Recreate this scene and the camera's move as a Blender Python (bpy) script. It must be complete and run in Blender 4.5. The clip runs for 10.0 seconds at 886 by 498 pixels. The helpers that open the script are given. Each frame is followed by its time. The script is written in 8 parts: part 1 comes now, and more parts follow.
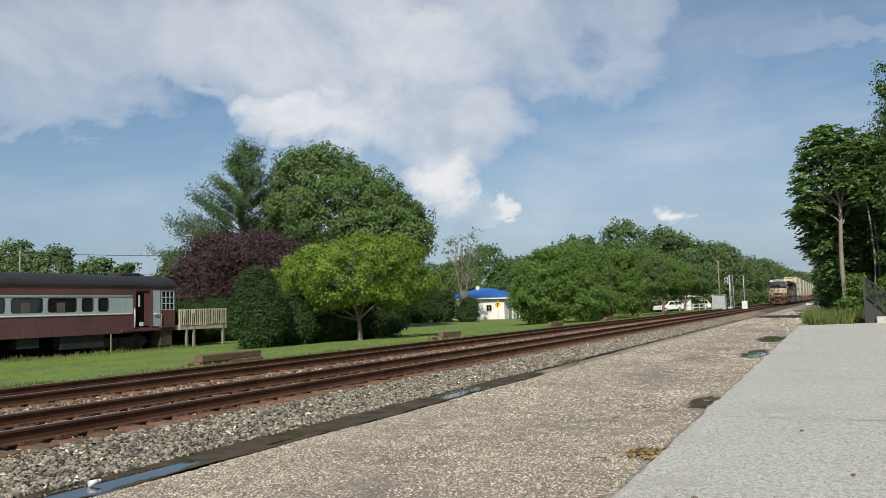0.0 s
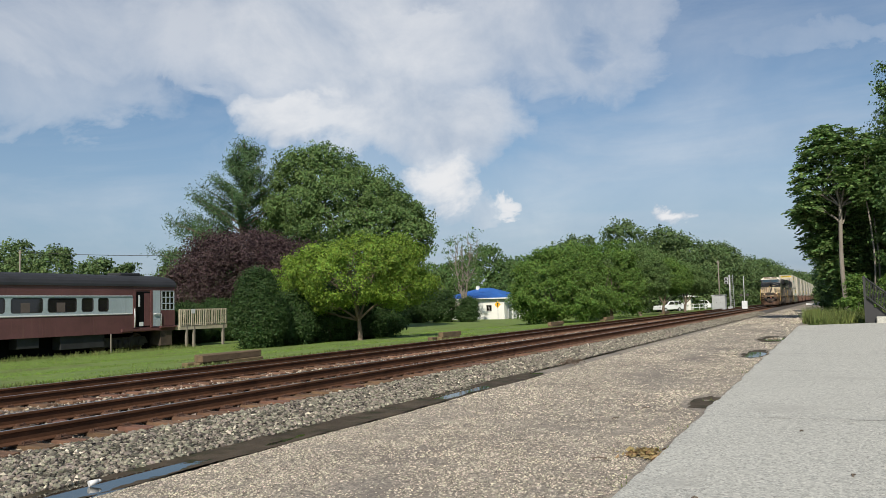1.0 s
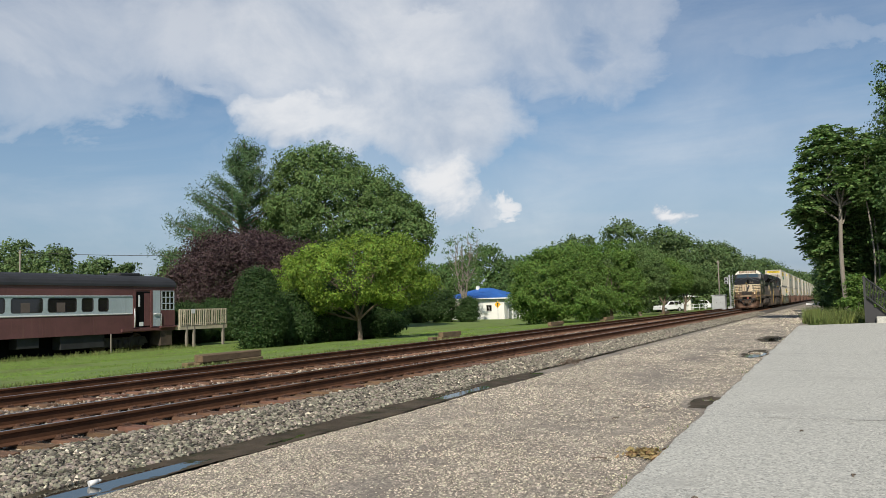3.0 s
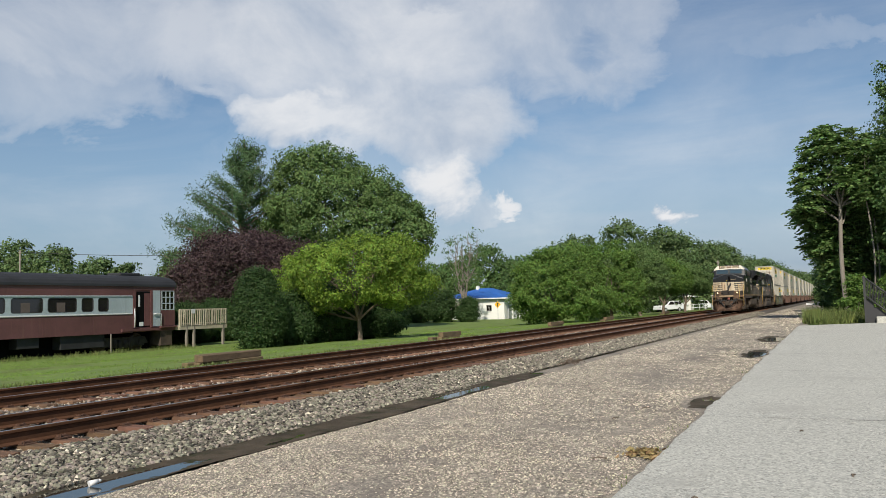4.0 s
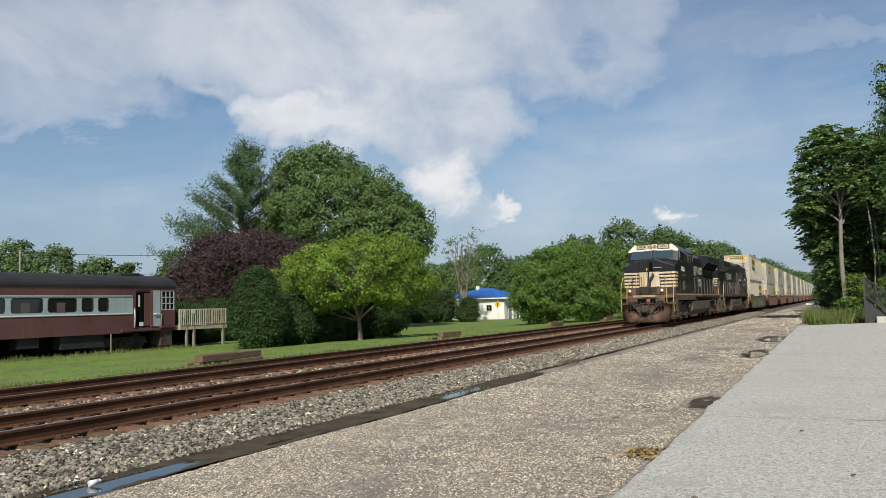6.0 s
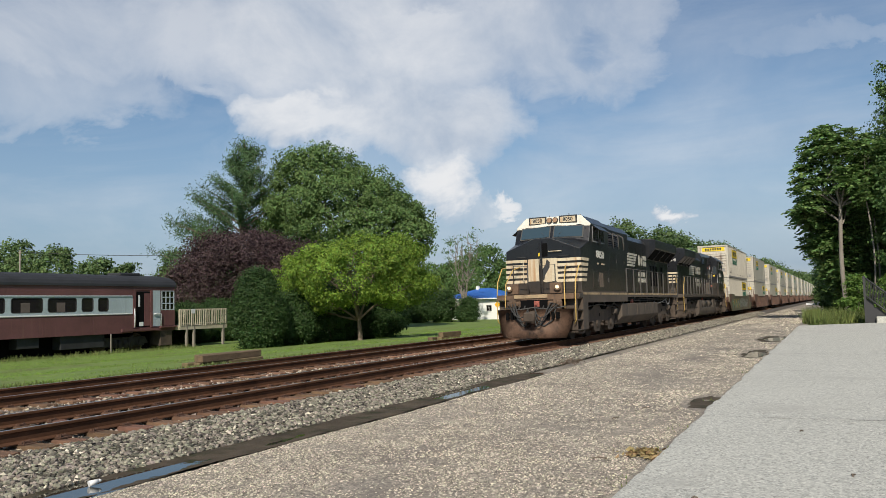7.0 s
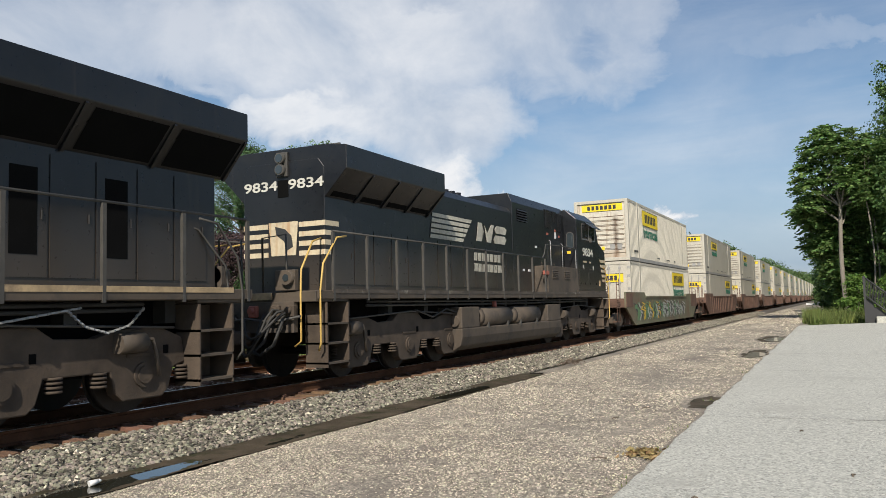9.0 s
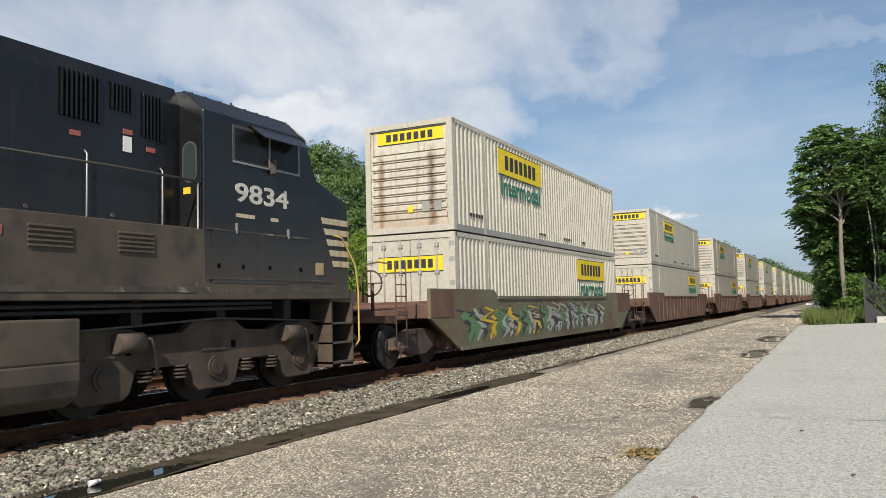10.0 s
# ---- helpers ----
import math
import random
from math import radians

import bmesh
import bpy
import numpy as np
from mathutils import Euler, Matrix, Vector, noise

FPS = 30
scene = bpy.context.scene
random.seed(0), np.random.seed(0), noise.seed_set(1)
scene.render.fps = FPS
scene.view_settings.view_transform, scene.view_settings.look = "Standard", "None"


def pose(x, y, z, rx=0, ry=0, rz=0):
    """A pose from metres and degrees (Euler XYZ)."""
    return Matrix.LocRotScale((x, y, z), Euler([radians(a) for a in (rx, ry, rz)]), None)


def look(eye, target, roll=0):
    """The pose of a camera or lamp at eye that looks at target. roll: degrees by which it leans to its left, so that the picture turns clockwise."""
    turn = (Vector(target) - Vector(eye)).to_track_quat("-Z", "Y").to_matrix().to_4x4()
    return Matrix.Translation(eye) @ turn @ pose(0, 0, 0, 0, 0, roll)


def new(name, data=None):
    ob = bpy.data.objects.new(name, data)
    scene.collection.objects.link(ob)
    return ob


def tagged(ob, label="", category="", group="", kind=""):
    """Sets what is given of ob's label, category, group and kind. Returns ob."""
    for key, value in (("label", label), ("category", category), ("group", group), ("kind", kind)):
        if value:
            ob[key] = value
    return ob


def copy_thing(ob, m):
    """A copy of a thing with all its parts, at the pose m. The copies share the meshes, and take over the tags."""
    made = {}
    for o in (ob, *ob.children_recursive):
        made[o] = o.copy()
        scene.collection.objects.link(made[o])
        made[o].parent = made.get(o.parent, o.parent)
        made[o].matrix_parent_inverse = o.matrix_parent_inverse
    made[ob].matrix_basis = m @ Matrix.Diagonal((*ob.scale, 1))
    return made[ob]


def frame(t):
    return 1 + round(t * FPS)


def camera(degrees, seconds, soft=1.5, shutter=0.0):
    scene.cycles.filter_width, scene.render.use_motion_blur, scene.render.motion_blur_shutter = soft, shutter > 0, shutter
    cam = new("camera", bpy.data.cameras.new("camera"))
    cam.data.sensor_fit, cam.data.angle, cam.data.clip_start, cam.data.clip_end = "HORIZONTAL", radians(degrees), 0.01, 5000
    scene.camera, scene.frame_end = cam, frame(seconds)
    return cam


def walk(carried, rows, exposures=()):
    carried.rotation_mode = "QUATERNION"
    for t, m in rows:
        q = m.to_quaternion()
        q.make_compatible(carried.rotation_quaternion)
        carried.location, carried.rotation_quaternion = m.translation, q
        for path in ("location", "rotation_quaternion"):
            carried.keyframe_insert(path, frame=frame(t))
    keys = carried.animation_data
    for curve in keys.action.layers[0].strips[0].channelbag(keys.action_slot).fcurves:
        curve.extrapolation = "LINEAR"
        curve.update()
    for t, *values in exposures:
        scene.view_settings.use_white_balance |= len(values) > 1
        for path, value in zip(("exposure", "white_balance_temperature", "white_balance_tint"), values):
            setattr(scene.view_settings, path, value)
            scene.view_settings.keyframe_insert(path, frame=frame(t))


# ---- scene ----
cam = camera(58.4, 10.0, soft=0.6)
EYE = (0.0, 0.0, 1.363)
VIEW = pose(*EYE, 90 + 4.123, 0, 26.303) @ pose(0, 0, 0, 0, 0, -1.514)
walk(cam, [(0.0, VIEW), (10.0, VIEW)], exposures=[(0.0, 0.0), (8.0, 0.0), (8.5, 0.10), (10.0, 0.12)])
scene.view_settings.exposure = 0.0

# ---------------------------------------------------------------- world and sun
SUN_TO = Vector((0.38, -1.20, 0.98)).normalized()
SUN_ELEV = math.asin(SUN_TO.z)
SUN_AZ = math.atan2(SUN_TO.x, SUN_TO.y)


def make_world():
    w = bpy.data.worlds.new("sky")
    scene.world = w
    w.use_nodes = True
    nt = w.node_tree
    nt.nodes.clear()

    def N(kind, **kw):
        n = nt.nodes.new(kind)
        for k, v in kw.items():
            setattr(n, k, v)
        return n

    def val(sock, v):
        if hasattr(v, "is_output"):
            nt.links.new(v, sock)
        else:
            sock.default_value = v

    def M(op, a, b=0.0, c=0.0, clamp=False):
        n = N("ShaderNodeMath", operation=op, use_clamp=clamp)
        val(n.inputs[0], a), val(n.inputs[1], b), val(n.inputs[2], c)
        return n.outputs[0]

    sky = N("ShaderNodeTexSky")
    sky.sky_type = "NISHITA"
    sky.sun_disc = False
    sky.sun_elevation, sky.sun_rotation = SUN_ELEV, SUN_AZ
    sky.air_density, sky.dust_density, sky.ozone_density = 1.15, 0.3, 4.0
    co = N("ShaderNodeTexCoord").outputs["Generated"]

    def dot(v):
        n = N("ShaderNodeVectorMath", operation="DOT_PRODUCT")
        nt.links.new(co, n.inputs[0])
        n.inputs[1].default_value = v
        return n.outputs["Value"]

    # a fixed compass frame for the cloud deck
    m3 = VIEW.to_3x3()
    east, up, south = m3.col[0], m3.col[1], m3.col[2]
    depth = M("MAXIMUM", M("MULTIPLY", dot(south), -1.0), 0.12)
    u = M("DIVIDE", dot(east), depth)
    v = M("DIVIDE", dot(up), depth)

    def noise_tex(vec, scale, detail, rough=0.55, dist=0.0):
        n = N("ShaderNodeTexNoise")
        n.inputs["Scale"].default_value, n.inputs["Detail"].default_value = scale, detail
        n.inputs["Roughness"].default_value, n.inputs["Distortion"].default_value = rough, dist
        nt.links.new(vec, n.inputs["Vector"])
        return n.outputs["Fac"]

    mp = N("ShaderNodeMapping")
    nt.links.new(co, mp.inputs["Vector"])
    mp.inputs["Scale"].default_value = (1.0, 1.0, 1.35)
    billow = noise_tex(mp.outputs[0], 5.2, 11, 0.60, 0.35)
    mp3 = N("ShaderNodeMapping")
    nt.links.new(co, mp3.inputs["Vector"])
    mp3.inputs["Scale"].default_value = (1.0, 1.0, 4.2)
    wisp = noise_tex(mp3.outputs[0], 2.1, 9, 0.58, 0.5)
    warp = M("MULTIPLY", M("SUBTRACT", noise_tex(mp.outputs[0], 9.0, 7, 0.6), 0.5), 0.15)
    warp2 = M("MULTIPLY", M("SUBTRACT", noise_tex(mp.outputs[0], 13.0, 7, 0.6, 0.4), 0.5), 0.12)
    uu, vv = M("ADD", u, warp), M("ADD", v, warp2)

    def blob(cx, cy, rx, ry, gain, edge=2.0):
        cx, cy, rx, ry = (cx - 784) / 1402, (441 - cy) / 1402, rx / 1402, ry / 1402
        a = M("DIVIDE", M("SUBTRACT", uu, cx), rx)
        b = M("DIVIDE", M("SUBTRACT", vv, cy), ry)
        r2 = M("ADD", M("MULTIPLY", a, a), M("MULTIPLY", b, b))
        return M("MULTIPLY", M("SUBTRACT", 1.0, M("POWER", r2, edge), clamp=True), gain)

    def total(items):
        s = items[0]
        for i in items[1:]:
            s = M("MAXIMUM", s, i)
        return s

    heap = total([blob(660, 60, 420, 175, 0.80), blob(690, 190, 265, 95, 0.86), blob(520, 205, 120, 62, 0.90), blob(800, 215, 150, 105, 0.92), blob(790, 322, 74, 66, 1.0), blob(855, 372, 80, 34, 0.55),
                  blob(893, 370, 32, 30, 0.95), blob(1200, 380, 44, 26, 1.0), blob(1000, 70, 205, 130, 0.66), blob(1130, 20, 90, 95, 0.55),
                  blob(200, 60, 470, 120, 0.62), blob(90, 165, 300, 70, 0.46), blob(1450, 60, 260, 34, 0.28), blob(1120, 330, 330, 70, 0.20), blob(600, 330, 300, 130, 0.20)])
    gap = total([blob(1040, 92, 60, 36, 0.40, 0.7), blob(345, 180, 70, 40, 0.36, 0.7), blob(760, -4, 90, 30, 0.25, 0.7)])
    heap = M("MAXIMUM", M("SUBTRACT", heap, gap), 0.0)
    thin = N("ShaderNodeMapRange")
    nt.links.new(wisp, thin.inputs["Value"])
    for k, x in zip(("From Min", "From Max", "To Min", "To Max"), (0.42, 0.74, 0.0, 0.45)):
        thin.inputs[k].default_value = x
    cover = M("MAXIMUM", heap, thin.outputs[0])
    # the sunlit heads of the towers
    heads = total([blob(790, 318, 72, 62, 0.24, 1.0), blob(893, 368, 32, 28, 0.26, 1.0), blob(1200, 378, 38, 20, 0.26, 1.0), blob(570, 205, 120, 40, 0.10, 1.0), blob(650, 110, 120, 60, 0.08, 1.0)])
    shade = N("ShaderNodeValToRGB")
    nt.links.new(M("ADD", billow, heads), shade.inputs[0])
    e = shade.color_ramp.elements
    e[0].position, e[0].color = 0.34, (5.4, 6.2, 7.4, 1)
    e[1].position, e[1].color = 0.64, (9.6, 9.7, 9.9, 1)
    # dark blue-grey rain haze low in the sky
    low = M("MULTIPLY", M("SUBTRACT", 1.0, M("MULTIPLY", M("ABSOLUTE", M("SUBTRACT", dot((0, 0, 1)), 0.04)), 5.2), clamp=True), 0.74)
    mix1 = N("ShaderNodeMix", data_type="RGBA")
    nt.links.new(sky.outputs[0], mix1.inputs["A"])
    mix1.inputs["B"].default_value = (3.2, 4.4, 6.3, 1)
    val(mix1.inputs["Factor"], low)
    mix2 = N("ShaderNodeMix", data_type="RGBA")
    nt.links.new(mix1.outputs["Result"], mix2.inputs["A"])
    nt.links.new(shade.outputs[0], mix2.inputs["B"])
    val(mix2.inputs["Factor"], cover)
    bg = N("ShaderNodeBackground")
    nt.links.new(mix2.outputs["Result"], bg.inputs["Color"])
    bg.inputs["Strength"].default_value = 0.085
    out = N("ShaderNodeOutputWorld")
    nt.links.new(bg.outputs[0], out.inputs["Surface"])


make_world()
sun = new("sun", bpy.data.lights.new("sun", "SUN"))
sun.data.energy, sun.data.angle, sun.data.color = 4.7, radians(0.6), (1.0, 0.93, 0.82)
sun.matrix_world = look(tuple(SUN_TO * 80), (0, 0, 0))


# ---------------------------------------------------------------- materials
def mat(name, base, rough=0.7, metal=0.0, var=0.25, scale=3.0, fine=40.0, bump=0.15, tint=None, spots=None, island=0.0, obrand=0.0,
        translucent=0.0, stretch=(1, 1, 1), spec=0.5, streak=None, grain=0.085, dust=None, speck=None, runs=None):
    """Base colour broken up at two scales, with relief; tint: a second colour in patches (colour, amount)."""
    m = bpy.data.materials.new(name)
    m.use_nodes = True
    nt = m.node_tree
    b = nt.nodes["Principled BSDF"]
    tc = nt.nodes.new("ShaderNodeTexCoord")
    mp = nt.nodes.new("ShaderNodeMapping")
    mp.inputs["Scale"].default_value = stretch
    nt.links.new(tc.outputs["Object"], mp.inputs["Vector"])

    def nz(s, d=5, r=0.55):
        n = nt.nodes.new("ShaderNodeTexNoise")
        n.inputs["Scale"].default_value, n.inputs["Detail"].default_value, n.inputs["Roughness"].default_value = s, d, r
        nt.links.new(mp.outputs[0], n.inputs["Vector"])
        return n.outputs["Fac"]

    def rng(sock, a, b2, c, d):
        n = nt.nodes.new("ShaderNodeMapRange")
        for k, x in zip(("From Min", "From Max", "To Min", "To Max"), (a, b2, c, d)):
            n.inputs[k].default_value = x
        nt.links.new(sock, n.inputs["Value"])
        return n.outputs[0]

    def mixc(fac, a, b2, mode="MIX"):
        n = nt.nodes.new("ShaderNodeMix")
        n.data_type, n.blend_type = "RGBA", mode
        for s, v in ((n.inputs["Factor"], fac), (n.inputs["A"], a), (n.inputs["B"], b2)):
            if hasattr(v, "is_output"):
                nt.links.new(v, s)
            else:
                s.default_value = v if isinstance(v, float) else (*v[:3], 1)
        return n.outputs["Result"]

    big, small = nz(scale), nz(fine, 4, 0.6)
    col = mixc(rng(big, 0.3, 0.7, 0, 1), [c * (1 - var) for c in base], [min(1, c * (1 + var)) for c in base])
    col = mixc(0.55, col, mixc(rng(small, 0.36, 0.64, 0, 1), [0.53 - grain] * 3, [0.53 + grain] * 3), "OVERLAY") if var > 0 else col
    for sc, amt, chance in speck or ():
        vo = nt.nodes.new("ShaderNodeTexVoronoi")
        vo.inputs["Scale"].default_value = sc
        nt.links.new(mp.outputs[0], vo.inputs["Vector"])
        sp = nt.nodes.new("ShaderNodeSeparateColor")
        nt.links.new(vo.outputs["Color"], sp.inputs[0])
        col = mixc(rng(sp.outputs[0], 0.0, 1.0, 0.0, chance), col, mixc(rng(sp.outputs[1], 0.2, 0.8, 0.0, 1.0), [c * (1 - amt) for c in base], [min(1, c * (1 + amt)) for c in base]))
    if tint:
        col = mixc(rng(nz(tint[2] if len(tint) > 2 else scale * 1.7, 6, 0.65), 0.62 - 0.3 * tint[1], 0.75 - 0.2 * tint[1], 0, 1), col, tint[0])
    if streak:
        mp2 = nt.nodes.new("ShaderNodeMapping")
        mp2.inputs["Scale"].default_value = (6, 6, 0.35)
        nt.links.new(tc.outputs["Object"], mp2.inputs["Vector"])
        n = nt.nodes.new("ShaderNodeTexNoise")
        n.inputs["Scale"].default_value, n.inputs["Detail"].default_value = 1.2, 6
        nt.links.new(mp2.outputs[0], n.inputs["Vector"])
        col = mixc(rng(n.outputs["Fac"], 0.66 - 0.25 * streak[1], 0.85 - 0.2 * streak[1], 0, 0.85), col, streak[0])
    for xc, w, c in runs or ():
        # rust run down a wall along one line
        sx = nt.nodes.new("ShaderNodeSeparateXYZ")
        nt.links.new(tc.outputs["Object"], sx.inputs[0])
        dx = nt.nodes.new("ShaderNodeMath")
        dx.operation = "MULTIPLY_ADD"
        nt.links.new(nz(3.5, 6, 0.7), dx.inputs[0])
        dx.inputs[1].default_value = 0.35
        nt.links.new(sx.outputs["X"], dx.inputs[2])
        ab = nt.nodes.new("ShaderNodeMath")
        sub = nt.nodes.new("ShaderNodeMath")
        sub.operation = "SUBTRACT"
        nt.links.new(dx.outputs[0], sub.inputs[0])
        sub.inputs[1].default_value = xc + 0.175
        ab.operation = "ABSOLUTE"
        nt.links.new(sub.outputs[0], ab.inputs[0])
        low = nt.nodes.new("ShaderNodeMath")
        low.operation = "MULTIPLY"
        nt.links.new(rng(ab.outputs[0], 0.0, w, 0.85, 0.0), low.inputs[0])
        nt.links.new(rng(sx.outputs["Z"], 2.35, 1.9, 0.0, 1.0), low.inputs[1])
        col = mixc(low.outputs[0], col, c)
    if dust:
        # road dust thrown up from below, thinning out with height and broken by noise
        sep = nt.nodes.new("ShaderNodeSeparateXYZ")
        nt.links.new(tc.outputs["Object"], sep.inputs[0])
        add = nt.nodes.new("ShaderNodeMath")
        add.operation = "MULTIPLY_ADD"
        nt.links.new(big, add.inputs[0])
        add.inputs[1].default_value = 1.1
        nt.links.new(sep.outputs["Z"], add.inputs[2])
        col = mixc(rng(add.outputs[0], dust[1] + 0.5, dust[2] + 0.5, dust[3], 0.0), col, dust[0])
    if island or obrand:
        if island:
            g = nt.nodes.new("ShaderNodeNewGeometry").outputs["Random Per Island"]
        else:
            g = nt.nodes.new("ShaderNodeObjectInfo").outputs["Random"]
        a = island or obrand
        hsv = nt.nodes.new("ShaderNodeHueSaturation")
        nt.links.new(col, hsv.inputs["Color"])
        nt.links.new(rng(g, 0, 1, 1 - a, 1 + a), hsv.inputs["Value"])
        g2 = nt.nodes.new("ShaderNodeMath")
        g2.operation = "FRACT"
        g3 = nt.nodes.new("ShaderNodeMath")
        g3.operation = "MULTIPLY"
        g3.inputs[1].default_value = 7.31
        nt.links.new(g, g3.inputs[0]), nt.links.new(g3.outputs[0], g2.inputs[0])
        nt.links.new(rng(g2.outputs[0], 0, 1, 0.5 - a * 0.06, 0.5 + a * 0.06), hsv.inputs["Hue"])
        col = hsv.outputs["Color"]
    nt.links.new(col, b.inputs["Base Color"])
    b.inputs["Metallic"].default_value = metal
    b.inputs["Specular IOR Level"].default_value = spec
    nt.links.new(rng(small, 0.2, 0.8, max(0.03, rough - 0.12), min(1, rough + 0.12)), b.inputs["Roughness"])
    if bump:
        bp = nt.nodes.new("ShaderNodeBump")
        bp.inputs["Strength"].default_value, bp.inputs["Distance"].default_value = bump, 0.02
        nt.links.new(small, bp.inputs["Height"])
        nt.links.new(bp.outputs[0], b.inputs["Normal"])
    if translucent:
        tr = nt.nodes.new("ShaderNodeBsdfTranslucent")
        nt.links.new(col, tr.inputs["Color"])
        mx = nt.nodes.new("ShaderNodeMixShader")
        mx.inputs[0].default_value = translucent
        nt.links.new(b.outputs[0], mx.inputs[1]), nt.links.new(tr.outputs[0], mx.inputs[2])
        nt.links.new(mx.outputs[0], nt.nodes["Material Output"].inputs["Surface"])
    return m


def glow(name, col, power):
    m = bpy.data.materials.new(name)
    m.use_nodes = True
    b = m.node_tree.nodes["Principled BSDF"]
    b.inputs["Base Color"].default_value = (*col, 1)
    b.inputs["Emission Color"].default_value = (*col, 1)
    b.inputs["Emission Strength"].default_value = power
    return m


def glassy(name, col, rough=0.03):
    m = bpy.data.materials.new(name)
    m.use_nodes = True
    b = m.node_tree.nodes["Principled BSDF"]
    b.inputs["Base Color"].default_value = (*col, 1)
    b.inputs["Roughness"].default_value, b.inputs["Specular IOR Level"].default_value = rough, 0.8
    return m


GRASS_SOIL = mat("lawn_turf", (0.145, 0.215, 0.04), 0.9, var=0.3, scale=0.35, fine=9, bump=0.5, tint=((0.11, 0.135, 0.03), 0.5, 0.35))
GRASS = mat("grass_blades", (0.19, 0.29, 0.055), 0.7, var=0.25, scale=0.4, fine=3, bump=0, island=0.3, translucent=0.35)
WEED = mat("weed_blades", (0.16, 0.20, 0.055), 0.7, var=0.25, scale=0.5, fine=3, bump=0, island=0.35, translucent=0.35)
BALLAST_BED = mat("ballast_fines", (0.085, 0.073, 0.060), 0.95, var=0.35, scale=2, fine=30, bump=0.8, tint=((0.10, 0.075, 0.055), 0.3))
BALLAST = mat("ballast_stone", (0.187, 0.169, 0.130), 0.9, var=0.3, scale=9, fine=60, bump=0.35, island=0.85)
GRAVEL_BED = mat("gravel_lot", (0.285, 0.247, 0.196), 0.95, var=0.3, scale=0.7, fine=46, bump=1.0, grain=0.35, tint=((0.195, 0.168, 0.140), 0.40, 0.4), speck=((42, 0.75, 0.9), (19, 0.6, 0.5)))
BALLAST_RUSTY = mat("ballast_stone_rusty", (0.29, 0.232, 0.175), 0.9, var=0.2, scale=2, fine=25, bump=0.3, island=0.5)
CHIP = mat("gravel_chip", (0.375, 0.33, 0.255), 0.9, var=0.15, scale=1, fine=25, bump=0.2, island=0.75)
PALE_CHIP = mat("limestone_chip", (0.54, 0.48, 0.375), 0.9, var=0.15, scale=1, fine=25, bump=0.2, island=0.35)
CONCRETE = mat("pavement_concrete", (0.463, 0.453, 0.398), 0.92, var=0.08, scale=0.45, fine=70, bump=0.5, grain=0.16, tint=((0.40, 0.385, 0.34), 0.18, 0.5), speck=((50, 0.55, 0.95), (27, 0.35, 0.5)))
RAIL_SIDE = mat("rail_rust", (0.092, 0.044, 0.024), 0.95, var=0.3, scale=2, fine=35, bump=0.3, spec=0.15)
RAIL_TOP = mat("rail_polish", (0.42, 0.40, 0.38), 0.32, 0.9, var=0.1, scale=3, fine=30, bump=0.05)
TIE = mat("tie_timber", (0.155, 0.085, 0.050), 0.92, var=0.35, scale=2.5, fine=28, bump=0.7, obrand=0.25, stretch=(1, 5, 3))
STEEL_RUST = mat("plate_rust", (0.10, 0.05, 0.03), 0.85, var=0.3, scale=8, fine=50, bump=0.4)
WATER = glassy("ditch_water", (0.03, 0.03, 0.022), 0.02)
BARK = mat("bark", (0.15, 0.115, 0.085), 0.95, var=0.3, scale=2, fine=14, bump=0.8, stretch=(1, 1, 0.25))
BARK_PALE = mat("bark_pale", (0.22, 0.195, 0.16), 0.95, var=0.25, scale=2, fine=14, bump=0.6, stretch=(1, 1, 0.25))


def leafmat(name, col, isl=0.35, tr=0.3):
    return mat(name, col, 0.6, var=0.22, scale=0.35, fine=2.0, bump=0, island=isl, translucent=tr, spec=0.3)


LEAF_GREEN = leafmat("leaf_green", (0.115, 0.185, 0.056))
LEAF_DARK = leafmat("leaf_dark", (0.100, 0.170, 0.052))
LEAF_LIME = leafmat("leaf_lime", (0.168, 0.262, 0.034))
LEAF_PURPLE = leafmat("leaf_purple", (0.070, 0.042, 0.042), 0.6)
LEAF_CEDAR = leafmat("leaf_cedar", (0.042, 0.082, 0.022))
LEAF_PINE = leafmat("leaf_pine", (0.095, 0.165, 0.068))
LEAF_FAR = leafmat("leaf_far", (0.11, 0.17, 0.06))
LEAF_FROND = leafmat("leaf_frond", (0.130, 0.215, 0.064), 0.45, 0.4)
LEAF_FRESH = leafmat("leaf_fresh", (0.115, 0.20, 0.038))


# ---------------------------------------------------------------- mesh helpers
def box(bm, x0, x1, y0, y1, z0, z1, bevel=0.0):
    vs = [bm.verts.new(c) for c in ((x0, y0, z0), (x1, y0, z0), (x1, y1, z0), (x0, y1, z0), (x0, y0, z1), (x1, y0, z1), (x1, y1, z1), (x0, y1, z1))]
    fs = [bm.faces.new([vs[i] for i in f]) for f in ((3, 2, 1, 0), (4, 5, 6, 7), (0, 1, 5, 4), (1, 2, 6, 5), (2, 3, 7, 6), (3, 0, 4, 7))]
    if bevel:
        es = {e for f in fs for e in f.edges}
        bmesh.ops.bevel(bm, geom=list(es), offset=bevel, segments=1, affect="EDGES")
    return vs


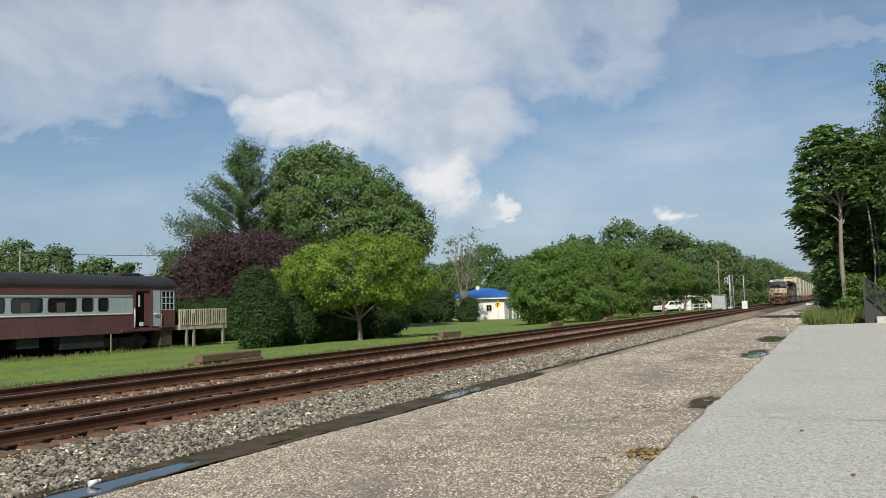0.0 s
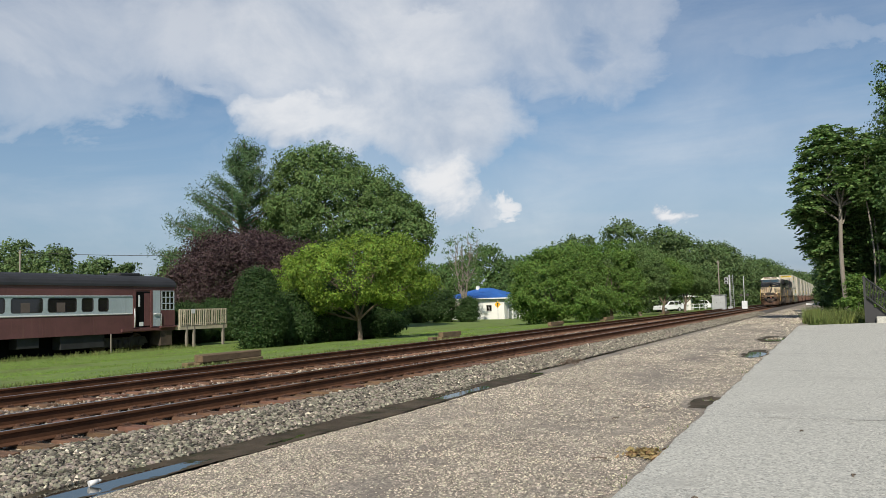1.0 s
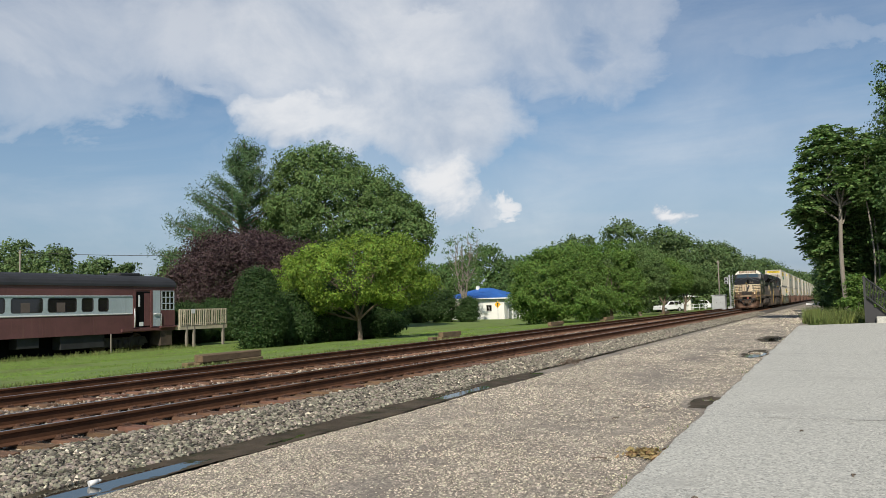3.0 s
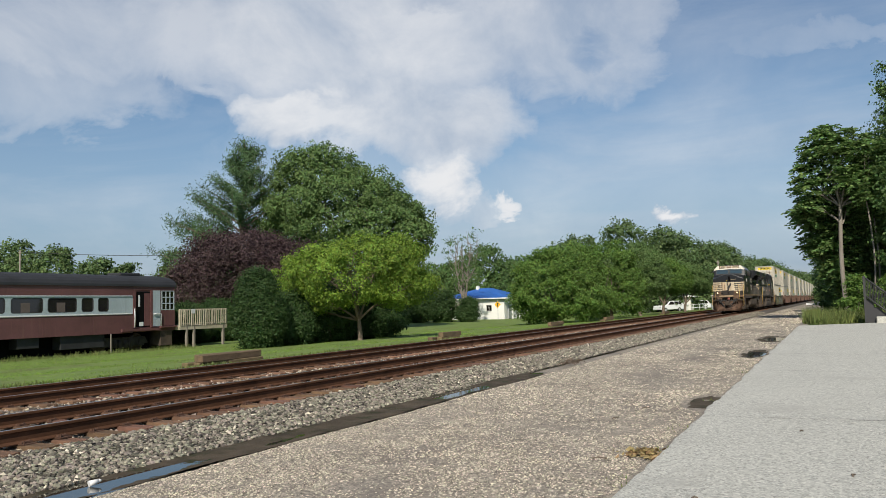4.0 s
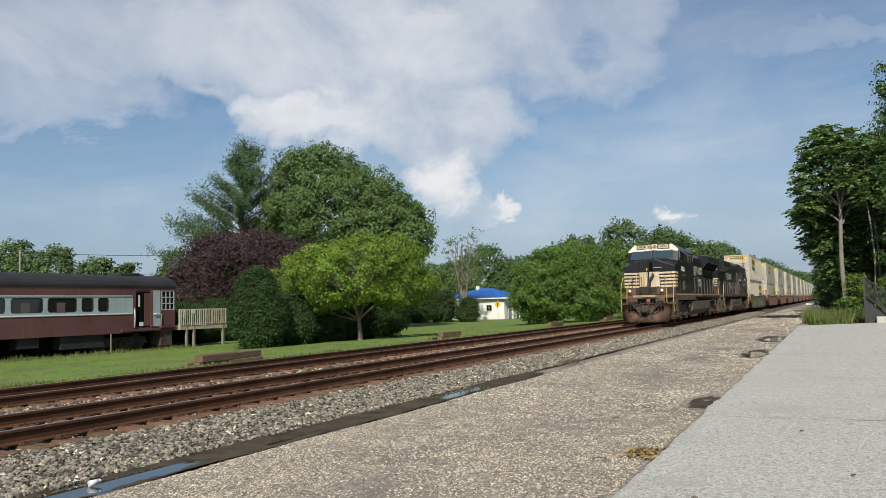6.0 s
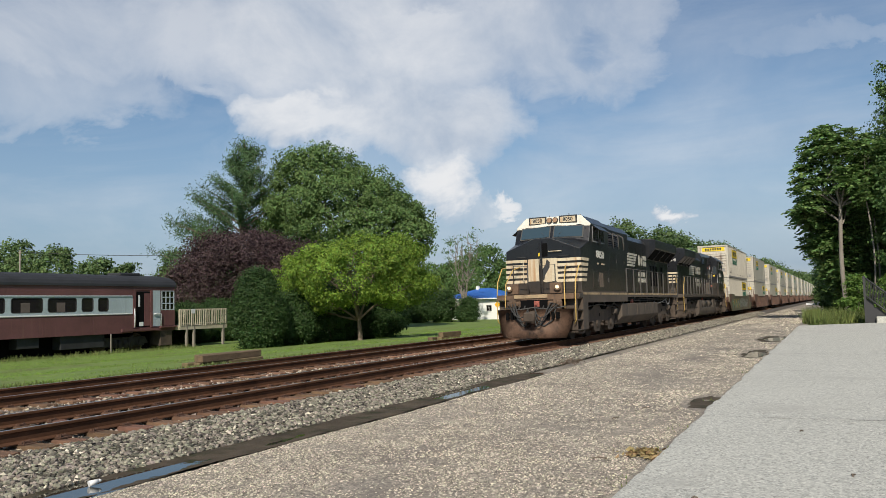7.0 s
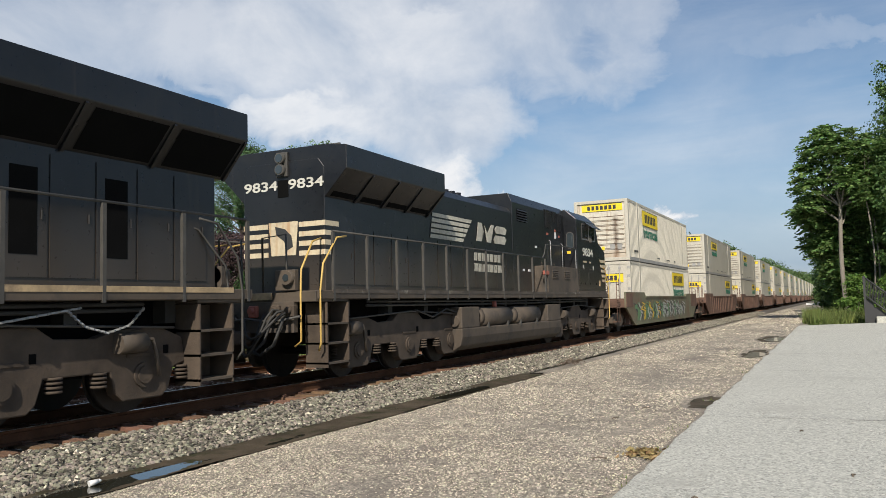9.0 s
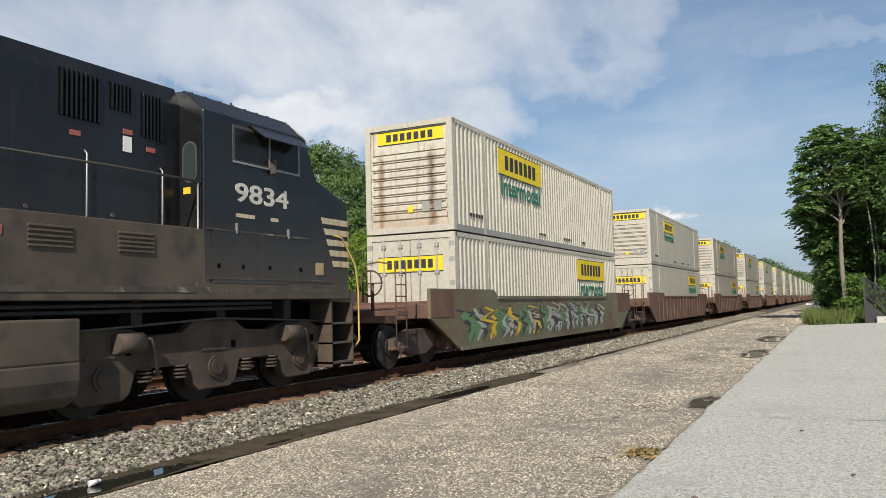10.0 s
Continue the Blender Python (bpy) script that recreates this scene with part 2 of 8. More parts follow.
def prism(bm, prof, a0, a1, axis="x"):
    """A closed outline carried from a0 to a1. axis x: the outline is (y, z); axis y: (x, z); axis z: (x, y)."""
    def at(p, a):
        return (a, *p) if axis == "x" else (p[0], a, p[1]) if axis == "y" else (*p, a)
    A = [bm.verts.new(at(p, a0)) for p in prof]
    B = [bm.verts.new(at(p, a1)) for p in prof]
    n = len(prof)
    fs = [bm.faces.new(A), bm.faces.new(B[::-1])]
    fs += [bm.faces.new((A[i], B[i], B[(i + 1) % n], A[(i + 1) % n])) for i in range(n)]
    bmesh.ops.recalc_face_normals(bm, faces=fs)


def rod(bm, p0, p1, r, n=8, r1=None, caps=True):
    p0, p1 = Vector(p0), Vector(p1)
    d = (p1 - p0).normalized()
    s = d.orthogonal().normalized()
    t = d.cross(s)
    r1 = r if r1 is None else r1
    rings = []
    for p, q in ((p0, r), (p1, r1)):
        rings.append([bm.verts.new(p + (s * math.cos(2 * math.pi * i / n) + t * math.sin(2 * math.pi * i / n)) * q) for i in range(n)])
    for i in range(n):
        bm.faces.new((rings[0][i], rings[0][(i + 1) % n], rings[1][(i + 1) % n], rings[1][i])).smooth = n > 6
    if caps:
        bm.faces.new(rings[0][::-1]), bm.faces.new(rings[1])


def pipe(bm, pts, r, n=6):
    """A bent tube through the points."""
    pts = [Vector(p) for p in pts]
    rings = []
    s = (pts[1] - pts[0]).normalized().orthogonal().normalized()
    for i, p in enumerate(pts):
        d = (pts[min(i + 1, len(pts) - 1)] - pts[max(i - 1, 0)]).normalized()
        s = (s - d * s.dot(d)).normalized()
        t = d.cross(s)
        rings.append([bm.verts.new(p + (s * math.cos(2 * math.pi * k / n) + t * math.sin(2 * math.pi * k / n)) * r) for k in range(n)])
    for a, b in zip(rings, rings[1:]):
        for k in range(n):
            bm.faces.new((a[k], a[(k + 1) % n], b[(k + 1) % n], b[k])).smooth = True
    bm.faces.new(rings[0][::-1]), bm.faces.new(rings[-1])


def finish(name, bm, material, bevel=0.0):
    me = bpy.data.meshes.new(name)
    bmesh.ops.recalc_face_normals(bm, faces=bm.faces[:])
    bm.to_mesh(me)
    bm.free()
    for m in material if isinstance(material, (list, tuple)) else (material,):
        me.materials.append(m)
    ob = new(name, me)
    if bevel:
        md = ob.modifiers.new("edge", "BEVEL")
        md.width, md.segments, md.limit_method, md.angle_limit = bevel, 2, "ANGLE", radians(40)
    return ob


def part(name, bm, material, parent, label="", bevel=0.0):
    ob = finish(name, bm, material, bevel)
    ob.parent = parent
    return tagged(ob, label)


def pieces(name, bm, material, parent, label=""):
    """Each unconnected piece of a bmesh becomes a part of its own."""
    bm.verts.index_update()
    todo = set(bm.verts)
    while todo:
        stack, isle = [todo.pop()], []
        while stack:
            v = stack.pop()
            isle.append(v)
            for e in v.link_edges:
                w = e.other_vert(v)
                if w in todo:
                    todo.discard(w)
                    stack.append(w)
        one = bmesh.new()
        got = {v: one.verts.new(v.co) for v in isle}
        for f in {f for v in isle for f in v.link_faces}:
            one.faces.new([got[v] for v in f.verts]).smooth = f.smooth
        part(name, one, material, parent, label)
    bm.free()


def empty(name, m=Matrix(), label="", category="", group=""):
    ob = new(name)
    ob.matrix_basis = m
    return tagged(ob, label, category, group)


def raw(name, verts, faces, material, k):
    """A mesh from arrays, all faces with k corners."""
    me = bpy.data.meshes.new(name)
    verts, faces = np.asarray(verts, np.float32), np.asarray(faces, np.int32)
    me.vertices.add(len(verts)), me.loops.add(len(faces) * k), me.polygons.add(len(faces))
    me.vertices.foreach_set("co", verts.ravel())
    me.loops.foreach_set("vertex_index", faces.ravel())
    me.polygons.foreach_set("loop_start", np.arange(len(faces), dtype=np.int32) * k)
    me.polygons.foreach_set("use_smooth", np.zeros(len(faces), dtype=bool))
    me.update(calc_edges=True)
    me.validate()
    me.materials.append(material)
    return me


rs = np.random.RandomState(7)


def stones(name, pts, size, material, flat=0.7, jit=0.35, spread=0.35, round_=False):
    """Broken stones at the points: jittered, turned lumps of eight sides, or of twenty for the near ones."""
    n = len(pts)
    if round_:
        g = (1 + 5 ** 0.5) / 2
        cor = np.array([(-1, g, 0), (1, g, 0), (-1, -g, 0), (1, -g, 0), (0, -1, g), (0, 1, g), (0, -1, -g), (0, 1, -g), (g, 0, -1), (g, 0, 1), (-g, 0, -1), (-g, 0, 1)]) * 0.30
        tri = np.array([(0, 11, 5), (0, 5, 1), (0, 1, 7), (0, 7, 10), (0, 10, 11), (1, 5, 9), (5, 11, 4), (11, 10, 2), (10, 7, 6), (7, 1, 8),
                        (3, 9, 4), (3, 4, 2), (3, 2, 6), (3, 6, 8), (3, 8, 9), (4, 9, 5), (2, 4, 11), (6, 2, 10), (8, 6, 7), (9, 8, 1)])
    else:
        cor = np.array([(1, 0, 0), (0, 1, 0), (-1, 0, 0), (0, -1, 0), (0, 0, 1), (0, 0, -1)], float) * 0.6
        tri = np.array([(0, 1, 4), (1, 2, 4), (2, 3, 4), (3, 0, 4), (1, 0, 5), (2, 1, 5), (3, 2, 5), (0, 3, 5)])
    k = len(cor)
    v = cor[None] * (1 + rs.uniform(-jit, jit, (n, k, 1))) + rs.uniform(-jit, jit, (n, k, 3)) * 0.25
    s = np.asarray(size) * rs.uniform(1 - spread, 1 + spread, (n, 1)) * rs.uniform(0.75, 1.25, (n, 3))
    s[:, 2] *= flat
    v *= s[:, None, :]
    a, b = rs.uniform(0, 6.28, n), rs.uniform(-0.7, 0.7, n)
    ca, sa, cb, sb = np.cos(a), np.sin(a), np.cos(b), np.sin(b)
    x, y, z = v[..., 0], v[..., 1], v[..., 2]
    y, z = y * cb[:, None] - z * sb[:, None], y * sb[:, None] + z * cb[:, None]
    x, y = x * ca[:, None] - y * sa[:, None], x * sa[:, None] + y * ca[:, None]
    v = np.stack([x, y, z], -1) + np.asarray(pts)[:, None, :]
    return raw(name, v.reshape(-1, 3), (tri[None] + k * np.arange(n)[:, None, None]).reshape(-1, 3), material, 3)


def leaves(name, pos, out, size, material, aspect=0.6, droop=0.25):
    """Small pointed leaves, four corners each, turned outwards and folded at random."""
    n = len(pos)
    nrm = out + rs.normal(0, 0.75, (n, 3)) + np.array((0, 0, 0.35))
    nrm /= np.linalg.norm(nrm, axis=1)[:, None] + 1e-9
    d = rs.normal(0, 1, (n, 3)) - np.array((0, 0, droop))
    d -= nrm * (d * nrm).sum(1)[:, None]
    d /= np.linalg.norm(d, axis=1)[:, None] + 1e-9
    w = np.cross(nrm, d)
    s = size * rs.uniform(0.6, 1.35, (n, 1))
    v = np.stack([pos - d * s * 0.5, pos + w * s * aspect * 0.5 - d * s * 0.05, pos + d * s * 0.5 - nrm * s * 0.12, pos - w * s * aspect * 0.5 - d * s * 0.05], 1)
    return raw(name, v.reshape(-1, 3), (np.arange(4)[None] + 4 * np.arange(n)[:, None]), material, 4)


def crown_points(blobs, clumps, per, clump_r, ragged=0.22, core=0.0):
    """Leaf places: clumps spread over the outside of overlapping lobes, uneven and with gaps."""
    bl = np.array(blobs, float)
    area = (bl[:, 3] * bl[:, 4] + bl[:, 4] * bl[:, 5] + bl[:, 3] * bl[:, 5])
    pick = rs.choice(len(bl), clumps * 2, p=area / area.sum())
    d = rs.normal(0, 1, (clumps * 2, 3))
    d[:, 2] += 0.15
    d /= np.linalg.norm(d, axis=1)[:, None]
    rad = 1 - np.abs(rs.normal(0, ragged, (clumps * 2, 1))) + rs.uniform(-0.06, 0.10, (clumps * 2, 1))
    c = bl[pick, :3] + d * rad * bl[pick, 3:6]
    q = ((c[:, None, :] - bl[None, :, :3]) / bl[None, :, 3:6])
    inside = (np.sqrt((q ** 2).sum(-1)) < 0.72).sum(1)
    c, d = c[inside == 0][:clumps], d[inside == 0][:clumps]
    k = len(c)
    r = clump_r * rs.uniform(0.6, 1.4, (k, 1, 1))
    off = rs.normal(0, 1, (k, per, 3))
    off *= rs.uniform(0, 1, (k, per, 1)) ** 0.45 / np.linalg.norm(off, axis=2)[..., None] * r * np.array((1, 1, 0.72))
    pos = (c[:, None, :] + off).reshape(-1, 3)
    out = (d[:, None, :] * 0.8 + off / (r + 1e-6) * 0.6).reshape(-1, 3)
    return pos, out, c


def fronds(name, cen, length, material, n=9, pairs=6):
    """Long compound leaves in drooping rosettes: paired narrow leaflets along each frond."""
    c = np.repeat(np.asarray(cen), n, 0)
    k = len(c)
    az, el = rs.uniform(0, 6.28, k), rs.uniform(-0.25, 0.75, k)
    L = length * rs.uniform(0.7, 1.25, k)
    d = np.stack([np.cos(az) * np.cos(el), np.sin(az) * np.cos(el), np.sin(el)], 1)
    side = np.stack([-np.sin(az), np.cos(az), np.zeros(k)], 1)
    quads = []
    for t in np.linspace(0.2, 1.0, pairs):
        p = c + d * (L * t)[:, None] + np.array((0, 0, -1.0)) * (0.42 * L * t * t)[:, None] + rs.normal(0, 0.02, (k, 3))
        for sg in (-1, 1):
            a = side * sg * 0.85 + d * 0.55 + np.array((0, 0, -0.3)) + rs.normal(0, 0.14, (k, 3))
            a /= np.linalg.norm(a, axis=1)[:, None]
            ln = (L * (0.40 - 0.16 * abs(t - 0.45)))[:, None]
            w = np.cross(a, np.array((0, 0, 1.0)) + rs.normal(0, 0.85, (k, 3)))
            w *= ln * 0.27 / (np.linalg.norm(w, axis=1)[:, None] + 1e-6)
            quads.append(np.stack([p, p + a * ln * 0.4 + w, p + a * ln, p + a * ln * 0.4 - w], 1))
    v = np.concatenate(quads).reshape(-1, 3)
    return raw(name, v, np.arange(len(v)).reshape(-1, 4), material, 4)


def limb(bm, a, b, r0, r1, bend=0.12, n=6, seg=4):
    a, b = Vector(a), Vector(b)
    L = (b - a).length
    o = Vector(rs.normal(0, bend, 3)) * L * 0.5
    pts = [a.lerp(b, i / seg) + o * math.sin(math.pi * i / seg) for i in range(seg + 1)]
    for i in range(seg):
        f0, f1 = i / seg, (i + 1) / seg
        rod(bm, pts[i], pts[i + 1], r0 + (r1 - r0) * f0, n, r0 + (r1 - r0) * f1, caps=False)
    return pts


def tree(name, at, blobs, label, leaf_mat, leaf=0.2, clumps=260, per=70, clump_r=0.7, trunk=0.25, fork=None, bark=None, ragged=0.22, group="", category="tree", twigs=10, frond=0.0):
    """A tapered trunk with limbs and a ragged crown; lobes are given from the foot of the tree."""
    root = empty(name, pose(*at), label, category, group)
    bm = bmesh.new()
    top = max(b[2] for b in blobs)
    fork = fork if fork is not None else min(b[2] - b[5] * 0.6 for b in blobs)
    fork = max(fork, 0.4)
    cx, cy = np.mean([b[0] for b in blobs]), np.mean([b[1] for b in blobs])
    p0 = Vector((0, 0, -0.15))
    p1 = Vector((cx * 0.15, cy * 0.15, fork))
    rod(bm, p0, p0 + Vector((0, 0, 0.3)), trunk * 1.5, 10, trunk * 1.1, caps=False)
    limb(bm, p0 + Vector((0, 0, 0.3)), p1, trunk * 1.1, trunk * 0.8, 0.05, 10, 5)
    limb(bm, p1, (cx, cy, top), trunk * 0.75, trunk * 0.2, 0.10, 8, 5)
    for b in blobs:
        tip = Vector(b[:3])
        low = min(1.0, max(0.3, tip.z * 0.85 / fork))
        pts = limb(bm, p1 if tip.z > fork + 0.5 else p0.lerp(p1, low), tip, trunk * 0.55, trunk * 0.16, 0.15, 7, 5)
        for i in range(twigs):
            d = Vector(rs.normal(0, 1, 3)).normalized()
            limb(bm, pts[2 + i % 4], tip + Vector((d.x * b[3], d.y * b[4], d.z * b[5])) * 0.85, trunk * 0.17, trunk * 0.03, 0.15, 5, 3)
    part("trunk", bm, bark or BARK, root)
    pos, out, cen = crown_points(blobs, clumps, 1 if frond else per, clump_r, ragged)
    c = new("crown", fronds("crown", cen, frond, leaf_mat) if frond else leaves("crown", pos, out, leaf, leaf_mat))
    c.parent = root
    return root


# ---------------------------------------------------------------- ground
TRACK_X, TRACK2_X = -9.843, -13.765


def lawn_z(x):
    if x > -16.0:
        return -0.12
    return -0.12 - 0.38 * min(1.0, (-16.0 - x) / 11.0)


def make_ground():
    xs = [-3000, -400, -120, -60, -40, -32, -27, -24, -21, -18.5, -16, -15.35, -15.2, -9, -4, -1.9, -1.8, 6, 40, 300, 3000]
    def prof(x):
        if x < -15.3:
            return lawn_z(x)
        return -0.75 if x < -1.85 else -0.46
    ys = [-600, -60, -10, 0, 8, 20, 40, 60, 80, 120, 200, 400, 900, 3000]
    v = [(x, y, prof(x) + 0.02 * math.sin(x * 1.3 + y * 0.7)) for y in ys for x in xs]
    n = len(xs)
    f = [(j * n + i, j * n + i + 1, (j + 1) * n + i + 1, (j + 1) * n + i) for j in range(len(ys) - 1) for i in range(n - 1)]
    tagged(new("ground", raw("ground", v, f, GRASS_SOIL, 4)), "mown green lawn sloping gently away from the railway", "ground", kind="structure")


def sheet(name, x0, x1, y0, y1, nx, ny, zf, material, edge=0.0, label="", category="", kind="structure"):
    v, f = [], []
    for j in range(ny + 1):
        y = y0 + (y1 - y0) * (j / ny) ** 1.6
        for i in range(nx + 1):
            x = x0 + (x1 - x0) * i / nx
            if i in (0, nx) and edge:
                x += edge * (noise.noise((x * 3, y * 0.9, 2)) + 0.5 * noise.noise((x, y * 4, 5)))
            v.append((x, y, zf(x, y)))
    m = nx + 1
    f = [(j * m + i, j * m + i + 1, (j + 1) * m + i + 1, (j + 1) * m + i) for j in range(ny) for i in range(nx)]
    me = raw(name, v, f, material, 4)
    for p in me.polygons:
        p.use_smooth = True
    return tagged(new(name, me), label, category, kind=kind)


def bed_z(x, y):
    d = 0.012 * noise.noise((x * 5, y * 5, 0))
    if x > -8.5:
        k = min(1, (x + 8.5) / 0.98)
        return -0.25 - 0.21 * k ** 1.1 + d
    if -9.0 < x:
        return -0.25 + d
    if x < -15.0:
        return -0.22 - 0.1 * (-15.0 - x) + d
    if -12.4 < x < -11.25:
        return -0.25 + d
    return -0.225 + d


def lot_z(x, y):
    z = -0.405 + 0.018 * noise.noise((x * 0.5, y * 0.4, 3)) + 0.008 * noise.noise((x * 2.5, y * 2.5, 1))
    if x < -6.6:
        z -= 0.10 * min(1, (-6.6 - x) / 0.35)
    # shallow hollows along the pavement that hold rain
    for hx, hy, rx, ry, dep in ((-2.5, 37.2, 0.85, 3.2, 0.06), (-2.45, 27.4, 0.5, 2.4, 0.05), (-2.12, 14.4, 0.42, 1.2, 0.03)):
        q = ((x - hx) / rx) ** 2 + ((y - hy) / ry) ** 2
        z -= dep * max(0, 1 - q)
    return z


make_ground()
sheet("ballast_bed", -15.45, -7.48, -30, 330, 34, 260, bed_z, BALLAST_BED, 0.05, "grey crushed-stone bed under the two railway tracks", "ballast")
sheet("gravel_lot", -7.55, -1.75, -12, 330, 36, 420, lot_z, GRAVEL_BED, 0.0, "pale worn gravel strip beside the railway", "gravel")


def pavement():
    bmv = bmesh.new()
    ys = [-12 + (52.3 + 12) * (j / 420) for j in range(421)]
    rows = []
    for y in ys:
        e = -1.86 - 0.006 * y + 0.09 * noise.noise((y * 0.7, 1, 0)) + 0.05 * noise.noise((y * 2.7, 3, 0)) + 0.02 * noise.noise((y * 9, 3, 0))
        rows.append([bmv.verts.new((x, y + (x * 1.25 if y > 50 and x > 0 else 0), z)) for x, z in
                     ((e - 0.02, -0.47), (e, -0.385), (e + 0.03, -0.362), (0.5, -0.355), (3.5, -0.35), (9.0, -0.35), (30.0, -0.35))])
    for a, b in zip(rows, rows[1:]):
        for i in range(6):
            bmv.faces.new((a[i], a[i + 1], b[i + 1], b[i]))
    bmv.faces.new([*rows[-1]][::-1])
    tagged(finish("pavement", bmv, CONCRETE), "light grey weathered concrete pavement with a ragged edge", "pavement", kind="structure")


pavement()


def crack(points, w=0.012):
    bm = bmesh.new()
    pts = []
    for a, b in zip(points, points[1:]):
        for i in range(8):
            t = i / 8
            pts.append((a[0] + (b[0] - a[0]) * t + rs.normal(0, 0.012), a[1] + (b[1] - a[1]) * t + rs.normal(0, 0.03)))
    L = [bm.verts.new((x, y - w * rs.uniform(0.3, 1), -0.3525)) for x, y in pts]
    R = [bm.verts.new((x, y + w * rs.uniform(0.3, 1), -0.3525)) for x, y in pts]
    for i in range(len(pts) - 1):
        bm.faces.new((L[i], L[i + 1], R[i + 1], R[i]))
    tagged(finish("pavement_crack", bm, CRACK), "dark hairline crack filled with grit in the concrete", "crack", kind="structure")


CRACK = mat("crack_grit", (0.12, 0.115, 0.10), 0.95, var=0.2)
crack([(-1.6, 12.35), (-0.6, 12.4), (0.9, 12.55), (2.4, 12.7)], 0.011)
crack([(-1.55, 20.4), (-0.3, 20.3), (0.5, 20.5)], 0.025)
crack([(-1.3, 26.5), (0.4, 26.2), (1.8, 26.8)], 0.03)

# rain water in the ditch and in the hollows of the gravel
MUD = mat("wet_mud", (0.076, 0.060, 0.042), 0.8, var=0.4, scale=2.5, fine=30, bump=0.6, spec=0.12, tint=((0.035, 0.038, 0.018), 0.4, 3))


def pool(name, outline, z, label):
    bm = bmesh.new()
    bm.faces.new([bm.verts.new((x, y, z)) for x, y in outline])
    tagged(finish(name, bm, WATER), label, "water", kind="structure")


def ditch_z(x, y):
    wet = math.exp(-((y - 4.5) / 2.7) ** 4) + math.exp(-((y - 15.2) / 1.2) ** 4) + 0.35 * noise.noise((y * 0.6, 2, 7))
    return -0.434 - 0.05 * max(0.0, wet + 0.12) * math.exp(-((x + 7.16) / 0.25) ** 2) - 0.05 * max(0.0, abs(x + 7.17) - 0.27) + 0.022 * noise.noise((x * 3.5, y * 1.6, 4)) + 0.006 * noise.noise((x * 14, y * 12, 6))


sheet("ditch_mud", -7.55, -6.80, 1, 19.5, 14, 220, ditch_z, MUD, 0.06, "dark wet mud along the ditch between ballast and gravel", "mud")
pool("ditch_water", [(-7.62 + 0.05 * math.sin(y * 1.7), y) for y in np.linspace(1, 20, 60)] + [(-6.80 - 0.012 * max(0, y - 4) + 0.05 * math.sin(y * 2.3 + 1), y) for y in np.linspace(20, 1, 60)],
     -0.452, "shallow rain water standing in the ditch beside the ballast")
pool("puddle", [(-2.5 + 0.72 * math.cos(a) * (1 + 0.15 * math.sin(3 * a)), 37.2 + 2.8 * math.sin(a)) for a in np.linspace(0, 6.2, 40)], -0.437, "rain puddle in the gravel beside the pavement")
pool("puddle", [(-2.42 + 0.34 * math.cos(a) * (1 + 0.25 * math.sin(3 * a + 1)), 27.5 + 1.7 * math.sin(a)) for a in np.linspace(0, 6.2, 40)], -0.433, "small rain puddle in the gravel")
sheet("wet_gravel", -2.72, -1.9, 13.2, 15.8, 10, 20, lambda x, y: lot_z(x, y) + (0.004 if ((x + 2.12) / 0.36) ** 2 + ((y - 14.4) / 1.15) ** 2 < 0.75 + 0.4 * noise.noise((x * 4, y * 3, 9)) else -0.03), MUD, 0, "dark damp hollow in the gravel", "mud")
sheet("wet_gravel", -3.3, -1.95, 34, 41, 10, 30, lambda x, y: lot_z(x, y) + (0.004 if ((x + 2.55) / 0.75) ** 2 + ((y - 37.2) / 3.0) ** 2 < 0.8 + 0.4 * noise.noise((x * 4, y * 2, 9)) else -0.03), MUD, 0, "dark damp mud round a puddle", "mud")
sheet("wet_gravel", -2.95, -1.95, 25, 30.2, 10, 30, lambda x, y: lot_z(x, y) + (0.004 if ((x + 2.45) / 0.45) ** 2 + ((y - 27.4) / 2.2) ** 2 < 0.8 + 0.4 * noise.noise((x * 4, y * 2, 9)) else -0.03), MUD, 0, "dark damp mud round a small puddle", "mud")


def scatter(n, x0, x1, y0, y1, zf, power=1.0, keep=None):
    x = rs.uniform(x0, x1, n)
    y = y0 + (y1 - y0) * rs.uniform(0, 1, n) ** power
    p = [(a, b, zf(a, b)) for a, b in zip(x, y) if keep is None or keep(a, b)]
    return np.array(p)


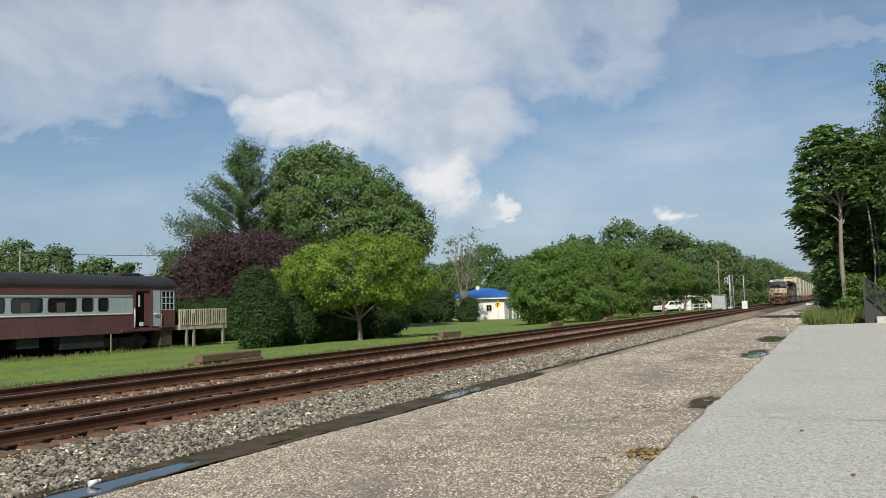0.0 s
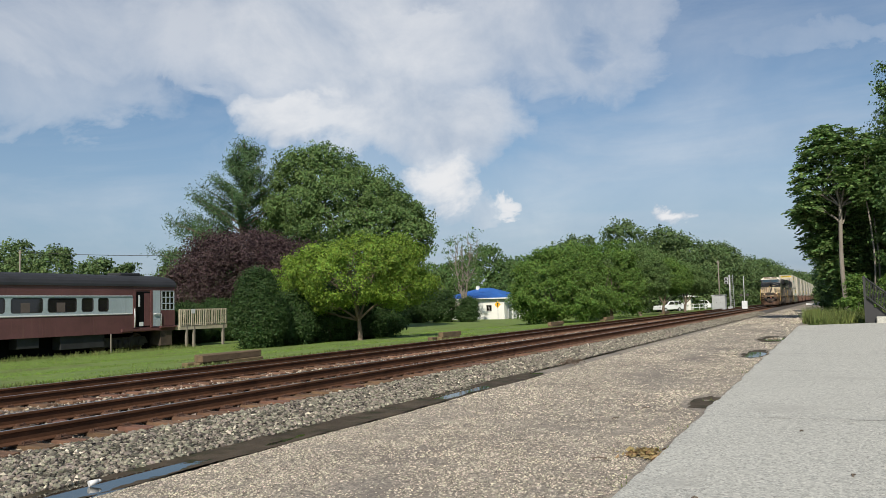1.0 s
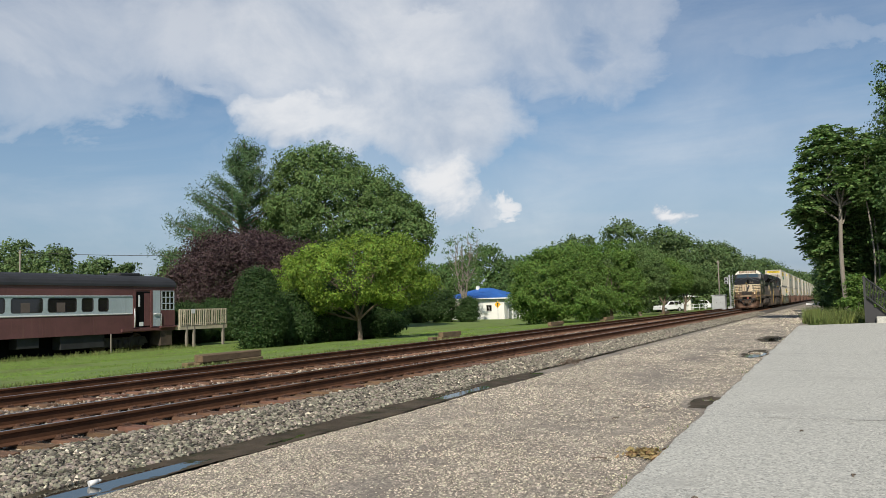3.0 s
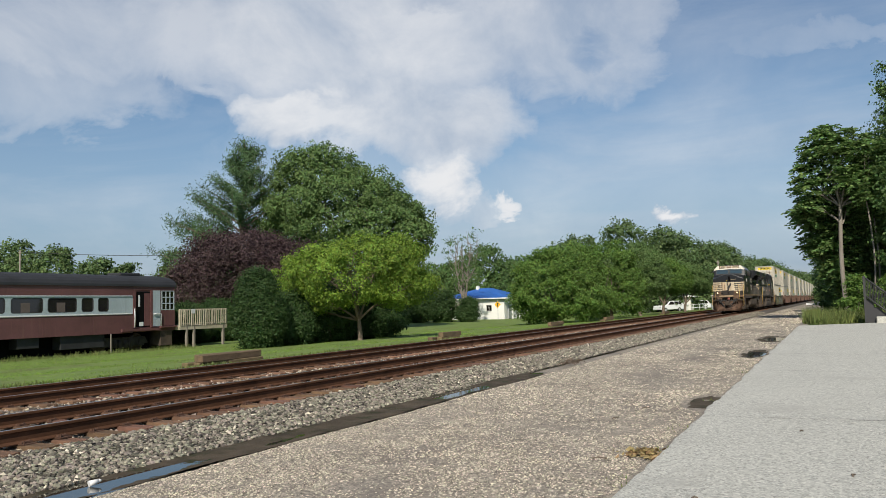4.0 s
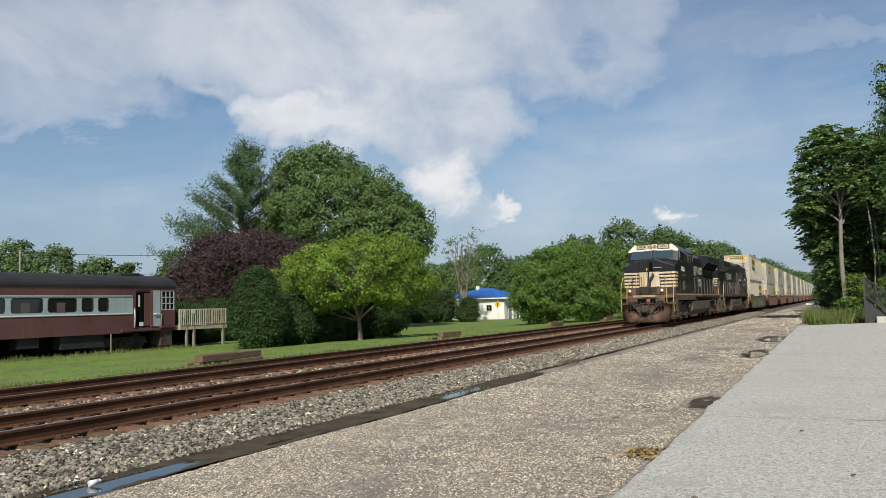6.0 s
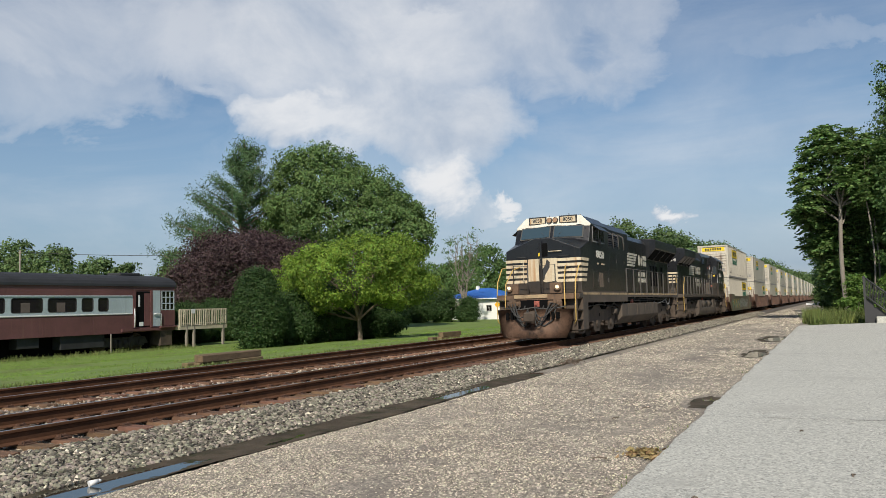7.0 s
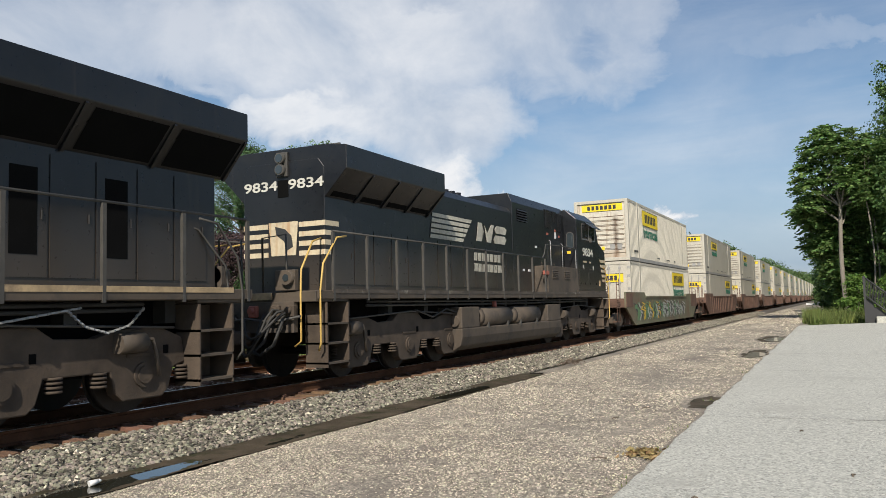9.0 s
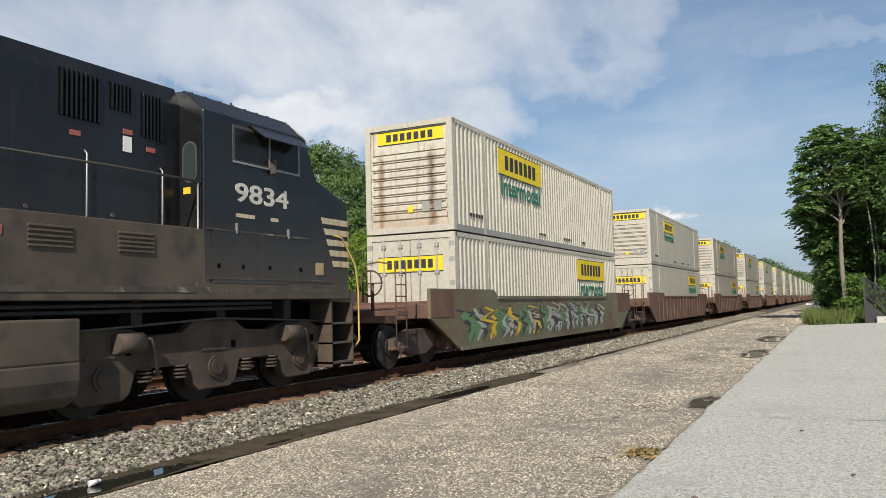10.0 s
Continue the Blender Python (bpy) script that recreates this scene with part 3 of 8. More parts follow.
def ballast_stones():
    def heap(name, n, x0, x1, y0, y1, power, size, material, label, lift=0.03, **kw):
        p = scatter(n, x0, x1, y0, y1, bed_z, power)
        p[:, 2] += rs.uniform(-0.008, lift, len(p))
        tagged(new(name, stones(name, p, size, material, **kw)), label, "ballast", kind="stuff")
    heap("ballast_stones", 26000, -8.62, -7.50, 3.5, 17, 1.25, 0.052, BALLAST, "angular grey ballast stones heaped beside the track", 0.035, flat=0.62, jit=0.34, spread=0.4, round_=True)
    heap("ballast_stones", 15000, -8.62, -7.50, 17, 34, 1.1, 0.058, BALLAST, "angular grey ballast stones heaped beside the track", 0.03, flat=0.7)
    heap("ballast_stones", 14000, -8.6, -7.5, 34, 100, 1.3, 0.08, BALLAST, "angular grey ballast stones heaped beside the track", 0.03, flat=0.7)
    heap("pale_stones", 1500, -8.62, -7.5, 3.5, 40, 1.3, 0.05, PALE_CHIP, "pale limestone pieces among the grey ballast", 0.045, flat=0.7)
    heap("ballast_stones", 26000, -15.2, -8.6, 6, 75, 1.3, 0.058, BALLAST_RUSTY, "angular ballast stones between the ties", 0.012)
    heap("pale_stones", 2600, -12.5, -8.6, 6, 60, 1.2, 0.05, PALE_CHIP, "pale limestone pieces between the rails", 0.02, flat=0.7)

    # crushed chips of the gravel strip, thicker along worn lines and thin on the packed wheel track
    def packed(x, y):
        return math.exp(-((x + 3.2 + 0.03 * y) / 0.95) ** 2) * (0.6 + 0.4 * noise.noise((x * 0.5, y * 0.2, 11)))

    def keep(x, y):
        if x > -1.93 - 0.006 * y or x < -6.9:
            return False
        if any(((x - hx) / rx) ** 2 + ((y - hy) / ry) ** 2 < 0.9 for hx, hy, rx, ry in ((-2.5, 37.2, 0.85, 3.2), (-2.45, 27.4, 0.5, 2.4), (-2.12, 14.4, 0.42, 1.25))):
            return False
        return noise.noise((x * 0.8, y * 0.3, 4)) + 0.5 * noise.noise((x * 3.5, y * 2.5, 8)) > rs.uniform(-1.0, 0.35) + 0.75 * packed(x, y)
    for n, y0, y1, pw, size, m, lab in ((84000, 3.2, 12, 1.2, 0.0175, CHIP, "buff limestone gravel chips"), (11000, 3.2, 14, 1.2, 0.021, PALE_CHIP, "pale limestone gravel chips"),
                                        (34000, 12, 26, 1.2, 0.025, CHIP, "buff limestone gravel chips"), (5000, 14, 40, 1.3, 0.034, PALE_CHIP, "pale limestone gravel chips"), (14000, 26, 62, 1.3, 0.04, CHIP, "buff limestone gravel chips"), (7000, 58, 125, 1.2, 0.085, CHIP, "buff limestone gravel chips"), (900, 40, 110, 1.2, 0.09, PALE_CHIP, "pale limestone gravel chips")):
        p = scatter(n, -6.95, -1.9, y0, y1, lot_z, pw, keep)
        tagged(new("gravel_chips", stones("gravel_chips", p, size, m, 0.6, spread=0.55)), lab, "gravel", kind="stuff")


ballast_stones()


# ---------------------------------------------------------------- tracks
def rail_profile(o):
    h = [(-0.07, 0), (0.07, 0), (0.07, 0.012), (0.012, 0.035), (0.010, 0.135), (0.036, 0.148), (0.036, 0.174), (0.028, 0.182)]
    h += [(-x, z) for x, z in h[::-1][:-2]]
    return [(o + x, z - 0.182) for x, z in h]


def track(x, ties, label, y1=420):
    root = empty("railway_track", pose(x, 0, 0), label, "railway track")
    root["kind"] = "structure"
    for s in (-0.7525, 0.7525):
        bm = bmesh.new()
        prism(bm, rail_profile(s), -40, y1, "y")
        part("rail", bm, RAIL_SIDE, root, "rusty steel rail")
        bm = bmesh.new()
        box(bm, s - 0.025, s + 0.025, -40, y1, -0.001, 0.0015)
        part("rail_head", bm, RAIL_TOP, root, "polished running surface")
    bm = bmesh.new()
    box(bm, -1.295, 1.295, -0.115, 0.115, -0.36, -0.186, 0.015)
    for vtx in bm.verts:
        vtx.co += Vector(rs.normal(0, 0.006, 3))
    tm = finish("tie", bm, TIE)
    pbm = bmesh.new()
    for s in (-0.7525, 0.7525):
        box(pbm, s - 0.18, s + 0.18, -0.09, 0.09, -0.187, -0.174)
        for q in (-0.105, 0.105):
            rod(pbm, (s + q, 0.04, -0.18), (s + q, 0.04, -0.135), 0.011, 5)
            rod(pbm, (s + q * 1.25, -0.05, -0.18), (s + q * 1.25, -0.05, -0.14), 0.011, 5)
            box(pbm, s + q * 0.92 - 0.025, s + q * 0.92 + 0.025, -0.07, 0.07, -0.17, -0.150)
    plate = finish("tie_plate", pbm, STEEL_RUST)
    y = 3.0
    first = True
    for i in range(ties):
        o = tm if first else bpy.data.objects.new("tie", tm.data)
        q = plate if first else bpy.data.objects.new("tie_plate", plate.data)
        for ob in (o, q):
            if not first:
                scene.collection.objects.link(ob)
            ob.parent = root
        o.matrix_basis = pose(rs.normal(0, 0.03), y + rs.normal(0, 0.015), rs.normal(0, 0.006), 0, rs.normal(0, 0.25), rs.normal(0, 0.7))
        q.matrix_basis = pose(0, y, 0)
        first = False
        y += 0.505


track(TRACK_X, 240, "main-line railway track of rusty rails on brown timber ties")
track(TRACK2_X, 170, "second railway track of rusty rails beside the lawn")


# ---------------------------------------------------------------- grass
def blades(name, pts, h, material, label, w=0.03, category="grass"):
    n = len(pts)
    a = rs.uniform(0, 6.28, n)
    d = np.stack([np.cos(a), np.sin(a), np.zeros(n)], 1) * (w * rs.uniform(0.6, 1.4, (n, 1)))
    hh = h * rs.uniform(0.4, 1.6, (n, 1)) * (1 + 0.45 * np.sin(pts[:, :1] * 2.3 + 1.7 * np.sin(pts[:, 1:2] * 1.1)))
    tip = pts + np.concatenate([rs.normal(0, 0.35, (n, 2)) * hh, hh], 1)
    v = np.stack([pts - d, pts + d, tip], 1)
    tagged(new(name, raw(name, v.reshape(-1, 3), np.arange(3 * n).reshape(-1, 3), material, 3)), label, category, kind="stuff")


p = scatter(120000, -31.5, -15.35, 9, 95, lambda x, y: lawn_z(x) - 0.01, 1.5, lambda x, y: True)
blades("lawn_grass", p, 0.026, GRASS, "short bright green lawn grass", 0.018)
p = scatter(9000, -15.7, -15.2, 9, 110, lambda x, y: -0.14, 1.4)
blades("grass_edge", p, 0.075, WEED, "ragged grass fringe along the ballast")
p = scatter(2600, -32.4, -31.2, 8, 33, lambda x, y: lawn_z(x) - 0.02)
blades("tall_weeds", p, 0.13, WEED, "tall seeding weeds in front of the railway coach", 0.02)
p = scatter(26000, -2.1, 5.5, 55.5, 72, lambda x, y: -0.42, 1.0, lambda x, y: x > -2.0 + 0.6 * noise.noise((y, 0, 0)) and y > 56 + max(0, x) * 1.1 + 1.2 * noise.noise((x * 2, 7, 0)))
blades("roadside_weeds", p, 0.5, WEED, "tall weeds and grass at the foot of the trees", 0.03)
p = scatter(900, -2.2, -1.88, 3, 50, lambda x, y: -0.41, 1.3, lambda x, y: noise.noise((y * 1.2, 3, 3)) > 0.2)
blades("edge_weeds", p, 0.03, WEED, "small weeds along the ragged pavement edge", 0.012)


# ---------------------------------------------------------------- trees
def trees():
    tree("crabapple_tree", (-23.4, 36.9, -0.37), [(-0.6, 0, 3.7, 4.2, 3.8, 1.65), (1.4, -0.4, 4.2, 2.7, 3.2, 1.5), (-3.3, -0.6, 2.45, 2.3, 2.6, 1.15), (2.6, 0.2, 2.8, 1.6, 2.4, 1.1), (0.0, -1.6, 3.5, 3.2, 2.2, 1.6), (-1.6, -1.2, 2.3, 1.8, 1.6, 0.7)],
         "spreading bright lime-green leafy tree on the lawn", LEAF_LIME, 0.125, 640, 112, 0.46, 0.13, 1.1, ragged=0.36)
    # those behind the deck are added to stand in for shade beneath it
    for (x, y, h, w), lab in (((-25.5, 30.9, 3.7, 1.12), "dense dark green arborvitae clipped to a rounded cone"), ((-26.2, 34.0, 2.6, 1.5), "dense dark evergreen shrub under the lime tree"),
                              ((-36.2, 37.0, 2.3, 1.5), "dark evergreen shrub behind the timber deck, added to darken the gap beneath it"), ((-36.4, 40.0, 2.5, 1.7), "dark evergreen shrub behind the timber deck, added to darken the gap beneath it"), ((-35.6, 34.9, 2.0, 1.1), "dark evergreen shrub behind the timber deck, added to darken the gap beneath it"), ((-26.0, 37.8, 3.0, 1.9), "dense dark evergreen shrub under the lime tree"), ((-25.2, 41.0, 3.0, 1.9), "dense dark evergreen shrub under the lime tree")):
        tree("evergreen_shrub", (x, y, lawn_z(x)), [(0, 0, h * 0.36, w, w, h * 0.38), (0, 0, h * 0.68, w * 0.72, w * 0.72, h * 0.34)], lab, LEAF_CEDAR, 0.11, 460, 100, 0.42, 0.12, 0.4, ragged=0.08, category="shrub", twigs=4)
    tree("purple_plum_tree", (-39.5, 46.0, -0.5), [(0.6, 0, 4.5, 5.2, 5, 3.0), (-2.2, -0.5, 3.3, 3.6, 4, 2.2), (3.4, 0.4, 4.2, 3.6, 4, 2.6), (1.0, -1, 5.6, 3.4, 3.6, 1.9)],
         "purple-leaved plum tree with a wide dark crown", LEAF_PURPLE, 0.16, 760, 95, 0.95, 0.24, 1.4)
    tree("shade_tree", (-42.0, 62.0, -0.5), [(-1.6, 0, 11.6, 5.3, 6, 5.6), (2.4, 0, 10.0, 5.4, 6, 4.9), (5.6, 0.4, 8.6, 3.4, 5, 3.6), (-4.2, 0, 7.5, 4.4, 5, 4.6), (8.6, -0.6, 7.9, 1.5, 2.4, 1.9), (3.2, -1.5, 5.4, 5.0, 4, 3.6), (6.4, 0, 5.0, 2.0, 3, 2.6)],
         "large rounded deep-green shade tree", LEAF_GREEN, 0.24, 1500, 85, 0.78, 0.5, 3.0, ragged=0.26)
    # feathery pine beside it
    root = empty("pine_tree", pose(-49.5, 57.0, -0.5), "tall feathery pine with upswept open branches", "tree")
    bm = bmesh.new()
    rod(bm, (0, 0, -0.1), (1.2, 0, 17.2), 0.32, 9, 0.04)
    pos, out = [], []
    for i in range(95):
        z = 3.0 + 13.8 * (i / 95) ** 0.9
        L = (16.8 - z) * 0.60 + 0.8 + rs.uniform(-0.5, 0.8)
        a = rs.uniform(0, 6.28)
        d = Vector((math.cos(a), math.sin(a), 0.42 + 0.02 * z)).normalized()
        o = Vector((1.2 * z / 17, 0, z))
        pts = limb(bm, o, o + d * L, 0.07, 0.012, 0.08, 5, 3)
        for k in range(int(60 + 58 * L)):
            f = rs.uniform(0.22, 1.0)
            c = np.array(o + d * L * f) + rs.normal(0, 0.16 + 0.12 * f, 3)
            pos.append(c), out.append((d.x, d.y, 0.6))
    part("trunk", bm, BARK, root)
    c = new("crown", leaves("crown", np.array(pos), np.array(out), 0.36, LEAF_PINE, 0.20))
    c.parent = root
    # the clump of small broad trees past the lawn
    for at, bl, lab, lm, cl in (
        ((-20.8, 63.5, -0.3), [(-0.8, 0, 3.2, 2.9, 3.4, 3.0), (1.4, 0, 4.1, 2.4, 3, 2.2), (-1.9, -0.5, 1.9, 1.9, 2.4, 1.8), (2.4, -0.6, 2.4, 2.0, 2.4, 2.2)], "broad bushy green tree branching to the ground", LEAF_FRESH, 620),
        ((-18.6, 72.0, -0.3), [(0, 0, 4.3, 2.6, 2.8, 2.8), (-1.2, 0, 2.6, 2.2, 2.4, 2.4), (1.4, 0.2, 2.6, 2.0, 2.2, 2.0)], "broad fresh-green bushy tree beside the track", LEAF_FRESH, 380),
        ((-18.6, 84.0, -0.3), [(0, 0, 5.2, 2.6, 2.8, 2.3), (1.2, 0, 3.8, 2.0, 2.4, 1.6), (-1.8, 0, 3.9, 2.0, 2.4, 1.7)], "bushy green tree with dark stems beside the track", LEAF_GREEN, 400),
        ((-18.4, 95.0, -0.3), [(0, 0, 4.9, 2.5, 2.8, 1.7), (1.8, 0, 4.0, 1.8, 2.4, 1.4)], "small light-green tree with bare lower stems", LEAF_FRESH, 300),
        ((-17.4, 104.0, -0.3), [(0, 0, 4.6, 2.4, 2.8, 1.6), (1.6, 0, 3.9, 1.8, 2.4, 1.3)], "small green tree with bare lower stems", LEAF_GREEN, 280),
    ):
        tree("bushy_tree", at, bl, lab, lm, 0.165, cl, 115, 0.6, 0.16, 1.2, ragged=0.42, group="trees beside the track", twigs=6)
    # dead-topped tree beside the house
    tree("half_dead_tree", (-40.6, 88.0, -0.5), [(-1.2, 0, 1.9, 2.0, 2.0, 1.8), (-1.1, 0, 8.6, 1.7, 1.2, 2.4), (0.9, 0, 9.2, 1.6, 1.2, 2.2), (0.2, 0, 5.6, 2.0, 1.4, 1.8)], "thinning tree with bare dead top branches", LEAF_DARK, 0.2, 210, 15, 0.42, 0.24, 2.0, BARK_PALE, 0.5, twigs=26)
    for x, h, w in ((-49.2, 5.4, 2.2), (-46.6, 5.0, 2.0), (-44.2, 4.4, 1.9), (-41.4, 3.4, 1.6), (-38.2, 2.6, 1.15)):
        tree("hedge_shrub", (x, 83.0, -0.5), [(0, 0, h * 0.36, w, w, h * 0.40), (0.3, 0, h * 0.7, w * 0.75, w * 0.7, h * 0.34)], "dark overgrown hedge shrub beside the white house", LEAF_CEDAR, 0.17, 260, 70, 0.5, 0.1, 0.5, ragged=0.3, category="shrub", twigs=4)
    # the wood on the near side of the track
    tree("tree_of_heaven", (0.62, 65.5, -0.42), [(-0.6, 0, 13.7, 1.3, 1.4, 0.75), (0.9, 0.3, 13.4, 1.3, 1.4, 0.8), (-1.5, 0, 12.6, 1.0, 1.3, 0.7), (-0.2, -0.6, 12.3, 1.3, 1.2, 0.7), (1.6, 0.2, 12.2, 1.4, 1.4, 0.8),
         (0.3, 1.2, 8.3, 1.4, 0.7, 1.1), (0.7, 1.3, 10.0, 1.3, 0.7, 1.0), (-0.9, 1.2, 10.3, 1.2, 0.7, 0.9), (-0.4, -1.3, 11.0, 1.3, 0.6, 0.8), (-1.7, 0, 11.2, 1.0, 1.3, 0.75), (1.9, 0.6, 10.9, 1.3, 1.2, 0.8), (-2.0, 0.3, 9.9, 1.0, 1.4, 0.8), (-1.3, 0.9, 9.3, 1.2, 1.4, 0.8), (2.2, 0.7, 9.0, 1.2, 1.2, 0.8), (-2.2, 0.2, 8.4, 0.9, 1.3, 0.8)],
         "tall slender tree with a pale forked trunk and tiered fronds", LEAF_FROND, 0.22, 210, 90, 0.4, 0.165, 8.4, BARK_PALE, 0.6, twigs=4, frond=0.85)
    tree("wood_tree", (1.45, 68.6, -0.42), [(-2.0, 0.2, 9.0, 1.2, 1.3, 0.7), (-2.9, 0, 8.3, 0.9, 1.2, 0.6), (-2.4, 0, 7.6, 0.9, 1.2, 0.75), (-0.9, 0.4, 7.7, 1.3, 1.4, 0.6), (-1.3, -0.3, 6.6, 1.4, 1.3, 0.85), (-2.2, 0, 5.8, 1.0, 1.2, 0.8), (-0.7, 0.4, 5.3, 1.4, 1.4, 0.6), (-0.8, 0, 4.2, 1.3, 1.3, 0.6), (-0.6, 0, 3.1, 1.2, 1.3, 0.7), (0.2, 0, 2.0, 1.1, 1.2, 0.9)],
         "dark green tree with tiered fronds leaning from the wood edge", LEAF_FROND, 0.23, 280, 80, 0.4, 0.13, 1.6, BARK, 0.5, group="roadside wood", twigs=3, frond=1.0)
    for x, y, h, r in ((2.25, 64.2, 12.0, 0.065), (2.75, 66.5, 11.0, 0.055)):
        tree("sapling", (x, y, -0.42), [(0.3, 0, h, 1.3, 1.2, 0.8), (-0.5, 0.3, h - 1.6, 1.2, 1.2, 0.8), (0.6, 0.4, h - 3.0, 1.2, 1.0, 0.8)],
             "slender pale-stemmed young tree with long fronds", LEAF_FROND, 0.2, 60, 60, 0.4, r, h - 3.6, BARK_PALE, 0.5, group="roadside wood", twigs=3, frond=0.85)
    spots = [(3.0, 69, 12.4, 2.3), (5.2, 64, 15.5, 2.8), (2.0, 73, 9.0, 2.2), (4.2, 75, 12.0, 3.4), (5.0, 70, 18.8, 3.1), (1.2, 82, 9.5, 3.0), (3.5, 90, 12, 3.6), (1.4, 98, 10.5, 3.2), (3.0, 112, 12.5, 4), (2.2, 130, 13, 4), (3.5, 150, 13, 5), (8.5, 62, 17, 3.6), (6.5, 84, 15, 4)]
    for i, (x, y, h, r) in enumerate(spots):
        bl = [(rs.uniform(-0.4, 0.4) * r, rs.uniform(-0.4, 0.4) * r, h * f, r * k, r * k, h * 0.2) for f, k in ((0.14, 0.6), (0.34, 0.85), (0.56, 1.0), (0.74, 0.85), (0.88, 0.5))]
        far = y > 78 or x > 0.058 * y
        tree("wood_tree", (x, y, -0.42), bl, "tall dark green tree in the roadside wood", LEAF_DARK if i % 3 else LEAF_GREEN, 0.26 if far else 0.195, 300 if far else 460, 75 if far else 105, 0.8, 0.22, h * 0.25, BARK, 0.32, group="roadside wood", twigs=5)
    tree("wood_shrub", (1.0, 61.5, -0.42), [(-0.3, 0, 0.8, 0.8, 0.8, 0.9), (0.3, 0.3, 2.1, 0.7, 0.8, 1.1), (1.3, 0.4, 1.2, 1.0, 0.9, 1.0), (2.4, 0.6, 1.9, 0.8, 0.9, 1.3)], "leafy green shrub at the foot of the wood", LEAF_FRESH, 0.17, 150, 60, 0.42, 0.06, 0.4, ragged=0.4, category="shrub", twigs=4)


trees()


def far_woods():
    """Distant tree lines: rows of ragged crowns of leaf clumps."""
    def row(lots, mat_, label, leaf=0.6):
        P, O = [], []
        for x, y, h, r in lots:
            z0 = -0.5
            h, r = h * 0.93, r * 0.92
            bl = [(x + rs.uniform(-0.3, 0.3) * r, y, z0 + h * f, r * k, r * k, h * 0.24) for f, k in ((0.22, 0.95), (0.5, 1.0), (0.76, 0.7))]
            pos, out, _ = crown_points(bl, 230, 44, r * 0.27, 0.16)
            P.append(pos), O.append(out)
        tagged(new("far_woods", leaves("far_woods", np.concatenate(P), np.concatenate(O), leaf * 0.72, mat_)), label, "trees", kind="stuff")
    L = []
    # behind the coach, far off
    for x, y, h, r in ((-126, 90, 16, 6), (-119, 92, 14.5, 5), (-136, 92, 15, 6), (-112, 94, 12, 5), (-107, 97, 11, 4), (-145, 90, 16, 6), (-104, 104, 10, 4), (-116, 118, 15.5, 6), (-98, 110, 13, 5), (-84, 92, 11, 6), (-76, 90, 10, 6)):
        L.append((x, y, h, r))
    row(L, LEAF_FAR, "distant green trees beyond the coach", 0.75)
    L = [(-70 + i * 5.2 + rs.uniform(-1, 1), 112 + rs.uniform(-4, 8), rs.uniform(9, 12), rs.uniform(3.6, 5)) for i in range(8)]
    L += [(-56, 80, 6.5, 4), (-50, 76, 5.5, 3.4), (-60, 74, 7, 4), (-47, 84, 6, 3)]
    row(L, LEAF_DARK, "dark wood edge behind the lawn and house", 0.6)
    L = [(-33.5, 116, 13.0, 5), (-29.0, 121, 15.2, 5), (-24.5, 124, 14.0, 5), (-37, 122, 11.5, 5), (-22, 132, 12.8, 4.6), (-26, 140, 14, 5), (-20.5, 146, 12.6, 5), (-19.0, 162, 13.0, 5), (-23.5, 170, 14, 6), (-18.5, 182, 12, 5), (-21, 205, 12.5, 6), (-26, 150, 14, 6), (-41, 128, 10.5, 5)]
    row(L, LEAF_FAR, "green trees along the far side of the railway", 0.62)
    L = [(-20, 235, 13, 7), (-22, 262, 14.5, 8), (-17.5, 275, 12, 6), (-18, 300, 13, 7), (-16, 335, 12.5, 7), (-17, 370, 13, 8), (-16, 410, 14, 8), (-24, 320, 15, 9), (-15, 450, 15, 8), (-10, 520, 16, 10), (0, 540, 16, 10)]
    row(L, LEAF_FAR, "hazy distant trees far along the railway", 0.9)
    L = [(2, 170, 13, 5), (0.8, 190, 12, 5), (2.2, 215, 13, 6), (1.5, 250, 14, 6), (3, 290, 14, 7), (2, 340, 14, 7), (3, 400, 15, 8), (9, 110, 17, 6), (12, 90, 17, 6), (14, 70, 18, 6), (9, 140, 17, 7)]
    row(L, LEAF_DARK, "dark trees along the near side of the railway", 0.7)


far_woods()


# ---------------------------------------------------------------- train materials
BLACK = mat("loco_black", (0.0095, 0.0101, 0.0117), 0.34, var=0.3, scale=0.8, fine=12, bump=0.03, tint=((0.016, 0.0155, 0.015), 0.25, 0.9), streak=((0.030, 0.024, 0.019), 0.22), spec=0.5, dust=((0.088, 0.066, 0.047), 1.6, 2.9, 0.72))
GRIME = mat("loco_grime", (0.082, 0.063, 0.046), 0.75, var=0.25, scale=0.9, fine=18, bump=0.12, tint=((0.045, 0.038, 0.032), 0.4, 1.4))
CREAM = mat("loco_cream", (0.58, 0.485, 0.335), 0.5, var=0.15, scale=1.2, fine=14, bump=0.04, streak=((0.40, 0.18, 0.055), 0.62))
WHITE_PAINT = mat("loco_white", (0.78, 0.77, 0.74), 0.5, var=0.08, scale=1.2, fine=14, bump=0.03)
TRUCKMAT = mat("truck_dust", (0.070, 0.051, 0.036), 0.85, var=0.35, scale=2.2, fine=22, bump=0.3)
PLOW = mat("plow_rust", (0.25, 0.150, 0.098), 0.75, var=0.3, scale=1.8, fine=16, bump=0.15, tint=((0.07, 0.05, 0.04), 0.4, 2.4))
RAILING = mat("railing_grey", (0.062, 0.057, 0.050), 0.6, var=0.15, scale=4, fine=30, bump=0)
PALE = mat("railing_pale", (0.50, 0.44, 0.33), 0.55, var=0.2, scale=4, fine=30, bump=0)
GOLD = mat("railing_gold", (0.55, 0.36, 0.10), 0.55, var=0.15, scale=4, fine=30, bump=0)
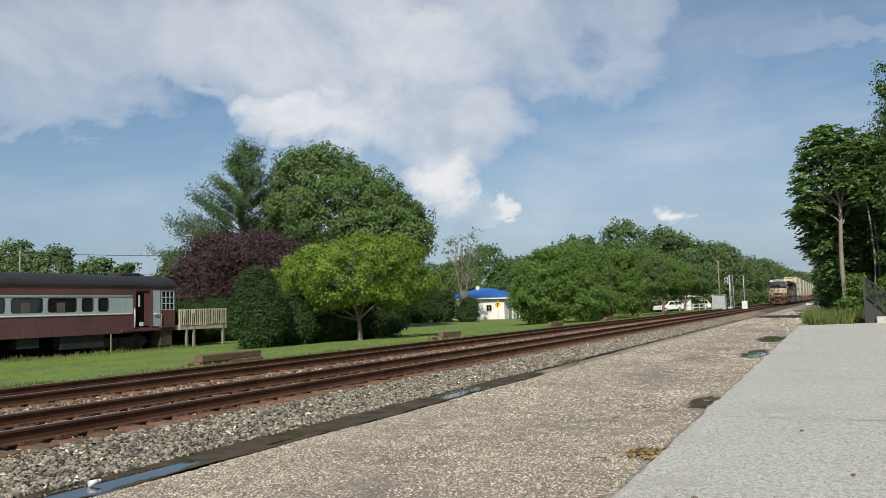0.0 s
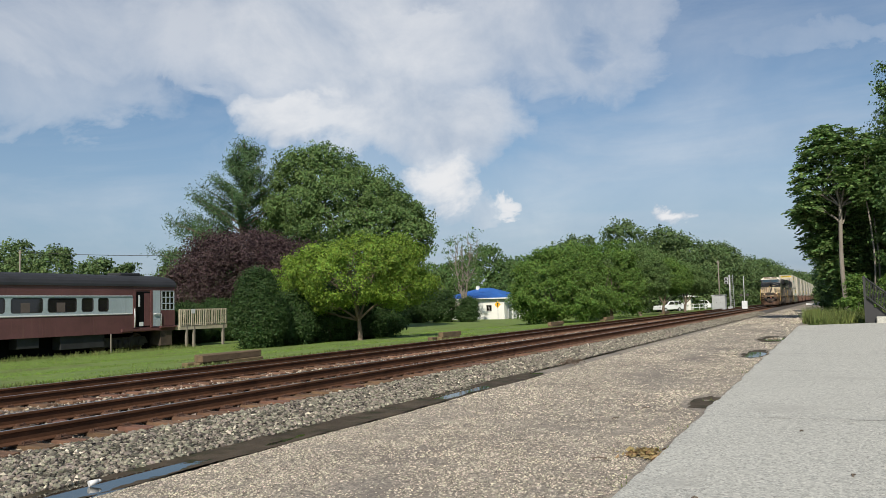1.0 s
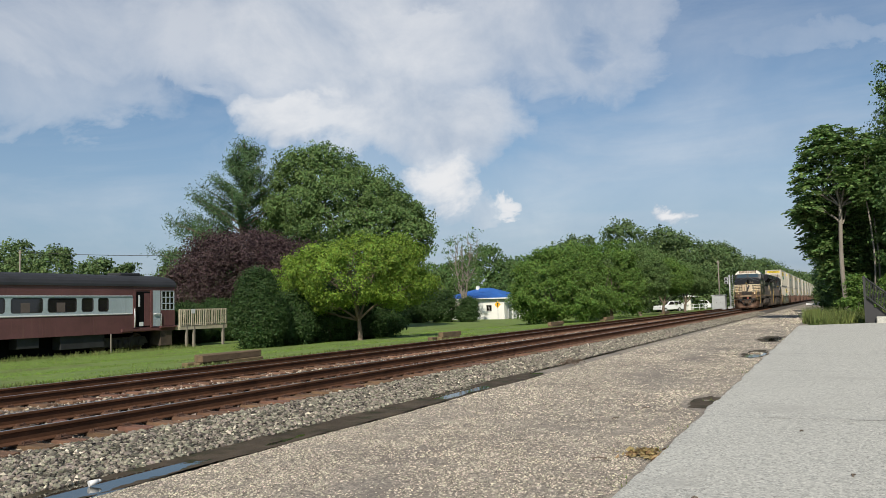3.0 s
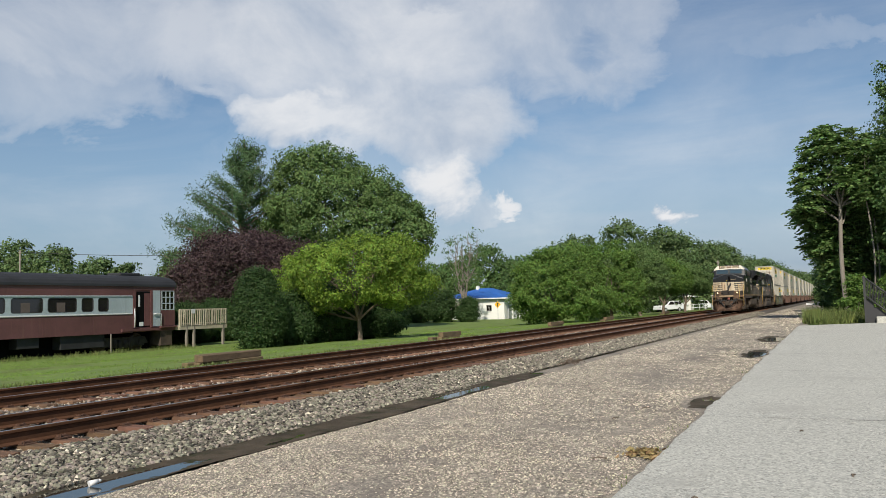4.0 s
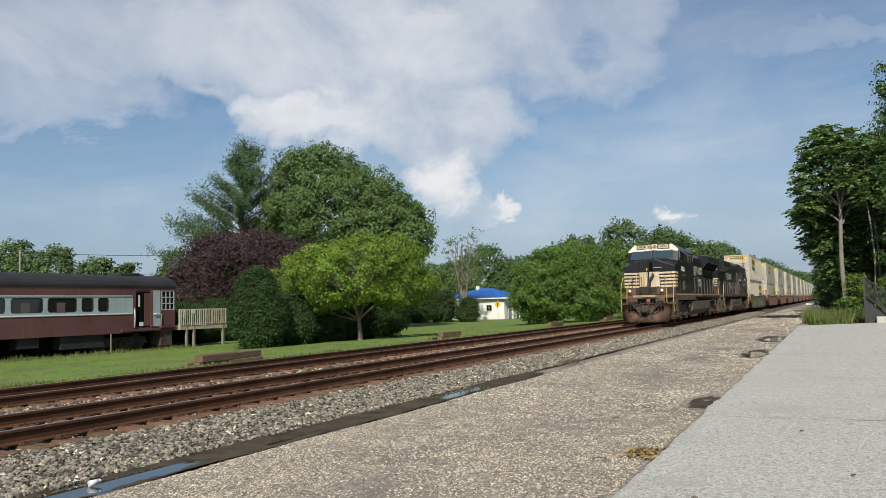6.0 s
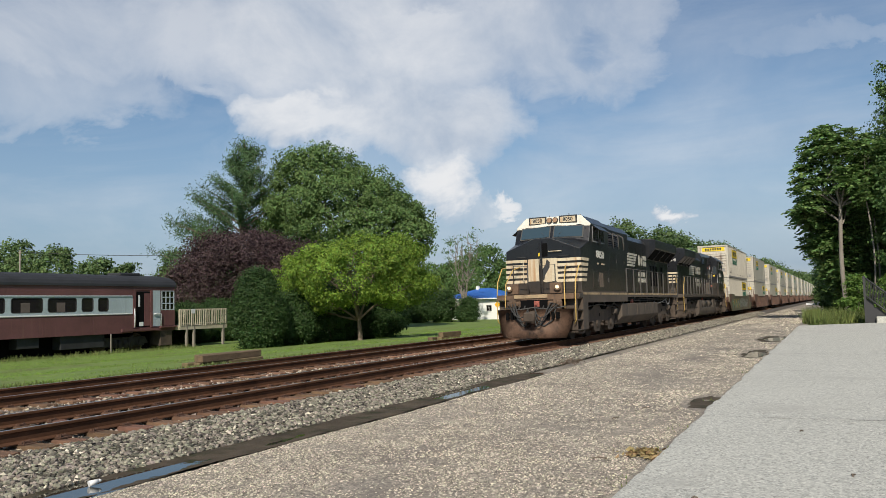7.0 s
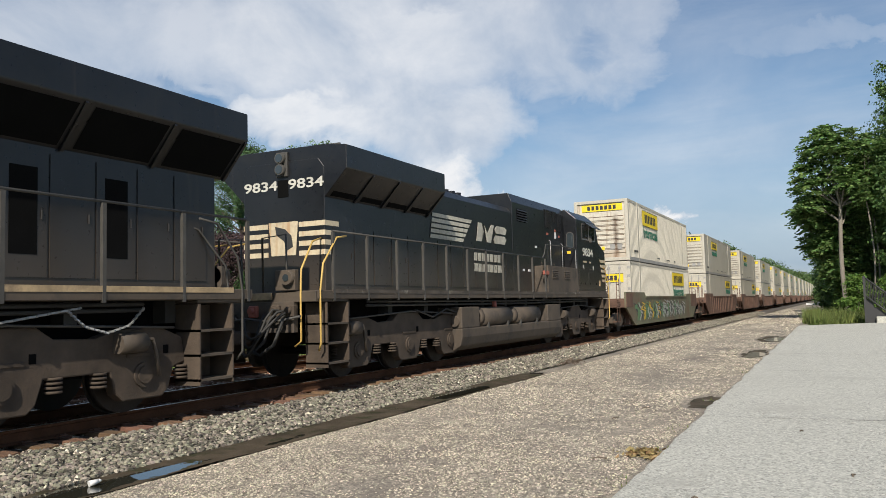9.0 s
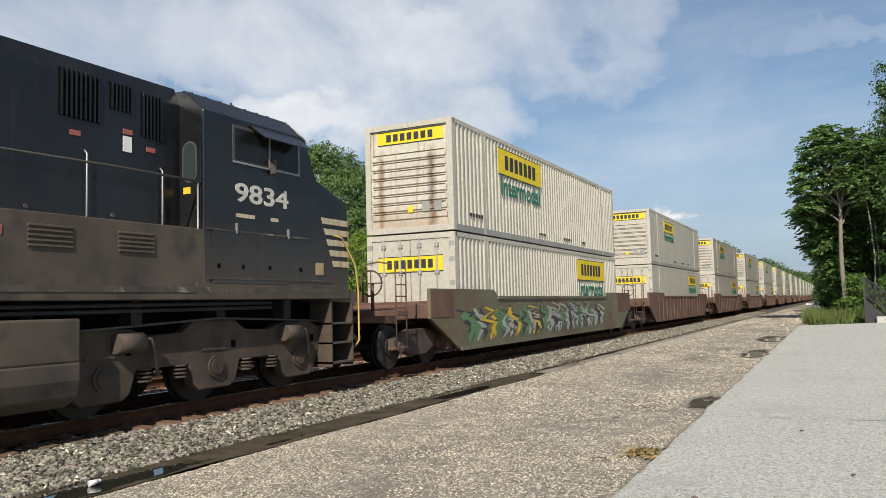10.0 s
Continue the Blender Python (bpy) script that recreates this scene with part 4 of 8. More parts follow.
FRAMEGREY = mat("frame_alloy", (0.30, 0.30, 0.29), 0.45, 0.4, var=0.1, scale=4, fine=30, bump=0)
HOSE = mat("rubber_hose", (0.035, 0.033, 0.03), 0.7, var=0.2, scale=6, fine=30, bump=0)
# near-black that holds the shade of openings, recesses and undersides as colour
SHADEBLACK = mat("shade_black", (0.006, 0.006, 0.006), 1.0, var=0.1, bump=0, spec=0.05)
NUMBERS = mat("number_paint", (0.56, 0.54, 0.47), 0.6, var=0.15, scale=2, fine=12, bump=0)
BROWPAINT = mat("brow_paint", (0.68, 0.63, 0.52), 0.5, var=0.12, scale=1.5, fine=14, bump=0.03, streak=((0.36, 0.22, 0.12), 0.25))
MARK = mat("faded_mark", (0.47, 0.44, 0.36), 0.6, var=0.2, scale=1.5, fine=12, bump=0, streak=((0.16, 0.14, 0.11), 0.4))
CABGLASS = glassy("cab_glass", (0.035, 0.045, 0.05), 0.04)
SCREEN = glassy("windscreen_glass", (0.035, 0.06, 0.075), 0.05)
CABDARK = mat("cab_window_dark", (0.012, 0.013, 0.014), 0.22, var=0.2, scale=2, fine=9, bump=0, spec=0.22)
RUSTGRIME = mat("pilot_rust", (0.135, 0.082, 0.048), 0.8, var=0.3, scale=2.2, fine=18, bump=0.2, tint=((0.06, 0.044, 0.033), 0.45, 2.0))
SILLPAINT = mat("sill_paint", (0.40, 0.29, 0.165), 0.6, var=0.25, scale=2.5, fine=16, bump=0.05, tint=((0.13, 0.09, 0.06), 0.4, 1.2))
SILLDARK = mat("sill_grime", (0.075, 0.060, 0.046), 0.65, var=0.35, scale=3, fine=16, bump=0.05, tint=((0.30, 0.27, 0.22), 0.12, 2.5))
UNLIT = mat("unlit_lens", (0.36, 0.22, 0.13), 0.15, var=0.2, scale=9, fine=30, bump=0)
LAMP = glow("lamp_lens", (1.0, 0.78, 0.46), 0.75)
YELLOW_TAG = mat("yellow_tag", (0.72, 0.50, 0.03), 0.6, var=0.1, bump=0)
REDTAG = mat("red_tag", (0.33, 0.10, 0.07), 0.6, var=0.1, bump=0)
WHEELMAT = mat("wheel_steel", (0.035, 0.029, 0.025), 0.7, 0.3, var=0.25, scale=3, fine=25, bump=0.15)
BOXWHITE = mat("container_white", (0.475, 0.44, 0.365), 0.55, var=0.07, scale=0.6, fine=10, bump=0.03, streak=((0.46, 0.41, 0.33), 0.12))
BOXRUST = mat("container_stained", (0.56, 0.51, 0.42), 0.6, var=0.1, scale=0.9, fine=10, bump=0.04, streak=((0.30, 0.19, 0.10), 0.30), dust=((0.30, 0.17, 0.085), -0.3, 0.8, 0.75), runs=((0.68, 0.17, (0.10, 0.05, 0.025)), (-0.82, 0.13, (0.22, 0.11, 0.05)), (1.2, 0.12, (0.28, 0.15, 0.07))))
BOXGREY = mat("container_rail_grey", (0.30, 0.29, 0.27), 0.6, var=0.15, scale=2, fine=20, bump=0.06)
YELLOW = mat("logo_yellow", (0.80, 0.58, 0.02), 0.55, var=0.06, scale=2, fine=20, bump=0)
INK = mat("logo_ink", (0.03, 0.03, 0.03), 0.6, var=0.05, bump=0)
GREENINK = mat("logo_green", (0.02, 0.16, 0.10), 0.6, var=0.05, bump=0)
WELLBROWN = mat("well_car_brown", (0.125, 0.068, 0.046), 0.8, var=0.3, scale=1.2, fine=18, bump=0.15, streak=((0.07, 0.05, 0.04), 0.35))
WELLGREEN = mat("well_car_painted", (0.13, 0.125, 0.075), 0.7, var=0.35, scale=0.7, fine=10, bump=0.08, tint=((0.14, 0.075, 0.045), 0.45, 0.45))
SPRAY = [mat("spray_" + n, c, 0.6, var=0.15, scale=3, fine=10, bump=0) for n, c in (("green", (0.10, 0.20, 0.09)), ("silver", (0.34, 0.34, 0.31)), ("yellow", (0.55, 0.36, 0.03)), ("black", (0.04, 0.04, 0.04)), ("blue", (0.10, 0.24, 0.34)))]


def lettering(name, text, size, at, parent, material, turn=(90, 0, 90), thick=0.004, label="", wide=1.0):
    """Raised lettering in the built-in font, as a mesh part; turned to face +x by default."""
    cu = bpy.data.curves.new(name, "FONT")
    cu.body, cu.size, cu.align_x, cu.align_y, cu.extrude = text, size, "CENTER", "CENTER", thick
    cu.offset = size * 0.018
    cu.resolution_u = 3
    tmp = new(name, cu)
    me = bpy.data.meshes.new_from_object(tmp.evaluated_get(bpy.context.evaluated_depsgraph_get()))
    bpy.data.objects.remove(tmp)
    bpy.data.curves.remove(cu)
    me.transform(Matrix.Diagonal((wide, 1, 1, 1)))
    me.materials.clear()
    me.materials.append(material)
    ob = new(name, me)
    ob.parent = parent
    ob.matrix_basis = pose(*at, *turn)
    return tagged(ob, label)


def loft(bm, sections):
    """sections: (y, half width, z foot, z shoulder, x crown, z crown) joined into one closed hull."""
    rings = []
    for y, w, zb, zs, xm, zm in sections:
        rings.append([bm.verts.new(c) for c in ((-w, y, zb), (w, y, zb), (w, y, zs), (xm, y, zm), (-xm, y, zm), (-w, y, zs))])
    for a, b in zip(rings, rings[1:]):
        for i in range(6):
            bm.faces.new((a[i], a[(i + 1) % 6], b[(i + 1) % 6], b[i]))
    bm.faces.new(rings[0]), bm.faces.new(rings[-1][::-1])


def wheelset(parent, y, r=0.53):
    ax = empty("wheelset", pose(0, y, r))
    bm = bmesh.new()
    for s in (-1, 1):
        rod(bm, (s * 0.685, 0, 0), (s * 0.82, 0, 0), r, 28)
        rod(bm, (s * 0.66, 0, 0), (s * 0.685, 0, 0), r + 0.027, 28)
        rod(bm, (s * 0.82, 0, 0), (s * 0.86, 0, 0), r * 0.42, 14)
        for k in range(5):
            a = k * 1.2566
            rod(bm, (s * 0.82, math.cos(a) * r * 0.62, math.sin(a) * r * 0.62), (s * 0.826, math.cos(a) * r * 0.62, math.sin(a) * r * 0.62), 0.05, 6)
    rod(bm, (-0.9, 0, 0), (0.9, 0, 0), 0.085, 10)
    me = finish("wheelset", bm, WHEELMAT)
    bpy.data.objects.remove(ax)
    me.parent = parent
    me.matrix_basis = pose(0, y, r)
    WHEELS.append((me, y, r))
    return me


WHEELS = []


def loco_truck(parent, ys, flip=1):
    """A three-axle truck: cast side frames, journal boxes, springs, brake cylinders; the wheelsets turn."""
    y0, y1 = min(ys), max(ys)
    bm = bmesh.new()
    for s in (-1, 1):
        x0, x1 = (1.02, 1.2) if s > 0 else (-1.2, -1.02)
        ym = ys[1]
        top = [(y0 - 0.80, 0.66), (y0 - 0.72, 1.02), (y0 - 0.30, 1.18), (y0 + 0.45, 1.16), (y0 + 0.8, 1.06), (ym - 0.7, 1.08), (ym - 0.45, 1.24), (ym + 0.45, 1.24), (ym + 0.7, 1.08), (y1 - 0.8, 1.06),
               (y1 - 0.45, 1.16), (y1 + 0.30, 1.18), (y1 + 0.72, 1.02), (y1 + 0.80, 0.66)]
        low = []
        for yc in (y1, ym, y0):
            low += [(yc + 0.56, 0.60), (yc + 0.46, 0.30), (yc + 0.34, 0.20), (yc - 0.34, 0.20), (yc - 0.46, 0.30), (yc - 0.56, 0.60)]
        prof = top + low
        prism(bm, prof, x0, x1, "x")
    part("side_frame", bm, TRUCKMAT, parent, "cast truck frame caked in brown dust", 0.02)
    bm = bmesh.new()
    for y in ys:
        for s in (-1, 1):
            bm = bmesh.new()
            rod(bm, (s * 1.19, y, 0.53), (s * 1.235, y, 0.53), 0.17, 20)
            rod(bm, (s * 1.23, y, 0.53), (s * 1.255, y, 0.53), 0.12, 20)
            box(bm, *sorted((s * 1.19, s * 1.215)), y - 0.30, y + 0.30, 0.78, 0.83, 0.004)
            part("journal_box", bm, TRUCKMAT, parent)
    for y in ys:
        for q in (-0.72, 0.72):
            for s in (-1, 1):
                bm = bmesh.new()
                for k in range(4):
                    rod(bm, (s * 1.17, y + q, 0.42 + k * 0.055), (s * 1.17, y + q, 0.45 + k * 0.055), 0.105, 10)
                part("coil_spring", bm, TRUCKMAT, parent)
    for y in (y0, ys[1], y1):
        for s in (-1, 1):
            bm = bmesh.new()
            box(bm, *sorted((s * 1.195, s * 1.205)), y + 0.36, y + 0.46, 0.80, 0.92, 0.002)
            part("frame_slot", bm, SHADEBLACK, parent)
    for y in (y0 - 0.35 * flip, y1 + 0.30 * flip):
        for s in (-1, 1):
            bm = bmesh.new()
            rod(bm, (s * 1.28, y - 0.22, 0.98), (s * 1.28, y + 0.22, 0.98), 0.14, 12)
            pipe(bm, [(s * 1.3, y + 0.2, 1.0), (s * 1.32, y + 0.35, 1.02), (s * 1.31, y + 0.42, 0.85), (s * 1.3, y + 0.5, 0.5)], 0.03)
            part("brake_cylinder", bm, GRIME, parent)
    for s in (-1, 1):
        bm = bmesh.new()
        pipe(bm, [(s * 1.27, y0 - 0.6, 1.16), (s * 1.28, y0 + 0.4, 1.2), (s * 1.28, ys[1], 1.27), (s * 1.28, y1 - 0.4, 1.2), (s * 1.27, y1 + 0.5, 1.16)], 0.018)
        part("brake_pipe", bm, RAILING, parent)
    for y in ys:
        wheelset(parent, y)


def steps(parent, y0, y1, d):
    """Boarding steps at a corner, on both sides, with yellow-edged treads."""
    for s in (-1, 1):
        bm = bmesh.new()
        xa, xb = sorted((s * 1.02, s * 1.5))
        prism(bm, [(y0 + 0.03, 0.34), (y1 - 0.03, 0.34), (y1 - 0.03, 1.48), (y0 + 0.03, 1.48)], xa if s > 0 else xb - 0.03, (xa + 0.03) if s > 0 else xb, "x")
        for y in (y0, y1 - 0.03):
            box(bm, xa, xb, y, y + 0.03, 0.3, 1.49)
        st = part("step_well", bm, TRUCKMAT, parent, "steel step well with worn edges")
        for z in (0.36, 0.72, 1.08):
            bm = bmesh.new()
            box(bm, xa, xb, y0, y1, z, z + 0.035)
            part("tread", bm, GRIME, st)


def side_rail(parent, ya, yb, gap, z0=1.72, z1=2.82, material=None):
    for s in (-1, 1):
        n = max(1, round((yb - ya) / gap))
        bm = bmesh.new()
        pipe(bm, [(s * 1.47, ya, z1), (s * 1.47, (ya + yb) / 2, z1 + 0.005), (s * 1.47, yb, z1)], 0.021)
        part("handrail", bm, material or RAILING, parent)
        for i in range(n + 1):
            y = ya + (yb - ya) * i / n
            bm = bmesh.new()
            box(bm, *sorted((s * 1.458, s * 1.510)), y - 0.028, y + 0.028, z0 - 0.2, z1 - 0.02)
            part("stanchion", bm, material or RAILING, parent)


def coupler(parent, y, d):
    bm = bmesh.new()
    box(bm, -0.13, 0.13, *sorted((y + 0.05 * d, y + 0.8 * d)), 0.76, 1.0, 0.03)
    box(bm, -0.2, 0.16, *sorted((y, y + 0.3 * d)), 0.70, 1.06, 0.05)
    rod(bm, (0.12, y + 0.12 * d, 0.66), (0.12, y + 0.12 * d, 1.1), 0.09, 10)
    part("coupler", bm, TRUCKMAT, parent, "cast knuckle coupler")


def hoses(parent, y, d):
    for k, x in enumerate((-0.75, -0.55, -0.35, 0.35, 0.55, 0.8)):
        bm = bmesh.new()
        q = -0.25 if x < 0 else 0.25
        pipe(bm, [(x, y, 1.28), (x * 1.05, y - 0.12 * d, 1.15), (x * 0.9, y - 0.2 * d, 0.85 - 0.05 * (k % 3)), (x * 0.55, y - 0.25 * d, 0.62 - 0.06 * (k % 2)), (x * 0.25 + q * 0.2, y - 0.3 * d, 0.55 + 0.05 * (k % 3))], 0.032)
        part("air_hose", bm, HOSE, parent)


def side_mark(parent, ya, yb, x):
    """The railway's mark on the hood flank: slanted stripes, heavy plain blocks and two rows of bars, in cream."""
    w = yb - ya
    for k in range(5):
        bm = bmesh.new()
        z = 3.68 - k * 0.135
        a = ya + 0.02 - k * 0.03
        prism(bm, [(a, z), (a + w * 0.48 - 0.10 * k, z), (a + w * 0.48 - 0.10 * k - 0.09, z - 0.095), (a - 0.03, z - 0.095)], x, x + 0.005, "x")
        part("mark_stripe", bm, MARK, parent)
    for pts in ([(0.57, 3.66), (0.62, 3.66), (0.645, 3.42), (0.615, 3.14), (0.54, 3.14)], [(0.66, 3.60), (0.70, 3.40), (0.76, 3.66), (0.80, 3.66), (0.75, 3.14), (0.69, 3.14)],
                [(0.84, 3.66), (0.97, 3.66), (1.0, 3.58), (0.98, 3.44), (0.83, 3.44), (0.81, 3.54)], [(0.82, 3.38), (0.97, 3.38), (0.99, 3.28), (0.96, 3.14), (0.80, 3.14), (0.79, 3.26)]):
        bm = bmesh.new()
        prism(bm, [(ya + w * u, z) for u, z in pts], x, x + 0.006, "x")
        part("mark_block", bm, MARK, parent)
    for z, n in ((2.70, 7), (2.40, 8)):
        for i in range(n):
            bm = bmesh.new()
            y = ya + w * 0.50 + i * w * 0.057
            prism(bm, [(y, z - 0.11), (y + w * 0.042, z - 0.11), (y + w * 0.048, z + 0.11), (y + w * 0.006, z + 0.11)], x, x + 0.005, "x")
            part("word_bar", bm, MARK, parent)


def hood_doors(parent, ya, yb, x, z0, z1, w=0.62, screens=False):
    n = max(1, int((yb - ya) / w))
    for i in range(n):
        a = ya + (yb - ya) * i / n + 0.02
        b = ya + (yb - ya) * (i + 1) / n - 0.02
        for s in (-1, 1):
            bm = bmesh.new()
            box(bm, *sorted((s * (x - 0.01), s * (x + 0.014))), a, b, z0, z1)
            rod(bm, (s * (x + 0.02), b - 0.08, (z0 + z1) / 2 - 0.06), (s * (x + 0.02), b - 0.08, (z0 + z1) / 2 + 0.06), 0.016, 6)
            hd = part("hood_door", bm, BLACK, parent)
            if screens and i % 4 in (1, 2, 3) and i < n - 2:
                bm = bmesh.new()
                box(bm, *sorted((s * x, s * (x + 0.019))), a + 0.14, b - 0.14, z0 + 0.28, z1 - 0.2)
                part("door_screen", bm, SHADEBLACK, hd)


def louvers(parent, x, ya, yb, z0, z1, n, upright=False):
    for s in (-1, 1):
        bm = bmesh.new()
        box(bm, *sorted((s * (x - 0.05), s * (x + 0.004))), ya, yb, z0, z1)
        g = part("grille", bm, SHADEBLACK, parent)
        for i in range(n):
            bm = bmesh.new()
            if upright:
                y = ya + (yb - ya) * (i + 0.5) / n
                box(bm, *sorted((s * x, s * (x + 0.03))), y - 0.012, y + 0.012, z0, z1)
            else:
                z = z0 + (z1 - z0) * (i + 0.5) / n
                prism(bm, [(s * x, z + 0.03), (s * (x + 0.035), z - 0.015), (s * (x + 0.028), z - 0.025), (s * x, z)], ya, yb, "y")
            o = part("slat", bm, GRIME if z0 < 3 else BLACK, g)


def radiator(parent, ya, yb, zt=4.58, zlow=3.5):
    bm = bmesh.new()
    prof = [(-1.0, zlow), (-1.52, 4.08), (-1.52, zt - 0.06), (-1.0, zt), (1.0, zt), (1.52, zt - 0.06), (1.52, 4.08), (1.0, zlow)]
    prism(bm, prof, ya, yb, "y")
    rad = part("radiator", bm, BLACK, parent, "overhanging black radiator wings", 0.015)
    n = 4
    for i in range(n):
        a, b = ya + (yb - ya) * i / n + 0.12, ya + (yb - ya) * (i + 1) / n - 0.12
        for s in (-1, 1):
            bm = bmesh.new()
            q = [bm.verts.new((s * (1.0 + 0.52 * t) , y, zlow + 0.58 * t - 0.012)) for t, y in ((0.08, a), (0.08, b), (0.92, b), (0.92, a))]
            bm.faces.new(q)
            part("intake_screen", bm, SHADEBLACK, rad)
            bm = bmesh.new()
            prism(bm, [(s * 1.0, zlow), (s * 1.03, zlow - 0.03), (s * 1.51, 4.04), (s * 1.5, 4.08)], b + 0.06, b + 0.11, "y")
            part("bracket", bm, BLACK, rad)
    bm = bmesh.new()
    for i in range(int((yb - ya) / 0.16)):
        box(bm, -1.3, 1.3, ya + 0.1 + i * 0.16, ya + 0.14 + i * 0.16, zt - 0.02, zt + 0.012)
    part("roof_grating", bm, RAILING, rad)


def frame_sill(parent, ya, yb, strip, label="grimy walkway sill"):
    bm = bmesh.new()
    box(bm, -1.5, 1.5, ya, yb, 1.55, 1.71, 0.01)
    part("walkway", bm, GRIME, parent, label)
    for s in (-1, 1):
        bm = bmesh.new()
        box(bm, *sorted((s * 1.49, s * 1.509)), ya + 0.45, yb - 0.45, 1.655, 1.735)
        part("sill_strip", bm, strip, parent, "worn paint strip along the sill")
    # underframe in near-black: the deep shade below the walkway is in its colour
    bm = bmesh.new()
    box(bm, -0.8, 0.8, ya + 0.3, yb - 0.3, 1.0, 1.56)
    part("underframe", bm, SHADEBLACK, parent)
    # beams take the dark hose colour to keep this shaded zone black
    for y in np.arange(ya + 1.5, yb - 1, 1.7):
        bm = bmesh.new()
        box(bm, -1.05, 1.05, y, y + 0.2, 1.22, 1.545)
        part("cross_beam", bm, HOSE, parent)
    bm = bmesh.new()
    for s in (-1, 1):
        for k, z in enumerate((1.50, 1.42)):
            pipe(bm, [(s * 1.25, ya + 2, z), (s * 1.25, (ya + yb) / 2, z - 0.03), (s * 1.25, yb - 2, z)], 0.03)
        pipe(bm, [(s * 1.3, ya + 4, 1.3), (s * 1.32, ya + 4.8, 1.12), (s * 1.3, ya + 5.6, 1.3), (s * 1.32, ya + 6.4, 1.14), (s * 1.3, ya + 7.0, 1.32)], 0.022)
    part("cable", bm, HOSE, parent)


def cab(parent, y_nose, d, number):
    """The crew cab. d = +1: the nose looks towards -y."""
    def Y(a):
        return y_nose + d * a
    bm = bmesh.new()
    loft(bm, [(Y(0.0), 1.47, 1.72, 3.36, 0.34, 3.80), (Y(1.00), 1.5, 1.72, 3.68, 0.42, 3.90), (Y(1.05), 1.5, 1.72, 3.70, 1.12, 3.79), (Y(1.36), 1.5, 1.72, 4.36, 1.12, 4.46), (Y(1.42), 1.5, 1.72, 4.40, 1.12, 4.74), (Y(3.9), 1.5, 1.72, 4.40, 1.12, 4.74)])
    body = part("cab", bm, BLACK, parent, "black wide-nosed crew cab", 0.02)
    # pale brow over the windscreens, and number boards
    bm = bmesh.new()
    for s in (-1, 1):
        q = [bm.verts.new(c) for c in ((0, Y(1.315), 4.40), (s * 1.5, Y(1.325), 4.30), (s * 1.505, Y(1.40), 4.39), (s * 1.12, Y(1.415), 4.75), (0, Y(1.415), 4.75))]
        bm.faces.new(q if s > 0 else q[::-1])
    bmesh.ops.translate(bm, verts=bm.verts[:], vec=(0, -0.012 * d, 0.004))
    bmesh.ops.solidify(bm, geom=bm.faces[:], thickness=0.01)
    part("brow", bm, BROWPAINT, body, "cream band over the windscreens")
    for s in (-1, 1):
        bm = bmesh.new()
        box(bm, *sorted((s * 0.26, s * 0.98)), *sorted((Y(1.33), Y(1.43))), 4.455, 4.775, 0.01)
        nb = part("number_board", bm, INK, body)
        bm = bmesh.new()
        box(bm, *sorted((s * 0.295, s * 0.945)), *sorted((Y(1.322), Y(1.42))), 4.49, 4.74, 0.005)
        part("board_face", bm, INK, nb)
        bm = bmesh.new()
        box(bm, *sorted((s * 0.312, s * 0.928)), *sorted((Y(1.316), Y(1.41))), 4.507, 4.723, 0.004)
        part("board_field", bm, CREAM, nb)
        lettering("board_number", number, 0.20, (s * 0.62, Y(1.312), 4.615), nb, INK, (90, 0, 0) if d > 0 else (90, 0, 180))
        # windscreen, slightly proud of the slope, with its rubber frame and wiper
        for nm, e, m, grow in (("windscreen_frame", 0.016, RAILING, 0.045), ("windscreen", 0.024, SCREEN, 0.0)):
            bm = bmesh.new()
            co = []
            for u, f in ((0.10, 0.20), (1.24, 0.16), (1.22, 0.84), (0.10, 0.88)):
                u = u + (grow if u > 0.5 else -grow)
                f = f + (0.07 if f > 0.5 else -0.05) * (grow > 0)
                co.append((s * u, Y(1.05 + 0.31 * f - e * 1.6), 3.79 + 0.62 * f + e - 0.12 * max(0.0, u - 1.1)))
            q = [bm.verts.new(c) for c in co]
            bm.faces.new(q)
            part(nm, bm, m, body)
        bm = bmesh.new()
        pipe(bm, [(s * 0.5, Y(1.30), 4.30), (s * 0.45, Y(1.2), 4.16), (s * 0.3, Y(1.12), 4.02)], 0.012)
        part("wiper", bm, INK, body)
        # side windows with a drip visor
        for k, (a, b) in enumerate(((1.62, 2.34), (2.42, 3.22))):
            bm = bmesh.new()
            box(bm, *sorted((s * 1.49, s * 1.512)), *sorted((Y(a - 0.05), Y(b + 0.05))), 3.70, 4.30, 0.004)
            fr = part("window_frame", bm, RAILING, body)
            bm = bmesh.new()
            box(bm, *sorted((s * 1.51, s * 1.524)), *sorted((Y(a - 0.05), Y(a - 0.02))), 3.69, 4.31)
            box(bm, *sorted((s * 1.51, s * 1.524)), *sorted((Y(a - 0.02), Y(b + 0.05))), 3.69, 3.72)
            part("window_trim", bm, FRAMEGREY, fr)
            bm = bmesh.new()
            box(bm, *sorted((s * 1.49, s * 1.518)), *sorted((Y(a), Y(b))), 3.75, 4.25)
            part("pane", bm, CABDARK, fr)
        bm = bmesh.new()
        prism(bm, [(s * 1.5, 4.37), (s * 1.80, 4.14), (s * 1.80, 4.12), (s * 1.5, 4.34)], *sorted((Y(1.58), Y(2.85))), "y")
        part("sun_visor", bm, BLACK, body)
        bm = bmesh.new()
        box(bm, *sorted((s * 1.52, s * 1.62)), *sorted((Y(2.32), Y(2.38))), 3.62, 3.86, 0.01)
        part("mirror", bm, RAILING, body)
